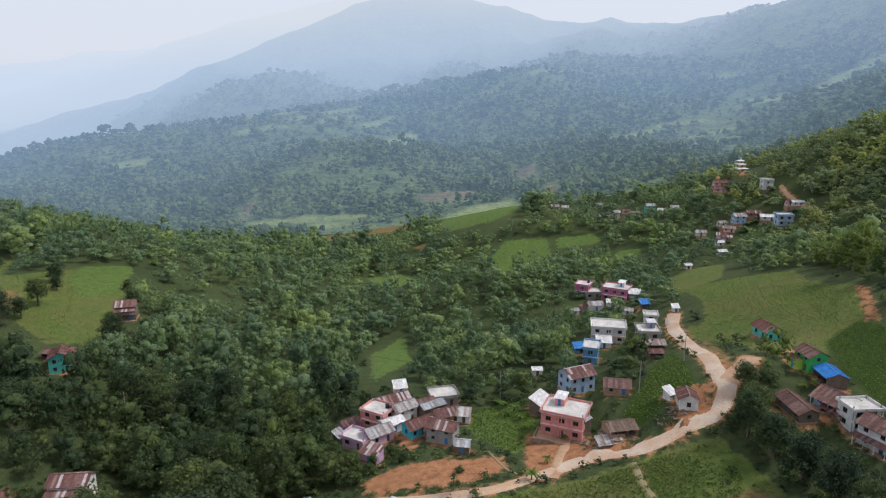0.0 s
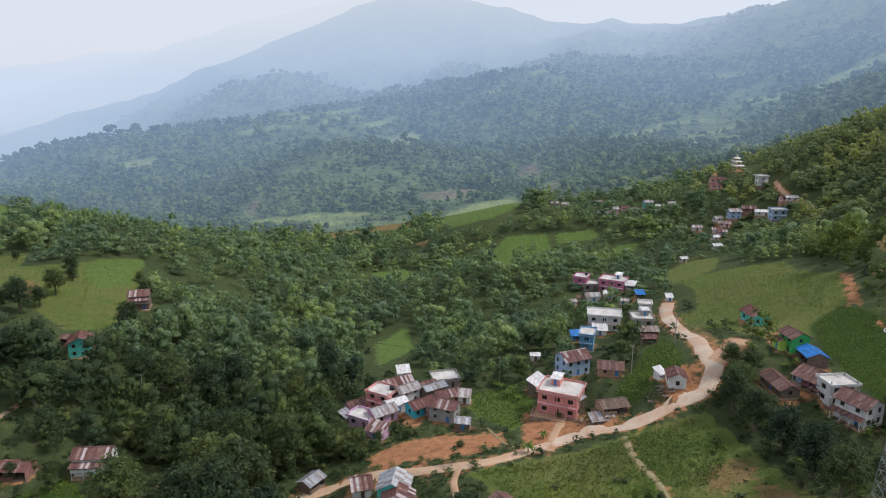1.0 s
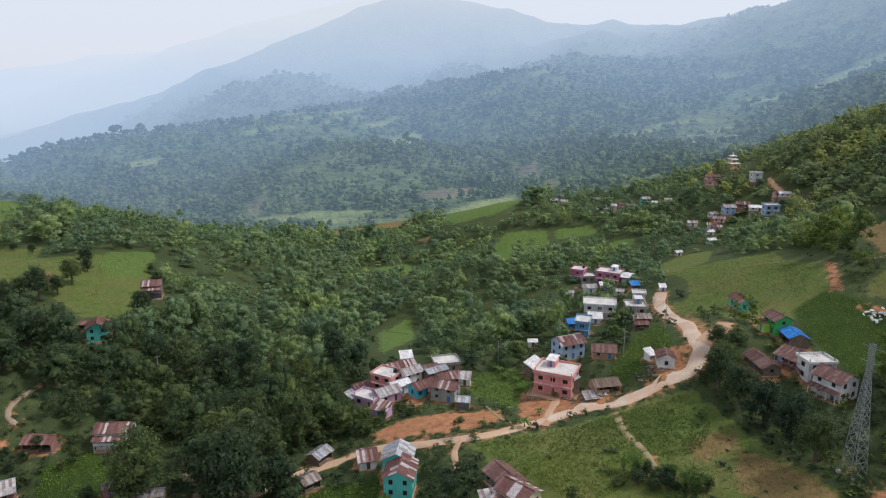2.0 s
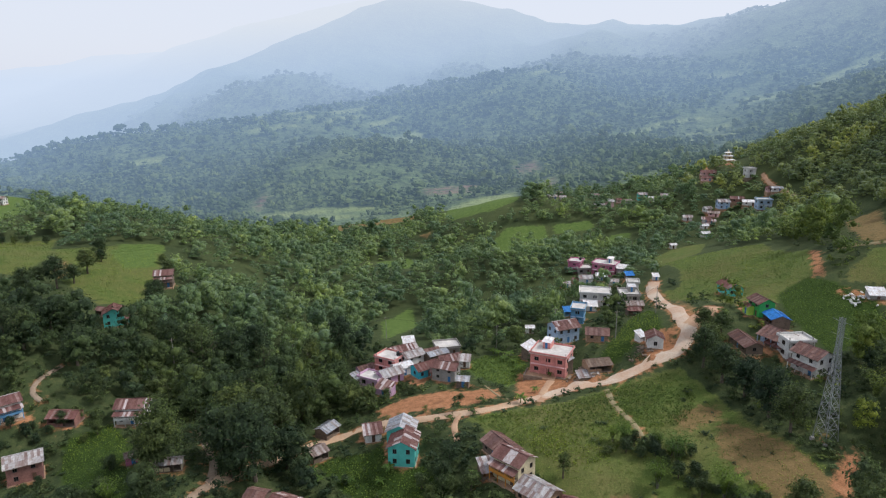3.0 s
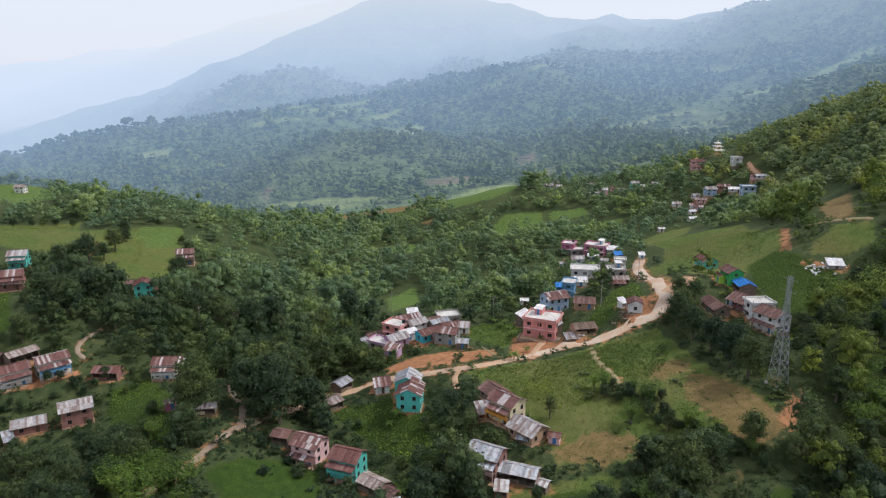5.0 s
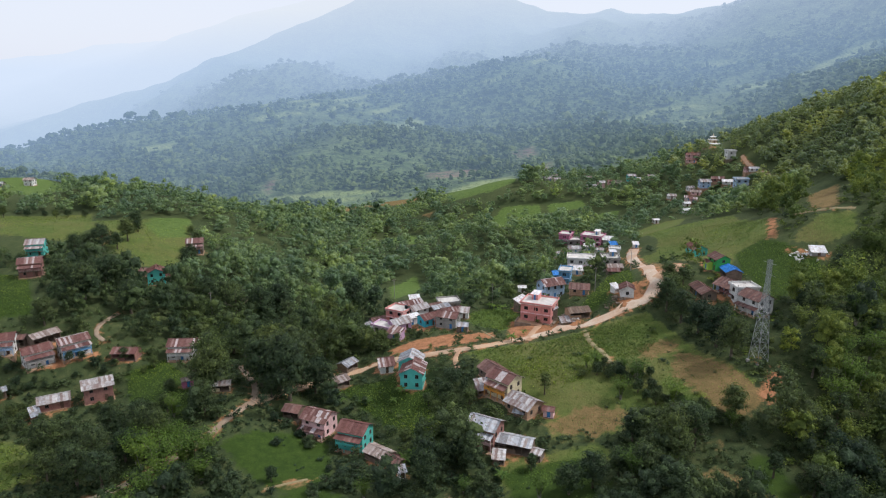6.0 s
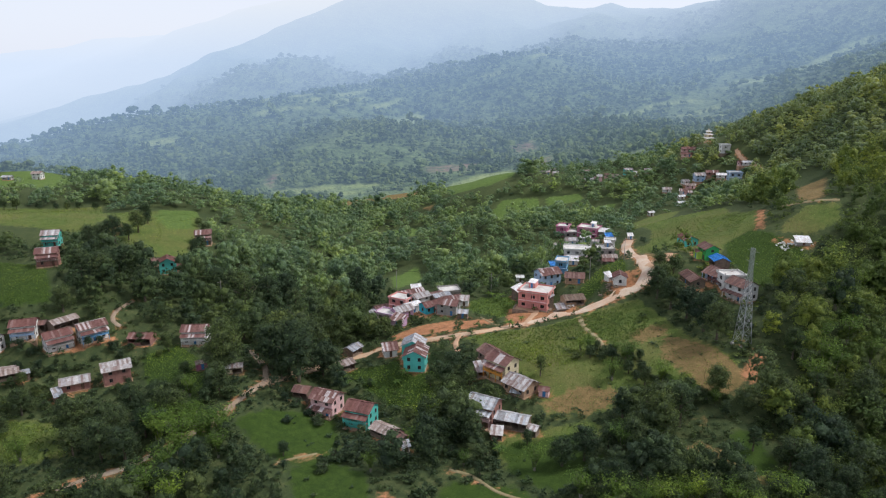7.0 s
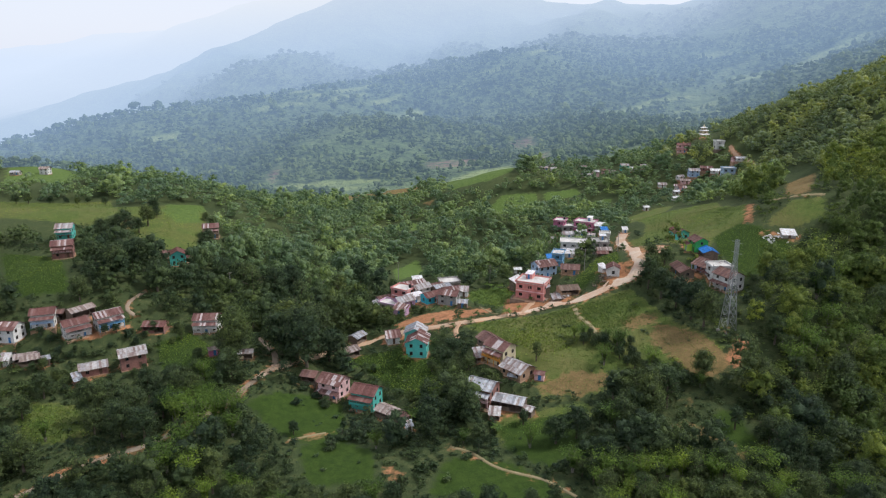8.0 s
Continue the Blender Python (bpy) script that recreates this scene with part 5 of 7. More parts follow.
gable_house("low grey roofed house behind the far village", 103.0, 626.0, -12, 5.6, 3.8, 1, "concrete", "pale", high=2.2)
gable_house("brown roofed house at the edge of the far village", 123.0, 581.0, 6, 5.4, 3.8, 1, "white", "brown", high=2.2)
gable_house("long rusty roofed house in the far village", 132.5, 538.0, -8, 6.2, 3.6, 1, "rose", "rust", high=2.2)
gable_house("white hut with tin roof in the far village", 164.3, 458.0, 15, 4.2, 3.4, 1, "white", "pale", high=2.2)
gable_house("pale rose hut below the far village", 160.4, 441.0, -12, 4.4, 3.4, 1, "rose", "striped", high=2.2)
gable_house("small tin roofed hut below the far village", 155.0, 437.0, 8, 3.6, 3.0, 1, "white", "white", high=2.0)
gable_house("low rusty roofed house below the shrine", 178.0, 497.5, -6, 6.4, 4.0, 1, "rose", "rust", high=2.2)
gable_house("white farmhouse on a far terrace", 223.6, 992.0, 0, 10.1, 6.0, 1, "white", "white", high=2.2)
gable_house("white house on the far western slope", -303.4, 509.0, 0, 6.5, 5.2, 2, "white", "brown", high=2.2)
gable_house("small house on the far western slope", -550.4, 864.0, 0, 5.8, 4.5, 1, "white", "pale", high=2.2)
gable_house("grey roofed house on the far western slope", -321.4, 501.5, 0, 6.5, 3.8, 1, "concrete", "grey", high=2.2)
PLOTS += [(213.9, 552.0, 11.0), (83.0, 181.5, 1.0)]

# ------------------------------------------------------------------ plants
RNG = np.random.default_rng(7)


def cards(centres, normals, sizes, rng):
    """Small bent leaf clumps: one quad each, turned at random round its own normal."""
    n = len(centres)
    a = rng.normal(size=(n, 3))
    u = np.cross(normals, a)
    u /= np.linalg.norm(u, axis=1)[:, None] + 1e-9
    w = np.cross(normals, u)
    u, w = u * sizes[:, None], w * (sizes * rng.uniform(0.55, 1.0, n))[:, None]
    lift = normals * (sizes * 0.25)[:, None]
    v = np.stack([centres - u - lift, centres - w * 0.8, centres + u - lift * 0.6, centres + w + lift * 0.5], 1)
    return v.reshape(-1, 3)


def crown(shape, count, size, seed, up=0.35, core=None, lumps=0, inner=0.5):
    """A crown of many leaf clumps on several lumps, for a tree one metre wide and high that grows from the origin."""
    rng = np.random.default_rng(seed)
    if shape == "bamboo":
        c, nrm = [], []
        for k in range(max(4, count // 14)):
            ang, lean = rng.uniform(0, 6.28), rng.uniform(0.12, 0.5)
            for t in np.linspace(0.25, 1, 14):
                r = lean * t ** 2.2
                c.append((r * math.cos(ang), r * math.sin(ang), t * (1 - 0.35 * lean * t * t)))
                nrm.append((math.cos(ang) * 0.6, math.sin(ang) * 0.6, 0.8))
        c, nrm = np.array(c), np.array(nrm)
        c += rng.normal(0, 0.035, c.shape)
    else:
        base, top, wide, many = {"broad": (0.16, 0.98, 0.5, 15), "tall": (0.12, 1.0, 0.27, 11), "round": (0.08, 0.95, 0.5, 12), "bush": (0.0, 0.85, 0.5, 6), "feather": (0.22, 1.0, 0.42, 16)}[shape]
        lumps = lumps or many
        k = np.arange(lumps)
        ang = k * 2.4 + rng.uniform(0, 6.28)
        h = base + (top - base) * (0.15 + 0.7 * (k + rng.uniform(0, 1, lumps)) / lumps)
        rad = wide * 0.55 * np.sqrt(np.clip(1 - ((h - base) / (top - base)) ** 2, 0.08, 1)) * rng.uniform(0.5, 1.1, lumps)
        cen = np.stack([rad * np.cos(ang), rad * np.sin(ang), h], 1)
        lr = wide * rng.uniform(0.3, 0.56, lumps) * (0.75 if shape == "feather" else 1.0) * (9 / lumps) ** 0.3
        pick = rng.integers(0, lumps, count)
        d = rng.normal(size=(count, 3))
        d[:, 2] = np.abs(d[:, 2]) * 1.0 - 0.35
        d /= np.linalg.norm(d, axis=1)[:, None]
        flat = np.array([1, 1, 0.72])
        c = cen[pick] + d * flat * (lr[pick] * (0.68 + 0.6 * rng.uniform(0, 1, count) ** 1.4))[:, None]
        nrm = d
    nrm = nrm + np.array([0, 0, up]) + rng.normal(0, 0.5, nrm.shape)
    nrm /= np.linalg.norm(nrm, axis=1)[:, None]
    leaves = cards(c, nrm, size * rng.uniform(0.6, 1.25, len(c)), rng)
    v, f = [leaves], [np.arange(len(leaves)).reshape(-1, 4)]
    if core and shape != "bamboo":
        at = len(leaves)
        for a, r in zip(cen, lr):
            p, q = lump(a, r * inner * flat, core, rng)
            v.append(p)
            f.append(q + at)
            at += len(p)
    return np.concatenate(v), np.concatenate(f)


def lump(centre, radii, core, rng):
    """The dense inside of a crown: an uneven dome of small facets."""
    rings, sides = core
    lat = np.linspace(-0.45, 1.45, rings + 1)[:, None]
    lon = np.linspace(0, 2 * np.pi, sides, endpoint=False)[None, :] + rng.uniform(0, 6)
    r = rng.uniform(0.62, 1.3, (rings + 1, sides))
    p = np.stack([r * np.cos(lat) * np.cos(lon), r * np.cos(lat) * np.sin(lon), r * np.sin(lat) * np.ones_like(lon)], 2) * radii + centre
    i = np.arange(rings)[:, None] * sides + np.arange(sides)[None, :]
    j = np.arange(rings)[:, None] * sides + np.roll(np.arange(sides), -1)[None, :]
    return p.reshape(-1, 3), np.stack([i, j, j + sides, i + sides], 2).reshape(-1, 4)


def limb(bm, path, r0, r1, sides=6):
    """A tapered round limb along a path."""
    rings = []
    for i, p in enumerate(path):
        p = Vector(p)
        d = (Vector(path[min(i + 1, len(path) - 1)]) - Vector(path[max(i - 1, 0)])).normalized()
        u = d.orthogonal().normalized()
        w = d.cross(u)
        r = r0 + (r1 - r0) * i / (len(path) - 1)
        rings.append([bm.verts.new(p + (u * math.cos(a) + w * math.sin(a)) * r) for a in [2 * math.pi * k / sides for k in range(sides)]])
    for a, b in zip(rings, rings[1:]):
        for k in range(sides):
            bm.faces.new((a[k], a[(k + 1) % sides], b[(k + 1) % sides], b[k]))


def to_mesh(bm, name, mat):
    me = bpy.data.meshes.new(name)
    bm.to_mesh(me)
    bm.free()
    me.materials.append(mat)
    return me


def make_tree(name, shape, high, wide, count, size, seed, label, category, leaves=None, bark=None):
    """One tree, its foot at the origin: trunk with limbs, and crown."""
    rng = random.Random(seed)
    top = tagged(new(name), label, category, "trees of the valley")
    v, f = crown(shape, count, size / high, seed, 0.35, (2, 6), 0, 0.52)
    c = new("crown", mesh_of("crown", v * np.array([wide, wide, high]), f, leaves or LEAVES, True))
    c.parent = top
    if shape == "bamboo":
        for k in range(9):
            bm = bmesh.new()
            a, r = k * 0.7, 0.25 * wide * rng.random()
            limb(bm, [(0.2 * math.cos(a), 0.2 * math.sin(a), -0.3), (r * math.cos(a) * 0.5, r * math.sin(a) * 0.5, high * 0.45), (r * math.cos(a), r * math.sin(a), high * 0.8)], 0.07, 0.03, 5)
            part("culm", bm, bark, top)
    else:
        bm = bmesh.new()
        bend = rng.uniform(-0.3, 0.3)
        limb(bm, [(0, 0, -0.6), (bend * 0.4, 0.1, high * 0.25), (bend, -0.1, high * 0.55), (bend * 0.6, 0, high * 0.85)], 0.045 * high ** 0.9, 0.02 * high ** 0.6, 7)
        for k in range(5):
            a = k * 1.26 + rng.random()
            z0 = high * rng.uniform(0.28, 0.55)
            r = wide * rng.uniform(0.25, 0.4)
            limb(bm, [(bend * 0.7, 0, z0), (r * 0.5 * math.cos(a), r * 0.5 * math.sin(a), z0 + high * 0.14), (r * math.cos(a), r * math.sin(a), z0 + high * 0.24)], 0.018 * high ** 0.8, 0.02, 5)
        part("trunk", bm, bark or BARK, top)
    return top


def clear_of(x, y):
    """How open the land is at each place: metres away from fields, roads and houses (negative inside them)."""
    d = off_track(x, y)
    for kind, corners in FIELDS:
        lo, hi = corners.min(0) - 12, corners.max(0) + 12
        k = np.flatnonzero((x > lo[0]) & (x < hi[0]) & (y > lo[1]) & (y < hi[1]))
        if len(k):
            d[k] = np.minimum(d[k], -inside(corners, x[k], y[k]))
            if 300 < corners[:, 1].mean() < 900:
                # low growth only on the valley side of the far fields
                k = np.flatnonzero((x > lo[0]) & (x < hi[0]) & (y > lo[1] - 38) & (y < hi[1]))
                for back in (9.0, 18.0):
                    d[k] = np.minimum(d[k], 1.0 - inside(corners, x[k], y[k] + back))
    for px, py, pr in PLOTS:
        d = np.minimum(d, np.hypot(x - px, y - py) - pr)
    return d


def open_yard(x, y):
    """Metres to the yards below the houses, which stay open but for low bushes."""
    d = np.full(x.shape, 99.0)
    for px, py, pr in PLOTS:
        long = 13.0 if py < 200 else 18.0 if py < 400 else 11.0
        t = np.clip((py - y) / long, 0, 1)
        lean = 0.9 * (40.0 - px) / py
        d = np.minimum(d, np.hypot(x - px - t * long * lean, y - (py - t * long)) - pr - 1.0)
    for kind, width, line in TRACKS:
        for px, py in line[::2]:
            if kind != "path" and py < 220:
                d = np.minimum(d, np.hypot(x - px, y - py + 4.5) - 4.5)
    return d


def scatter(y0, y1, step, rng, wide=0.74, margin=45):
    """Jittered places in a wedge that opens along the valley."""
    ys = np.arange(y0, y1, step * 0.87)
    out = []
    for k, yy in enumerate(ys):
        w = margin + wide * max(yy, 60)
        xs = np.arange(-w, w, step) + (k % 2) * step / 2
        out.append(np.stack([xs, np.full(len(xs), yy)], 1))
    p = np.concatenate(out)
    return p + rng.uniform(-0.42, 0.42, p.shape) * step


def joined_trees(name, label, places, shapes, rng, mat, kind="stuff"):
    """Woods too many to count, as one sheet of leaf clumps. shapes: (crown vertices, height, width, share)."""
    share = np.cumsum([s[3] for s in shapes])
    pick = np.searchsorted(share / share[-1], rng.uniform(0, 1, len(places)))
    allv, allf, alltint, at = [], [], [], 0
    for k, ((v, f), high, wide, _) in enumerate(shapes):
        p = places[pick == k]
        if not len(p):
            continue
        s = 0.5 + 0.75 * rng.uniform(0, 1, len(p)) ** 1.3 + 0.5 * (rng.uniform(0, 1, len(p)) > 0.9)
        s *= 1.08 + 0.3 * wobble(p[:, 0], p[:, 1], 17, 21)
        a = rng.uniform(0, 6.28, len(p))
        ca, sa = np.cos(a)[:, None], np.sin(a)[:, None]
        x = (v[None, :, 0] * ca - v[None, :, 1] * sa) * (wide * s)[:, None] + p[:, 0:1]
        y = (v[None, :, 0] * sa + v[None, :, 1] * ca) * (wide * s)[:, None] + p[:, 1:2]
        z = v[None, :, 2] * (high * s * rng.uniform(0.85, 1.15, len(p)))[:, None] + p[:, 2:3]
        allv.append(np.stack([x, y, z], 2).reshape(-1, 3))
        allf.append((np.arange(len(p))[:, None, None] * len(v) + f[None] + at).reshape(-1, 4))
        at += len(p) * len(v)
        alltint.append(np.repeat(rng.uniform(0, 1, len(p)), len(v)))
    v = np.concatenate(allv)
    me = mesh_of(name, v, np.concatenate(allf), mat, True, tint=np.concatenate(alltint))
    tagged(new(name, me), label, "trees", kind=kind)


def with_ground(p):
    return np.concatenate([p, ground(p[:, 0], p[:, 1])[:, None]], 1)


def build_woods():
    rng = np.random.default_rng(11)
    kinds = [("broad", 10.0, 9.5, 2600, 0.2), ("broad", 8.0, 8.0, 2100, 0.185), ("round", 6.5, 7.0, 1700, 0.17), ("tall", 10.5, 9.0, 1700, 0.185), ("feather", 9.0, 8.5, 1700, 0.18), ("bush", 2.3, 3.4, 420, 0.13)]
    names = [("tree", "dark green broadleaf tree with a lumpy crown"), ("tree", "mid-green broadleaf tree with a rounded crown"), ("tree", "low round-crowned green tree"), ("tree", "slender tall green tree"), ("tree", "light feathery green tree with gaps in its crown"), ("bush", "low dense green bush")]
    stock = []
    for k, ((shape, high, wide, count, size), (name, text)) in enumerate(zip(kinds, names)):
        stock.append(make_tree(name, shape, high, wide, count, size, 20 + k, text, "bush" if name == "bush" else "tree"))
    stock.append(make_tree("bamboo", "bamboo", 8.5, 9.0, 1500, 0.21, 41, "yellowish green bamboo clump with arching tips", "bamboo", BAMBOO, PALE_BARK))
    used = [False] * len(stock)

    def plant(k, x, y, s):
        m = pose(x, y, gz(x, y), 0, 0, rng.uniform(0, 360))
        if not used[k]:
            used[k] = True
            stock[k].matrix_basis = m
            stock[k].scale = (s, s, s)
        else:
            ob = copy_thing(stock[k], m)
            ob.scale = (s, s, s * rng.uniform(0.9, 1.12))

    # marked single trees: great shade trees by the lane, clumps between the houses, bamboo on the lower slope
    plant(0, -63.5, 191.0, 1.50)
    plant(0, -42.6, 192.5, 1.75)
    plant(1, -36.8, 199.5, 1.50)
    plant(2, -47.4, 191.0, 1.30)
    plant(3, -76.4, 258.0, 1.50)
    plant(0, 73.4, 212.0, 1.25)
    plant(1, 75.8, 204.0, 1.40)
    plant(0, 77.1, 194.0, 1.30)
    plant(1, 74.1, 223.5, 1.20)
    plant(0, 77.7, 185.5, 1.20)
    plant(0, -121.7, 237.0, 1.40)
    plant(1, -121.0, 250.0, 1.50)
    plant(0, -131.2, 242.5, 1.20)
    plant(0, -106.3, 236.5, 1.30)
    plant(2, -9.1, 174.5, 0.60)
    plant(2, 1.5, 188.0, 0.90)
    plant(2, 7.7, 183.5, 0.80)
    plant(4, 28.1, 184.5, 0.70)
    plant(6, 46.8, 178.0, 0.80)
    plant(6, 52.4, 182.5, 0.90)
    plant(6, 58.3, 172.0, 0.90)
    plant(2, -21.9, 195.0, 0.45)
    plant(1, 3.2, 192.5, 0.80)
    plant(1, -145.9, 332.0, 1.10)
    plant(0, -107.2, 294.0, 1.20)
    plant(1, -127.2, 221.5, 1.10)
    plant(6, -55.6, 161.0, 1.20)
    plant(6, -64.6, 155.5, 1.30)
    plant(6, -72.8, 162.0, 1.10)
    plant(0, -93.4, 171.5, 1.10)
    plant(0, -95.8, 167.5, 1.20)
    plant(6, -63.9, 165.0, 0.90)
    plant(2, -22.8, 154.5, 0.50)
    plant(2, -10.6, 153.0, 0.50)
    plant(2, -2.7, 153.0, 0.55)
    plant(2, -29.0, 152.0, 0.50)
    plant(6, -16.8, 148.5, 0.60)
    plant(1, 28.0, 147.0, 1.10)
    plant(0, 33.4, 148.5, 1.00)
    plant(1, 46.0, 163.0, 1.10)
    plant(6, 42.4, 149.0, 1.00)
    plant(0, 52.0, 155.5, 1.30)
    plant(6, 21.5, 146.0, 0.80)
    plant(5, -41.5, 171.5, 1.00)
    plant(5, -33.7, 173.0, 1.00)
    plant(0, -46.1, 195.5, 1.90)
    plant(1, -41.4, 207.5, 1.90)
    plant(0, -51.5, 196.5, 1.70)
    plant(3, -49.5, 229.0, 1.80)
    plant(0, -39.1, 227.5, 1.50)
    plant(3, -41.9, 259.0, 1.50)
    plant(0, -64.8, 194.0, 1.60)
    plant(1, -69.9, 229.5, 1.50)
    plant(2, -30.7, 240.0, 1.00)
    plant(2, -26.9, 236.0, 0.90)
    plant(1, -34.7, 244.0, 1.00)
    plant(2, -20.5, 235.5, 0.60)
    plant(5, -7.8, 232.5, 0.90)
    plant(5, 6.3, 221.5, 0.80)
    plant(1, -3.3, 187.5, 0.55)
    plant(2, -0.9, 181.5, 0.55)
    plant(1, 1.5, 184.5, 0.60)
    plant(2, -5.4, 176.0, 0.55)
    plant(1, -2.9, 167.0, 0.55)
    plant(2, -6.4, 162.5, 0.50)
    plant(4, -0.1, 171.5, 0.50)
    plant(6, -2.4, 177.0, 0.50)
    plant(5, -15.8, 158.5, 1.20)
    plant(5, -19.6, 161.0, 1.30)
    plant(5, -24.0, 161.5, 0.70)
    plant(5, -27.0, 163.0, 0.70)
    plant(5, -13.5, 156.0, 1.30)
    plant(2, -21.6, 155.5, 0.50)
    plant(5, -7.9, 152.5, 1.20)
    plant(2, 2.7, 160.5, 0.50)
    plant(6, 5.2, 149.0, 0.50)
    plant(5, 6.9, 160.0, 1.20)
    plant(5, 2.6, 153.5, 1.20)
    plant(4, 8.8, 145.0, 0.50)
    plant(1, 43.0, 189.0, 0.50)
    plant(2, 45.8, 187.0, 0.50)
    plant(1, 48.8, 186.5, 0.55)
    plant(2, 50.2, 183.0, 0.50)
    plant(1, 51.6, 179.5, 0.55)
    plant(2, 52.9, 176.0, 0.50)
    plant(1, 54.4, 173.5, 0.55)
    plant(4, 45.4, 191.0, 0.50)
    plant(6, 29.7, 134.0, 0.90)
    plant(6, 36.2, 130.0, 1.00)
    plant(6, 44.1, 128.0, 1.00)
    plant(6, 52.7, 128.5, 0.90)
    plant(4, 58.1, 156.5, 1.20)
    plant(4, 94.3, 163.5, 1.10)
    plant(6, 101.3, 172.5, 1.10)
    plant(6, 110.9, 179.5, 1.10)
    plant(6, 96.1, 175.0, 0.90)
    plant(6, 127.0, 203.0, 1.10)
    plant(6, 113.5, 191.5, 1.00)
    plant(6, -71.1, 160.0, 1.00)
    plant(6, -60.4, 159.0, 1.05)
    plant(6, -62.5, 152.5, 1.10)
    plant(6, -54.6, 154.5, 0.90)
    plant(6, -66.7, 141.5, 1.20)
    plant(6, -59.7, 137.0, 1.10)
    plant(6, -67.9, 138.0, 1.00)
    plant(0, -65.3, 190.0, 1.30)
    plant(1, -62.5, 224.5, 1.20)
    plant(0, -55.9, 239.0, 1.30)
    plant(1, -93.6, 160.0, 1.10)
    plant(0, -84.2, 156.0, 1.20)
    plant(0, -77.6, 154.5, 1.10)
    plant(1, -91.3, 164.5, 1.00)
    plant(1, -77.9, 178.0, 0.90)
    plant(0, -85.2, 175.5, 0.90)
    plant(2, -76.9, 193.5, 0.70)
    plant(1, -119.5, 170.5, 1.00)
    plant(0, -104.5, 146.0, 1.10)
    plant(2, -58.2, 177.5, 0.70)
    plant(6, -69.9, 178.5, 0.80)
    plant(5, -28.2, 149.5, 1.20)
    plant(5, -19.2, 156.0, 1.30)
    plant(5, -23.1, 158.0, 1.30)
    plant(5, -26.2, 155.0, 1.40)
    plant(2, -3.3, 153.5, 0.60)
    plant(2, -6.7, 169.0, 0.40)
    plant(1, 0.3, 167.0, 0.60)
    plant(1, -1.3, 184.0, 0.55)
    plant(2, 2.8, 185.0, 0.60)
    plant(0, -118.9, 180.5, 0.90)
    plant(0, -69.6, 168.5, 0.90)
    plant(6, -106.8, 159.5, 0.80)
    plant(1, 79.6, 229.5, 0.90)
    plant(1, 75.8, 232.5, 1.00)
    plant(0, 70.9, 218.5, 1.10)
    plant(2, 9.3, 150.0, 0.80)
    plant(1, 21.1, 156.5, 0.50)
    plant(0, 36.9, 133.0, 0.90)
    plant(1, 49.6, 134.0, 1.10)
    # scrub and bamboo across the meadow
    for k, x, y, size in (
        (5, 39.1, 189.8, 0.93), (6, 41.0, 193.4, 0.46), (6, 43.4, 192.2, 0.59), (5, 44.0, 191.4, 1.28), (2, 46.9, 189.5, 0.48), (2, 47.0, 189.3, 0.59),
        (6, 50.4, 189.4, 0.52), (5, 49.8, 190.7, 1.30), (6, 51.7, 185.8, 0.46), (2, 50.2, 186.0, 0.44), (6, 52.5, 186.5, 0.49), (5, 54.1, 186.2, 0.98),
        (2, 56.3, 185.3, 0.48), (2, 55.0, 179.1, 0.59), (2, 55.1, 179.1, 0.47), (2, 56.4, 177.6, 0.40), (2, 56.5, 173.8, 0.41), (5, 57.5, 173.4, 1.00),
        (2, 59.7, 171.5, 0.56), (6, 60.3, 169.6, 0.47), (5, 61.0, 169.3, 1.05), (6, 64.3, 170.2, 0.42), (2, 64.4, 168.1, 0.60), (6, 65.2, 165.7, 0.48),
    ):
        plant(k, x, y, size)
    for k, x, y, size in (
        (5, 66.9, 165.0, 1.02), (2, 67.7, 164.3, 0.41), (5, 66.9, 162.6, 0.95), (2, 69.5, 164.2, 0.43), (6, 68.7, 161.9, 0.54), (2, 71.2, 162.1, 0.43),
        (0, 70.0, 164.4, 0.95), (1, 59.6, 160.8, 0.90), (2, 54.1, 162.3, 0.80), (1, 51.8, 165.3, 0.70),
    ):
        plant(k, x, y, size)
    # clumps between the western fields
    for k, x, y, size in (
        (0, -138.8, 307.1, 1.10), (1, -138.2, 295.9, 1.00), (2, -141.5, 324.0, 0.90), (0, -140.7, 289.0, 1.20), (1, -146.2, 287.2, 1.00), (2, -151.3, 304.2, 0.70),
        (0, -146.7, 279.4, 1.10), (2, -124.3, 342.8, 0.80), (1, -115.3, 327.2, 0.90), (2, -196.3, 353.9, 0.70), (2, -193.1, 359.1, 0.70), (1, -217.4, 345.3, 0.80),
        (2, -210.9, 353.8, 0.70), (2, -202.7, 354.8, 0.60), (1, -221.7, 342.3, 0.80), (2, -180.8, 352.6, 0.70),
    ):
        plant(k, x, y, size)
    # along the lower lane
    for k, x, y, size in (
        (0, -98.8, 167.8, 1.10), (1, -90.7, 164.3, 1.00), (0, -83.2, 163.6, 1.10), (0, -76.2, 163.7, 1.00), (6, -69.9, 163.7, 1.00), (6, -65.0, 165.4, 0.90),
        (2, -56.7, 166.0, 0.60), (6, -58.9, 160.5, 1.00), (6, -64.7, 148.9, 1.10),
        (2, -76.2, 176.5, 0.70), (1, -72.9, 181.6, 0.80), (2, -82.5, 184.1, 0.60), (0, -62.1, 179.5, 0.90),
        (2, -65.2, 176.3, 0.60), (2, -93.6, 192.5, 0.40), (2, -108.8, 184.6, 0.60), (2, -127.0, 189.8, 0.50), (2, -119.6, 188.9, 0.60), (1, -39.3, 156.7, 0.50),
    ):
        plant(k, x, y, size)
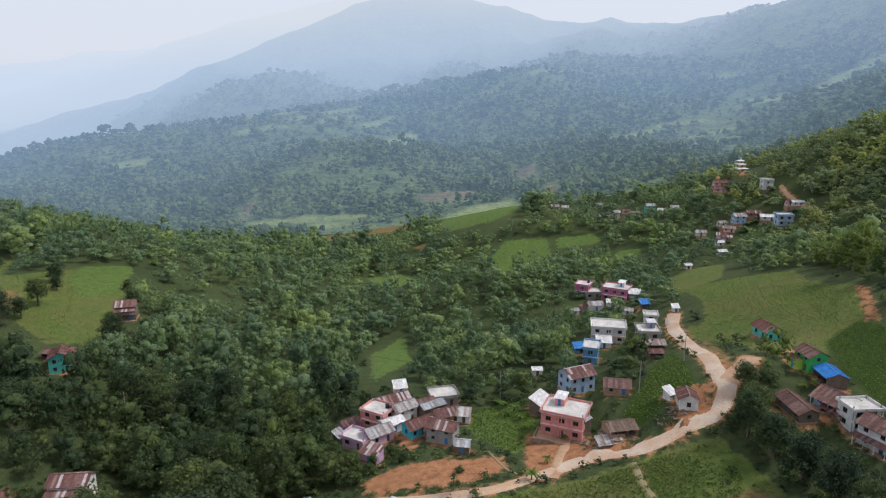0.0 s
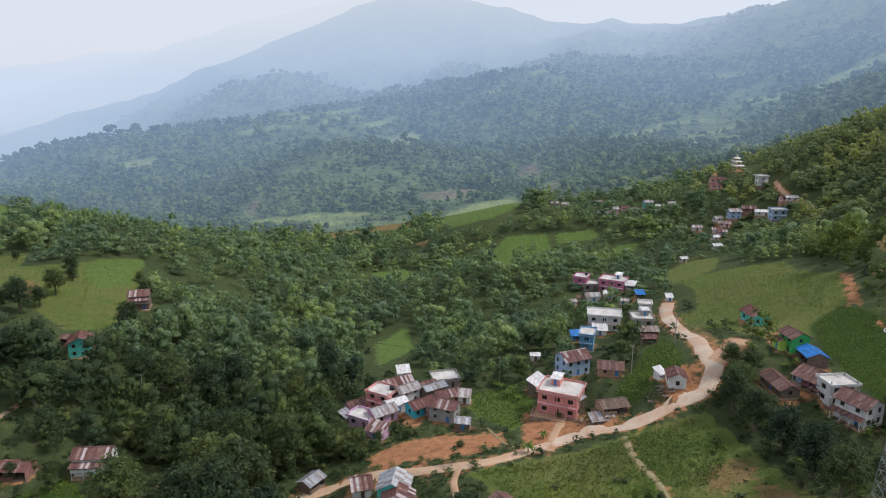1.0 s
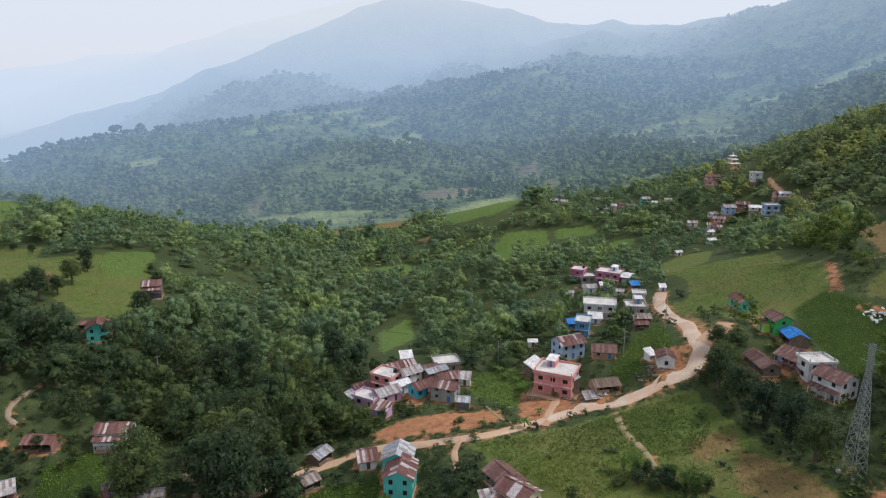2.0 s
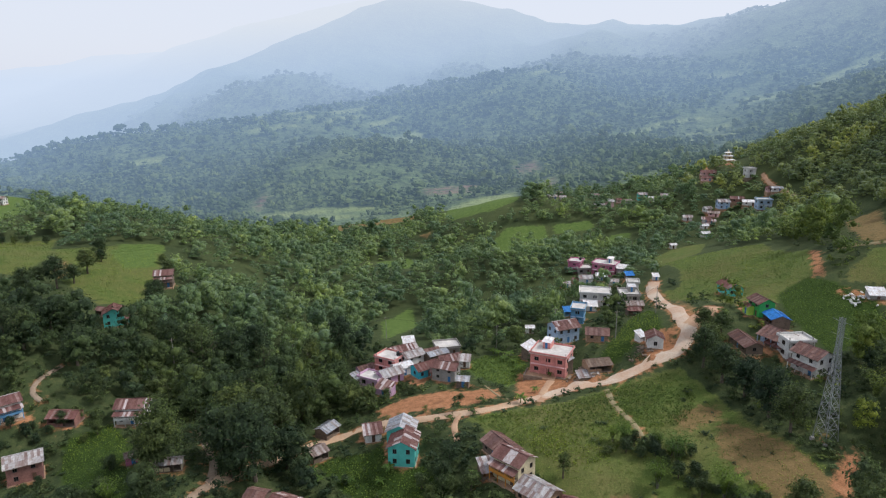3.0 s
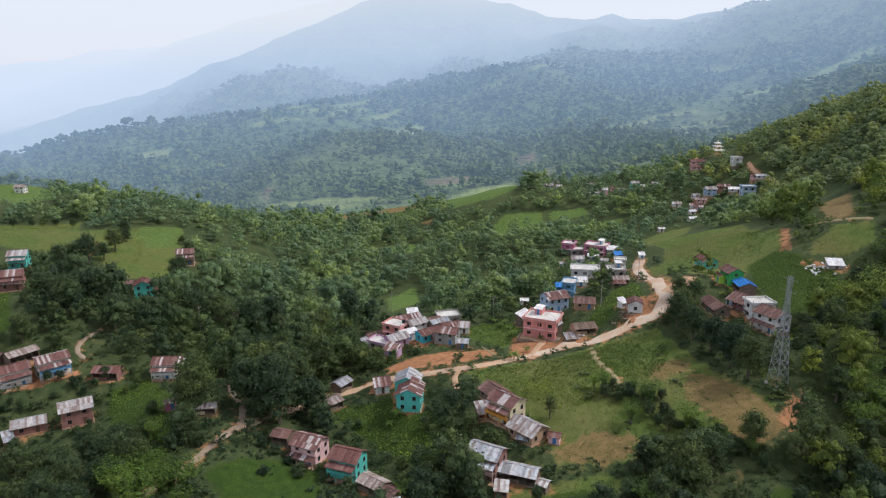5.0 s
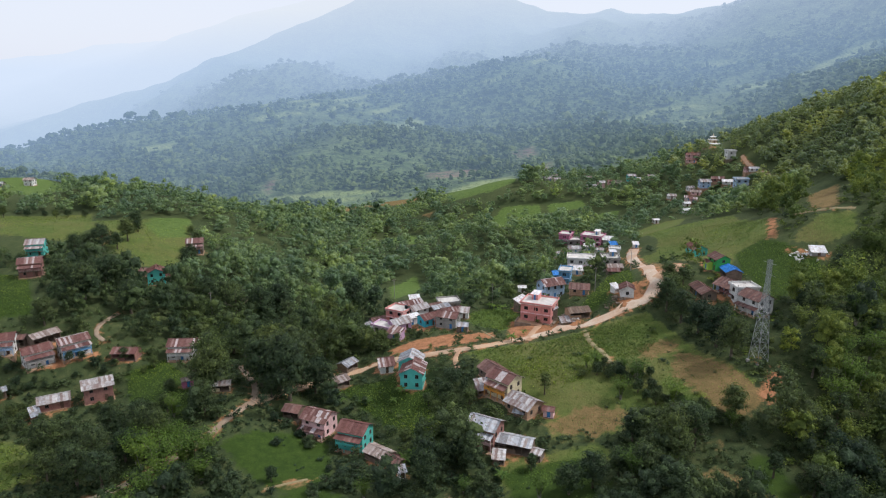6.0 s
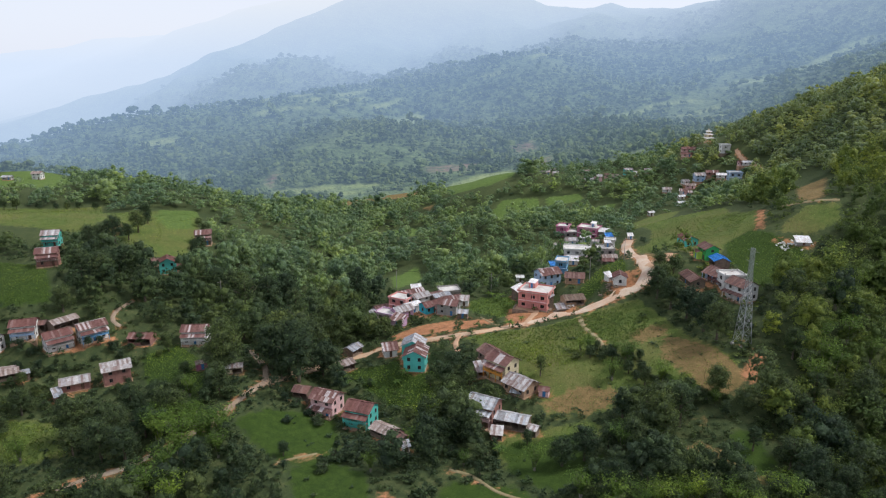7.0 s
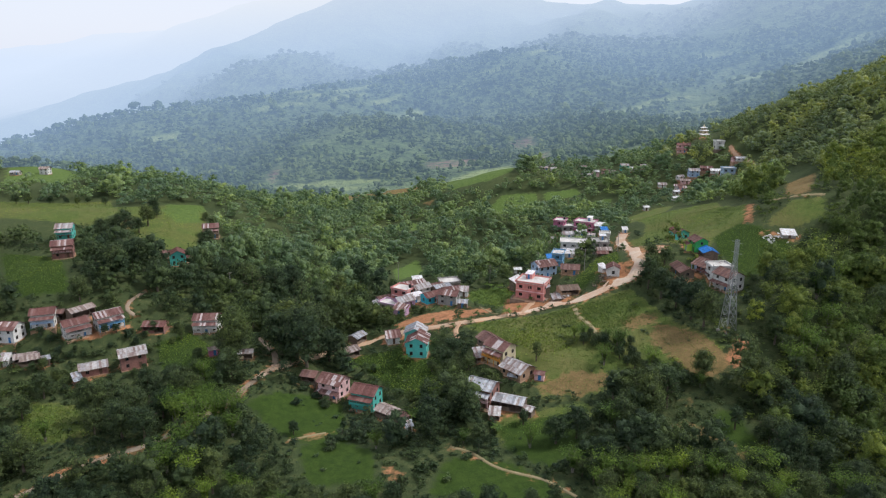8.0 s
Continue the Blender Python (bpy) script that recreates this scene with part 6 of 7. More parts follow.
    for k, x, y, size in (
        (5, -37.3, 178.7, 1.20), (5, -40.8, 180.1, 1.20), (5, -34.3, 175.2, 1.30), (2, -44.4, 181.3, 0.50), 
    ):
        plant(k, x, y, size)
    # trees in front of the middle cluster
    for k, x, y, size in ((1, -20.0, 230.0, 0.85), (2, -11.0, 238.0, 0.5), (2, -15.0, 233.5, 0.55), (0, -25.0, 236.0, 0.8), (2, -18.0, 226.0, 0.5), (2, -7.0, 232.0, 0.4)):
        plant(k, x, y, size)
    # thickets round the western farms
    for k, x, y, size in (
        (1, -130.1, 198.3, 0.53), (2, -125.4, 195.7, 0.49), (2, -123.9, 199.1, 0.53), (2, -119.5, 198.0, 0.40), 
        (1, -124.2, 190.7, 0.59), (2, -118.8, 188.1, 0.50), (1, -121.6, 184.6, 0.43), (5, -114.0, 183.7, 0.9), (5, -110.7, 184.9, 0.8),
        (5, -106.2, 184.1, 0.9), (5, -101.6, 184.4, 0.7), (2, -95.4, 189.6, 0.42), (5, -92.7, 186.1, 0.9), (2, -85.8, 181.7, 0.64), (2, -79.6, 178.2, 0.52),
        (0, -74.9, 178.4, 0.64), (2, -98.4, 212.6, 0.64), (2, -95.9, 215.2, 0.64), (1, -90.5, 215.2, 0.45),
    ):
        plant(k, x, y, size)
    # the dark lower slope
    for k, x, y, size in (
        (0, 83.0, 159.5, 1.10), (4, 88.0, 157.1, 1.10), (6, 95.4, 167.2, 1.00), (6, 103.4, 171.0, 1.00), (0, 106.6, 163.6, 1.20), (1, 110.3, 158.6, 1.20),
        (0, 92.2, 149.9, 1.20), (1, 78.9, 143.1, 1.10), (0, 95.7, 138.2, 1.20), (6, 69.7, 129.2, 1.00), (6, 58.7, 126.6, 0.90), (6, 49.6, 129.1, 0.90),
        (0, 44.6, 148.2, 1.00), (1, 39.7, 151.5, 0.90), (0, 52.9, 152.7, 1.20), (2, 34.6, 147.2, 0.70), (6, 40.5, 127.7, 0.80), (6, 34.0, 126.4, 0.80),
        (4, 72.6, 148.2, 0.80), (0, 78.8, 134.6, 1.10), (1, 86.2, 133.6, 1.10), (6, 115.6, 175.9, 0.90), (6, 121.5, 172.7, 1.00), (0, 132.6, 191.4, 1.10),
    ):
        plant(k, x, y, size)
    for k, x, y, size in (
        (4, 114.9, 185.1, 0.90), (6, 103.2, 178.2, 0.90), (1, 92.9, 184.7, 0.70), (0, 93.6, 174.6, 0.90),
    ):
        plant(k, x, y, size)
    # bushes and small trees between the two rows of western farmhouses
    for k, x, y, size in (
        (2, -131.1, 203.1, 0.50), (2, -128.2, 202.6, 0.50), (1, -111.7, 206.3, 0.45), (2, -108.9, 207.9, 0.50), (1, -105.4, 207.9, 0.50), (2, -102.1, 206.5, 0.45),
        (2, -112.7, 199.7, 0.40), (2, -115.7, 198.9, 0.38), (2, -120.9, 197.4, 0.40), (1, -123.3, 195.5, 0.50), (2, -109.3, 203.8, 0.35), (2, -90.5, 207.8, 0.40),
        (1, -88.5, 210.7, 0.50), (2, -100.2, 209.4, 0.40), (2, -114.9, 208.4, 0.35), (2, -118.7, 199.8, 0.30), (2, -105.1, 210.5, 0.40),
    ):
        plant(k, x, y, size)
    # the high dark trees of the gully under the village
    for k, x, y, size in (
        (3, -75.7, 253.6, 1.9), (0, -80.5, 261.0, 1.8), (0, -69.5, 262.5, 1.75), (0, -64.0, 273.0, 1.55), (1, -89.5, 262.0, 1.6), (3, -58.0, 259.0, 1.5),
        (0, -50.5, 250.0, 1.45), (3, -44.0, 268.0, 1.5), (0, -60.0, 240.0, 1.35), (1, -31.5, 247.0, 1.4), (0, -36.0, 282.0, 1.5),
    ):
        plant(k, x, y, size)
    p = scatter(112, 330, 4.8, rng, 0.7, 30)
    x, y = p[:, 0], p[:, 1]
    d = clear_of(x, y)
    forest = wobble(x, y, 26, 5)
    keep = (d > 2.2) & ((d > 6) | (rng.uniform(0, 1, len(p)) < 0.6)) & ((forest > -0.62) | (rng.uniform(0, 1, len(p)) < 0.35))
    keep &= (y < 240) | (rng.uniform(0, 1, len(p)) < 0.88)
    p, d = p[keep], d[keep]
    beside = np.min([np.hypot(p[:, 0] - a, p[:, 1] - b) - plot for a, b, plot in PLOTS], 0) < 4.0
    d = np.where(beside | (open_yard(p[:, 0], p[:, 1]) < 0), np.minimum(d, 3.0), d)
    # the single trees stand on the slope below and between the houses
    order = np.argsort(p[:, 1] + 0.12 * np.abs(p[:, 0]))
    single, rest = order[:225], order[225:]
    for i in single:
        small = d[i] < 4.0
        k = int(rng.choice([5, 5, 5, 5] if small else [0, 4, 6, 6, 6, 2] if p[i, 0] > 60 else [0, 1, 2, 3, 4, 6], 1)[0])
        plant(k, p[i, 0], p[i, 1], rng.uniform(0.55, 0.95))
    for k, u in enumerate(used):
        if not u:
            plant(k, -30 + 6 * k, 118, 1.0)
    shapes = [(crown("broad", 230, 0.038, 1, 0.4, (2, 6), 8, 0.56), 9.5, 8.5, 3), (crown("broad", 220, 0.04, 2, 0.4, (2, 6), 8, 0.56), 7.5, 7.5, 3), (crown("round", 200, 0.04, 3, 0.4, (2, 6), 7, 0.56), 6.0, 6.5, 2), (crown("round", 200, 0.036, 4, 0.4, (2, 6), 7, 0.56), 10.5, 6.5, 1.2), (crown("feather", 220, 0.036, 5, 0.4, (2, 5), 8, 0.5), 8.5, 8.0, 2), (crown("bush", 80, 0.09, 6, 0.4, (2, 6), 4), 2.3, 3.4, 1.5)]
    plumes = [(crown("bamboo", 210, 0.05, 9), 8.0, 8.5, 5), (crown("feather", 200, 0.036, 10), 6.0, 6.0, 3)]
    fine = [(crown("broad", 560, 0.027, 61, 0.4, (2, 6), 11, 0.62), 9.0, 8.5, 3), (crown("round", 460, 0.03, 62, 0.4, (2, 6), 9, 0.62), 6.0, 6.5, 2), (crown("feather", 520, 0.026, 63, 0.4, (2, 5), 11, 0.55), 8.5, 8.0, 2), (crown("round", 480, 0.026, 64, 0.4, (2, 6), 9, 0.6), 9.5, 6.5, 1)]
    arching = [(crown("bamboo", 640, 0.026, 65), 7.5, 8.0, 5)]
    q, dq = p[rest], d[rest]
    low = dq < 4.0
    east = ~low & (q[:, 0] + rng.normal(0, 11, len(q)) >= 92)
    close = ~low & (q[:, 1] < 232)
    far = ~low & ~east & (q[:, 1] > 275)
    floor = ~low & ~east & ~far & ~close
    joined_trees("bushes", "low green bushes between the houses and along the roads", with_ground(q[low]), shapes[5:], rng, LEAVES)
    joined_trees("woods", "dense dark green woods on the slopes", with_ground(q[close & ~east]), fine, rng, LEAVES)
    joined_trees("woods", "light green bamboo and trees on the lower eastern hill", with_ground(q[close & east]), fine + arching, rng, HILL_LEAVES)
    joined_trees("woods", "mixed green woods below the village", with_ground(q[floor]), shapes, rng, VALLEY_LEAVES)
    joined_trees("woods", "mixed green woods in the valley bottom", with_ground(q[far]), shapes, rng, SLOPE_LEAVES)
    joined_trees("woods", "light yellowish green woods on the eastern hill", with_ground(q[east & ~close]), shapes[:5] + plumes, rng, HILL_LEAVES)
    # low scrub wherever the ground is left to itself
    p = scatter(112, 285, 3.0, rng, 0.68, 15)
    d = clear_of(p[:, 0], p[:, 1])
    p = p[(d > 0.5) & (d < 9) & (rng.uniform(0, 1, len(p)) < np.where(p[:, 1] < 232, 0.85, 0.55))]
    scrub = [(crown("bush", 40, 0.11, 7, 0.4, (2, 4), 3), 1.5, 2.4, 3), (crown("round", 50, 0.085, 8, 0.4, (2, 4), 4), 2.6, 3.0, 1.4), (crown("bush", 30, 0.13, 9, 0.4, (2, 4), 3), 0.9, 1.9, 2)]
    east = p[:, 0] + rng.normal(0, 11, len(p)) >= 92
    joined_trees("scrub", "low green scrub and weeds round the houses", with_ground(p[~east]), scrub, rng, VALLEY_LEAVES)
    joined_trees("scrub", "light green scrub on the eastern hill", with_ground(p[east]), scrub, rng, HILL_LEAVES)
    # weeds and tussocks over the open slopes of the village
    p = scatter(112, 212, 2.3, rng, 0.55, 30)
    d = clear_of(p[:, 0], p[:, 1])
    p = p[(d > -30) & (off_track(p[:, 0], p[:, 1]) > 0.4) & (np.where(d < 0, 0.08, 0.8) > rng.uniform(0, 1, len(p)))]
    p = p[np.min([np.hypot(p[:, 0] - a, p[:, 1] - b) - r for a, b, r in PLOTS], 0) > 0]
    weeds = [(crown("bush", 26, 0.16, 50, 0.5), 0.9, 1.8, 3), (crown("bush", 18, 0.19, 51, 0.5), 0.5, 1.3, 3), (crown("bush", 20, 0.17, 52, 0.5), 1.1, 1.5, 1)]
    joined_trees("weeds", "tufts of weeds and tall grass on the slopes", with_ground(p), weeds, rng, LEAVES)
    # middle slopes
    p = scatter(330, 645, 6.3, rng, 0.68, 18)
    hill = scatter(330, 645, 5.6, rng, 0.68, 18)
    p = np.concatenate([p, hill[hill[:, 0] > 165 + 0.1 * (hill[:, 1] - 330)]])
    d = clear_of(p[:, 0], p[:, 1])
    f = wobble(p[:, 0], p[:, 1], 40, 8)
    for a, b, plot in PLOTS:
        if b > 340:
            d = np.where((np.abs(p[:, 0] - a - 0.3 * (p[:, 1] - b)) < plot + 1.5) & (p[:, 1] < b) & (p[:, 1] > b - 17), np.minimum(d, 1.0), d)
    ok = (d > 3.2) & ((f > -0.45) | (p[:, 0] > 150) | (rng.uniform(0, 1, len(p)) < 0.35)) & (np.hypot(p[:, 0], p[:, 1]) < FAR_OFF)
    low = open_yard(p[:, 0], p[:, 1]) < 0
    shapes = [(crown("broad", 84, 0.044, 11, 0.5, (2, 5), 6, 0.6), 8.0, 9.2, 3), (crown("round", 76, 0.046, 12, 0.5, (2, 5), 5, 0.6), 6.2, 8.0, 3), (crown("round", 80, 0.042, 13, 0.5, (2, 5), 5, 0.6), 9.6, 7.0, 1.4), (crown("feather", 84, 0.042, 14, 0.5, (2, 5), 6, 0.52), 7.6, 8.4, 2), (crown("bush", 22, 0.09, 15, 0.4, (2, 5), 3, 0.8), 2.6, 4.6, 1.2)]
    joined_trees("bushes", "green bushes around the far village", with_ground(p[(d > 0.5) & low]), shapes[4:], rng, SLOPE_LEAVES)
    p = p[ok & ~low]
    east = p[:, 0] + rng.normal(0, 10, len(p)) > 158 + 0.12 * (p[:, 1] - 330)
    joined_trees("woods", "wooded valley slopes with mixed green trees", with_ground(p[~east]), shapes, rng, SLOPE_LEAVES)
    joined_trees("woods", "yellowish green bamboo woods on the hill", with_ground(p[east]), [(v, 0.8 * high, 0.8 * wide, share) for v, high, wide, share in shapes[:4]], rng, BAMBOO_HILL)
    # across the gorge
    shapes = [(crown("broad", 5, 0.1, 21, 0.8, (2, 5), 3, 1.0), 7.5, 8.5, 3), (crown("round", 5, 0.11, 22, 0.8, (2, 5), 3, 1.0), 6.0, 7.5, 3), (crown("round", 6, 0.09, 23, 0.8, (2, 5), 3, 1.0), 10.5, 6.0, 1.6), (crown("bush", 5, 0.14, 24, 0.8, (2, 5), 3, 1.0), 3.5, 6.0, 2)]
    p = scatter(450, 960, 8.8, rng, 0.72, 30)
    r = np.hypot(p[:, 0], p[:, 1])
    d = clear_of(p[:, 0], p[:, 1])
    p = p[(r >= FAR_OFF) & (r < 960) & (d > 2) & ((wobble(p[:, 0], p[:, 1], 60, 3) > -0.42) | (rng.uniform(0, 1, len(p)) < 0.3))]
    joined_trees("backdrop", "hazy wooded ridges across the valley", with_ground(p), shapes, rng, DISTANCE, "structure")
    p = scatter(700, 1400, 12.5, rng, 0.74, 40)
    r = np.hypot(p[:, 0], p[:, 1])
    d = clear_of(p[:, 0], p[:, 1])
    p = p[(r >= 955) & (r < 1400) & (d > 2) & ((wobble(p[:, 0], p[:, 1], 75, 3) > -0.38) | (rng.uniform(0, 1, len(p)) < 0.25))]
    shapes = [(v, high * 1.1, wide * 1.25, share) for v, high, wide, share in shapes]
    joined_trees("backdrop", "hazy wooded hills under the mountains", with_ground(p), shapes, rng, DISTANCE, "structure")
    # mountains
    p = scatter(1000, 1850, 18.0, rng, 0.73, 40)
    r = np.hypot(p[:, 0], p[:, 1])
    p = p[(r > 1395) & (r < 1850) & ((wobble(p[:, 0], p[:, 1], 130, 6) > -0.35) | (rng.uniform(0, 1, len(p)) < 0.2))]
    shapes = [(crown("round", 4, 0.2, 31, 1.5, (2, 5), 3, 0.9), 9.0, 11.0, 3), (crown("broad", 5, 0.2, 32, 1.5, (2, 5), 3, 0.9), 10.0, 11.5, 2), (crown("bush", 4, 0.24, 33, 1.5, (2, 5), 3, 0.9), 6.0, 10.0, 2)]
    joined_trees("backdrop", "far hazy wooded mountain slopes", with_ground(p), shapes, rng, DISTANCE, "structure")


build_ground()
for kind, width, line in TRACKS:
    build_track(kind, width, line)
build_woods()

# ------------------------------------------------------------------ crops, tower, shrine, poles
def build_crops():
    """Rows of crop plants on the tilled fields, and tufts on the meadows."""
    rng = np.random.default_rng(23)
    for kind, row, gap, size, count, text in (("maize", 0.95, 0.5, 0.2, 4, "rows of leafy green maize plants"), ("millet", 0.75, 0.45, 0.17, 5, "low olive green millet in thin rows"), ("greens", 0.7, 0.6, 0.15, 3, "low green vegetable crop in rows"), ("meadow", 0.95, 0.95, 0.12, 3, "tufts of grass on the meadows")):
        pts = []
        for k, corners in FIELDS:
            if k != kind or corners[:, 1].mean() > 360:
                continue
            lo, hi = corners.min(0), corners.max(0)
            ang = 0.5
            c, s = math.cos(ang), math.sin(ang)
            r = np.hypot(*(hi - lo)) / 2
            u, w = np.meshgrid(np.arange(-r, r, gap), np.arange(-r, r, row))
            mid = (lo + hi) / 2
            x, y = (u * c - w * s).ravel() + mid[0], (u * s + w * c).ravel() + mid[1]
            jig = 0.12 if kind != "meadow" else 0.7
            x, y = x + rng.normal(0, jig, x.shape), y + rng.normal(0, jig, x.shape)
            thin = 0.72 + 0.7 * wobble(x, y, 6, 3) if kind == "millet" else 0.88
            keep = (inside(corners, x, y) > 0.3) & (rng.uniform(0, 1, len(x)) < thin) & (off_track(x, y) > 0.4)
            for px, py, pr in PLOTS:
                keep &= np.hypot(x - px, y - py) > pr
            pts.append(np.stack([x[keep], y[keep]], 1))
        p = with_ground(np.concatenate(pts))
        n = len(p)
        c = np.repeat(p, count, 0)
        c[:, 2] += rng.uniform(0.1, {"maize": 0.5, "millet": 0.45}.get(kind, 0.35), len(c))
        c[:, :2] += rng.normal(0, 0.16, (len(c), 2))
        nrm = rng.normal(0, 0.7, (len(c), 3)) + np.array([0, 0, 0.9])
        nrm /= np.linalg.norm(nrm, axis=1)[:, None]
        v = cards(c, nrm, size * rng.uniform(0.7, 1.4, len(c)), rng)
        me = mesh_of("crop", v, np.arange(len(v)).reshape(-1, 4), CROP, tint=np.repeat(np.repeat(rng.uniform(0, 1, n), count), 4))
        tagged(new({"maize": "maize", "millet": "millet", "greens": "vegetables", "meadow": "grass"}[kind], me), text, "crop" if kind != "meadow" else "grass", kind="stuff")


def banana(x, y, s, first=[]):
    """A banana plant: a thick stem with broad arching leaves."""
    m = pose(x, y, gz(x, y), 0, 0, (x * 37 + y * 11) % 360)
    if first:
        ob = copy_thing(first[0], m)
        ob.scale = (s, s, s)
        return
    top = tagged(new("banana_plant"), "banana plant with broad bright green arching leaves", "plant", "banana plants")
    bm = bmesh.new()
    limb(bm, [(0, 0, -0.4), (0.03, 0, 1.0), (0, 0.02, 2.0)], 0.16, 0.09, 7)
    part("stem", bm, BAMBOO, top)
    rng = random.Random(3)
    for k in range(9):
        a, droop = k * 0.72 + rng.random() * 0.4, rng.uniform(0.3, 1.1)
        bm = bmesh.new()
        rows = []
        for t in range(7):
            u = t / 6
            r = 2.1 * u
            z = 1.9 + 1.3 * u - droop * 2.0 * u * u
            w = 0.36 * math.sin(math.pi * min(1, 0.12 + u * 0.85))
            ca, sa = math.cos(a), math.sin(a)
            rows.append([bm.verts.new((r * ca - e * w * sa, r * sa + e * w * ca, z - abs(e) * 0.12)) for e in (-1, 0, 1)])
        for p, q in zip(rows, rows[1:]):
            for e in range(2):
                bm.faces.new((p[e], p[e + 1], q[e + 1], q[e]))
        part("leaf", bm, BAMBOO, top)
    top.matrix_basis = m
    top.scale = (s, s, s)
    first.append(top)


def strut(name, a, b, r, mat, parent):
    bm = bmesh.new()
    limb(bm, [a, b], r, r, 4)
    return part(name, bm, mat, parent)


def lattice_tower(x, y, high=27.6, base=3.4, tip=0.8):
    top = tagged(new("lattice_tower"), "tall grey steel lattice tower on the slope", "tower")
    top.matrix_basis = pose(x, y, gz(x, y), 0, 0, 18)

    def corner(k, z):
        w = max(tip, base + (tip - base) * min(1, z / (high * 0.78))) / 2
        return (w * (1 if k in (0, 3) else -1), w * (1 if k < 2 else -1), z)

    for k in range(4):
        bm = bmesh.new()
        limb(bm, [corner(k, -1.2), corner(k, high * 0.4), corner(k, high * 0.78), corner(k, high)], 0.085, 0.05, 5)
        part("leg", bm, STEEL, top)
        block("footing", PAINT["concrete"], top, (corner(k, 0)[0] - 0.35, corner(k, 0)[0] + 0.35, corner(k, 0)[1] - 0.35, corner(k, 0)[1] + 0.35, -1.4, 0.15))
    zs = [0.3]
    while zs[-1] < high - 1.2:
        zs.append(zs[-1] + max(1.1, 2.9 * (1 - zs[-1] / (high * 1.15))))
    for z0, z1 in zip(zs, zs[1:]):
        for k in range(4):
            j = (k + 1) % 4
            strut("brace", corner(k, z0), corner(j, z1), 0.04, STEEL, top)
            strut("brace", corner(j, z0), corner(k, z1), 0.04, STEEL, top)
            strut("girt", corner(k, z1), corner(j, z1), 0.035, STEEL, top)
    for s in (-1, 1):
        for z in (high - 1.0, high - 4.0):
            strut("cross_arm", (0, 0, z), (0, s * 2.2, z + 0.1), 0.05, STEEL, top)


def shrine(x, y):
    top = tagged(new("hill_shrine"), "small cream and white tiered shrine on a bare terrace", "shrine")
    top.matrix_basis = pose(x, y, gz(x, y), 0, 0, 12)
    PLOTS.append((x, y, 9))
    block("terrace", STONE, top, (-6.5, 6.5, -6.0, 6.0, -3.0, 0.3), "stone terrace")
    z, w = 0.3, 3.6
    for k in range(3):
        h = 2.8 - k * 0.6
        bm = bmesh.new()
        cs = [(-w, -w), (w, -w), (w, w), (-w, w)]
        hole = (w - 0.5, w + 0.5, z + 0.1, z + h * 0.7)
        for i in range(4):
            wall_side(bm, cs[i], cs[(i + 1) % 4], z, z + h, [hole])
        part("tier", bm, PAINT["cream"], top)
        for i in range(4):
            opening(top, cs[i], cs[(i + 1) % 4], hole, "door")
        bm = bmesh.new()
        bmesh.ops.create_cone(bm, cap_ends=True, segments=4, radius1=(w + 0.9) * 1.41, radius2=w * 0.95, depth=0.7)
        bmesh.ops.rotate(bm, verts=bm.verts, matrix=Matrix.Rotation(radians(45), 3, "Z"))
        bmesh.ops.translate(bm, verts=bm.verts, vec=(0, 0, z + h + 0.35))
        part("tier_roof", bm, PAINT["white"], top, "white sloping tier roof")
        z, w = z + h + 0.7, w * 0.62
    bm = bmesh.new()
    bmesh.ops.create_cone(bm, cap_ends=True, segments=12, radius1=0.7, radius2=0.05, depth=2.0)
    bmesh.ops.translate(bm, verts=bm.verts, vec=(0, 0, z + 1.0))
    part("finial", bm, PAINT["cream"], top)


POLES = []


def utility_pole(x, y, high=9.0):
    top = tagged(new("utility_pole"), "slim grey utility pole with a cross arm", "pole", "utility poles")
    top.matrix_basis = pose(x, y, gz(x, y), 0, 0, 20)
    bm = bmesh.new()
    limb(bm, [(0, 0, -1), (0, 0, high)], 0.13, 0.08, 7)
    part("pole", bm, PAINT["concrete"], top)
    block("cross_arm", TIMBER, top, (-0.8, 0.8, -0.05, 0.05, high - 0.7, high - 0.58))
    for s in (-0.7, 0.0, 0.7):
        bm = bmesh.new()
        limb(bm, [(s, 0, high - 0.58), (s, 0, high - 0.38)], 0.05, 0.03, 6)
        part("insulator", bm, PAINT["white"], top)
    POLES.append(Vector((x, y, gz(x, y) + high - 0.4)))


def cable(a, b, sag):
    bm = bmesh.new()
    pts = [a.lerp(b, t / 16) - Vector((0, 0, sag * 4 * (t / 16) * (1 - t / 16))) for t in range(17)]
    limb(bm, pts, 0.02, 0.02, 4)
    tagged(new("power_cable", to_mesh(bm, "power_cable", GLASS)), "thin dark sagging power cable between poles", "cable", "power cables")


def courtyard(x, y, yaw, L, W):
    top = tagged(new("courtyard"), "swept earth courtyard with a low stone wall", "courtyard")
    top.matrix_basis = pose(x, y, gz(x, y) + 0.25, 0, 0, yaw)
    block("slab", DIRT, top, (-L / 2, L / 2, -W / 2, W / 2, -1.6, 0.0))
    block("low_wall", STONE, top, (-L / 2 - 0.3, -L / 2, -W / 2, W / 2, -1.6, 0.6))
    block("low_wall", STONE, top, (-L / 2 - 0.3, L * 0.1, -W / 2 - 0.3, -W / 2, -1.6, 0.5))


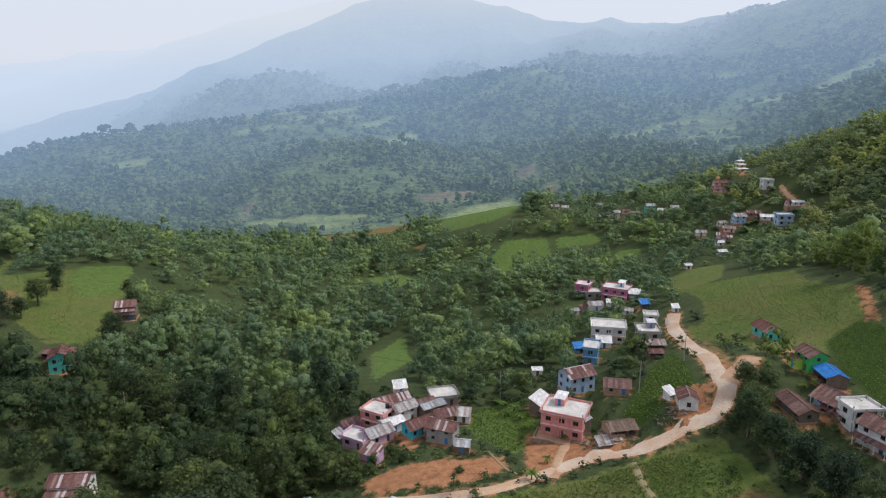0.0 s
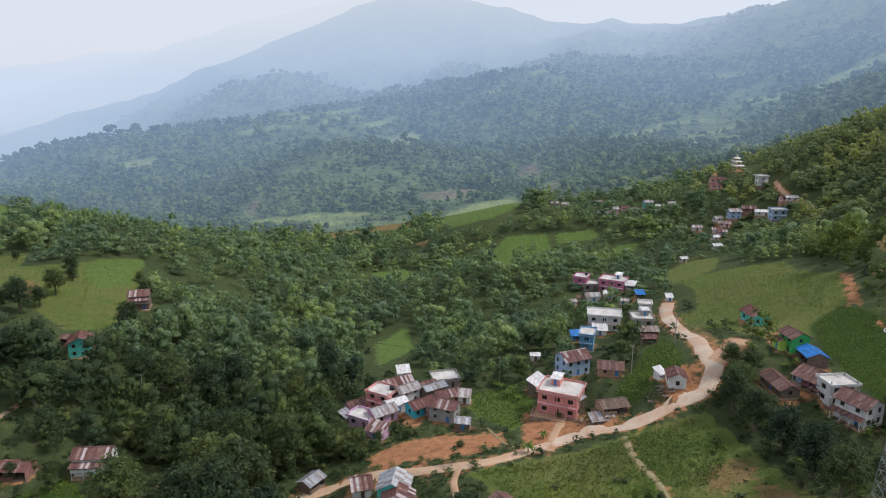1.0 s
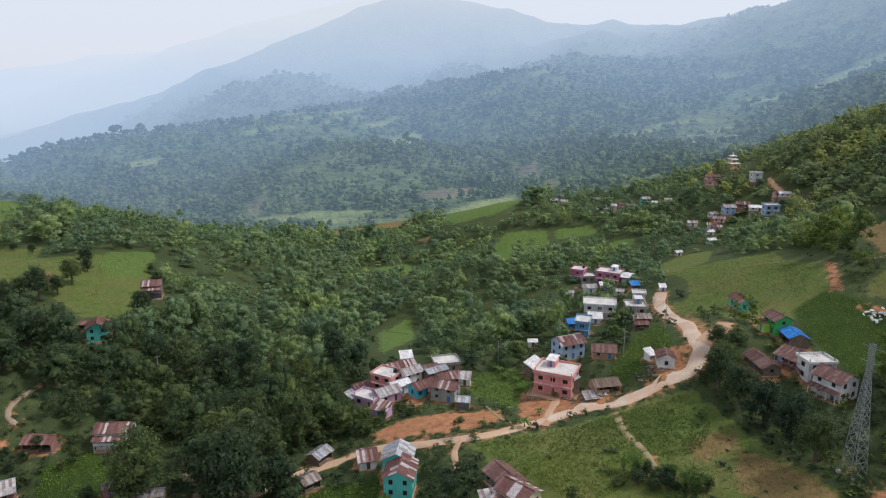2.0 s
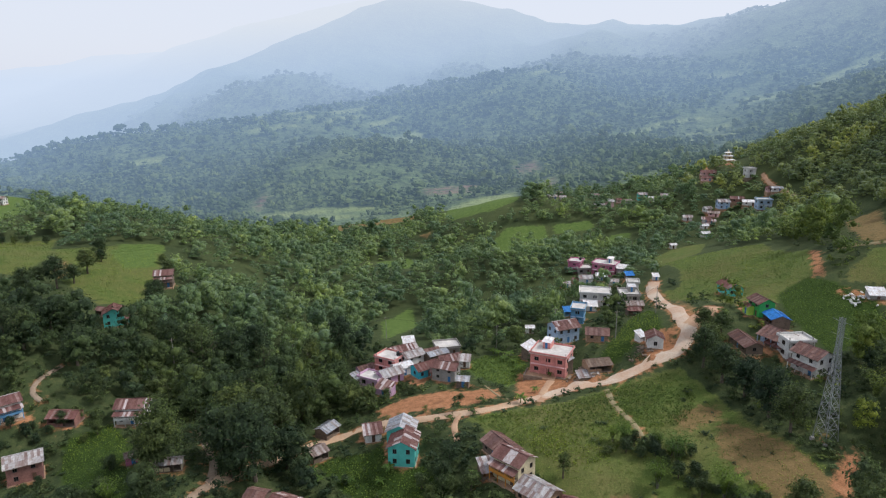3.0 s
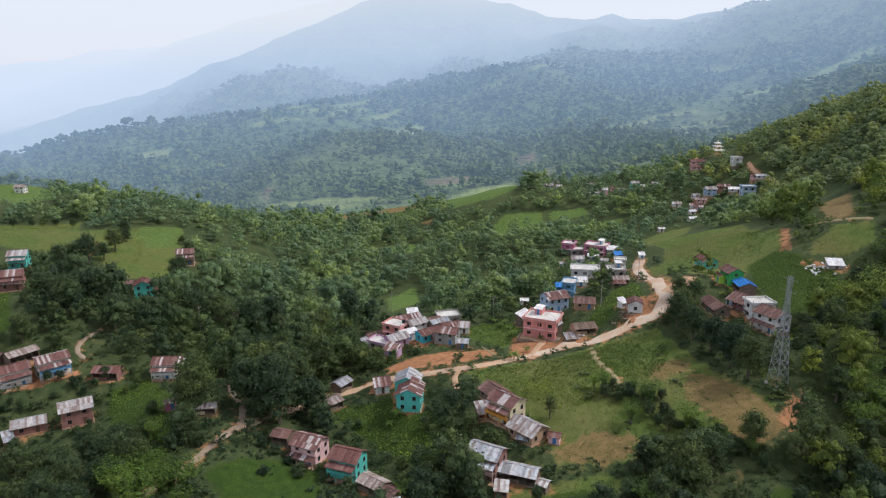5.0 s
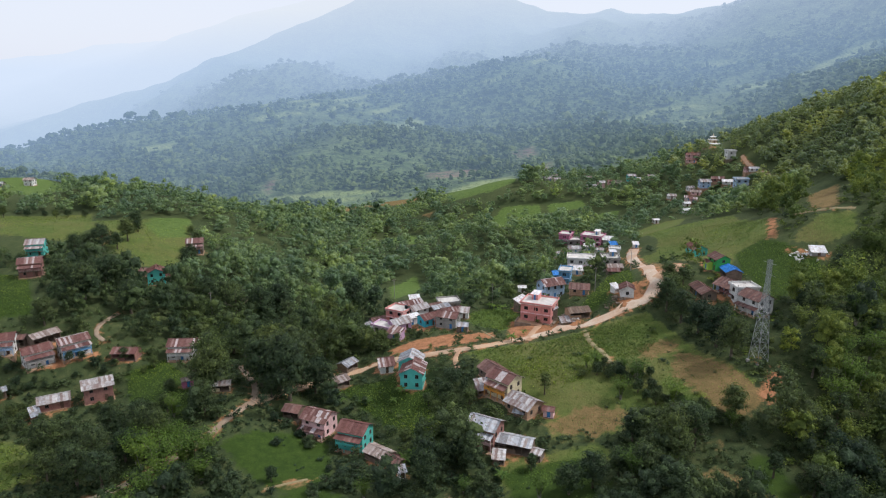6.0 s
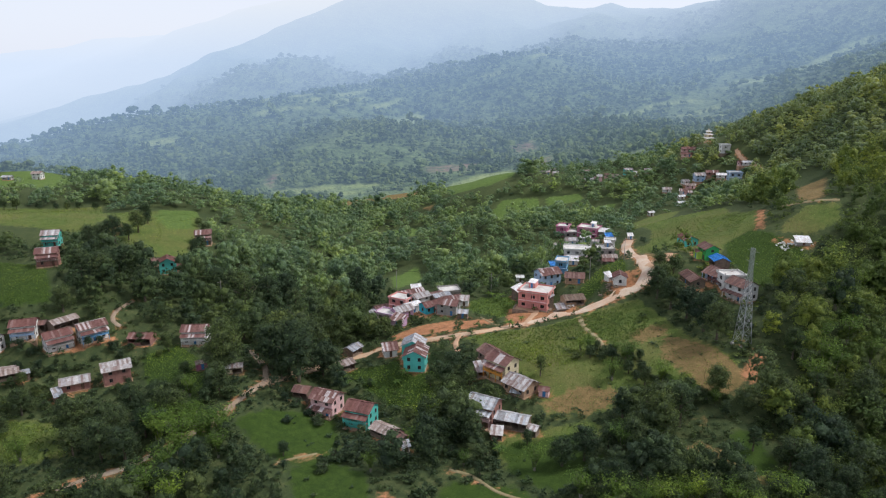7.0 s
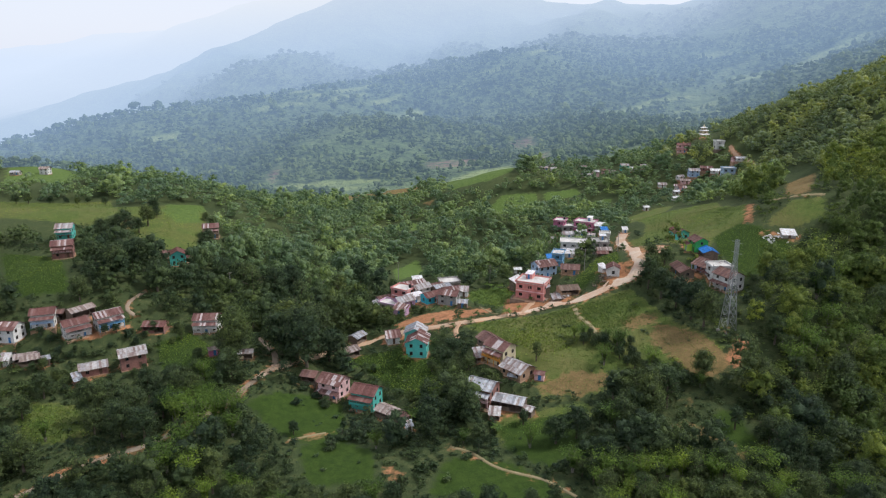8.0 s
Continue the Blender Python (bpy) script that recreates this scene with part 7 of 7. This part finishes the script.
def rubble(x, y, wide, count, seed, mat, text):
    """A heap of broken stones or sheets, each one separate but too small to tell apart."""
    rng = random.Random(seed)
    bm = bmesh.new()
    for k in range(count):
        px, py = x + rng.gauss(0, wide / 2.5), y + rng.gauss(0, wide / 4)
        a, b, c = rng.uniform(0.2, 0.9), rng.uniform(0.12, 0.4), rng.uniform(0.05, 0.22)
        ends = [bm.verts.new((sx * a * rng.uniform(0.7, 1.1), sy * b * rng.uniform(0.7, 1.1), sz * c)) for sz in (-1, 1) for sx, sy in ((-1, -1), (1, -1), (1, 1), (-1, 1))]
        m = pose(px, py, gz(px, py) + c * 0.6, rng.uniform(-25, 25), rng.uniform(-25, 25), rng.uniform(0, 360))
        for v in ends:
            v.co = m @ v.co
        for q in ((3, 2, 1, 0), (4, 5, 6, 7), (0, 1, 5, 4), (1, 2, 6, 5), (2, 3, 7, 6), (3, 0, 4, 7)):
            bm.faces.new([ends[i] for i in q])
    tagged(new("rubble", to_mesh(bm, "rubble", mat)), text, "rubble", kind="stuff")


shrine(213.9, 552.0)
lattice_tower(83.0, 181.5)
banana(22.2, 216.0, 1.00)
banana(21.2, 255.0, 0.90)
banana(23.2, 258.0, 1.00)
banana(24.1, 251.5, 0.80)
banana(19.9, 261.0, 0.90)
banana(18.6, 264.0, 0.80)
banana(24.6, 246.0, 0.80)
banana(33.2, 236.0, 0.60)
banana(27.3, 225.0, 0.70)
banana(-30.7, 198.0, 1.00)
banana(-28.6, 195.5, 0.80)
banana(-11.4, 194.0, 0.90)
banana(8.6, 185.5, 0.90)
banana(-21.0, 195.0, 0.80)
banana(-8.5, 163.0, 1.10)
banana(-7.2, 165.5, 1.00)
banana(13.9, 153.0, 1.00)
banana(-13.3, 192.5, 0.80)
utility_pole(-83.0, 248.5, 13.6)
utility_pole(-51.6, 274.0)
utility_pole(-20.7, 299.5)
utility_pole(20.0, 268.0)
utility_pole(42.0, 280.5)
utility_pole(54.8, 246.5)
utility_pole(69.6, 255.5)
courtyard(30.7, 237.0, -20, 9.0, 5.0)
rubble(43.2, 230.0, 6, 60, 1, STONE, "heap of broken stones and planks beside the road")
rubble(123.3, 237.0, 7, 40, 2, PAINT["white"], "pale rubble and plastic sheets at an earth cut")
rubble(58.3, 230.0, 4, 30, 3, STONE, "loose stones beside the road cottage")
build_crops()
for a, b in zip(POLES, POLES[1:]):
    for s in (-0.7, 0.7):
        cable(a + Vector((s, 0.2 * s, 0)), b + Vector((s, 0.2 * s, 0)), 0.012 * (b - a).length)
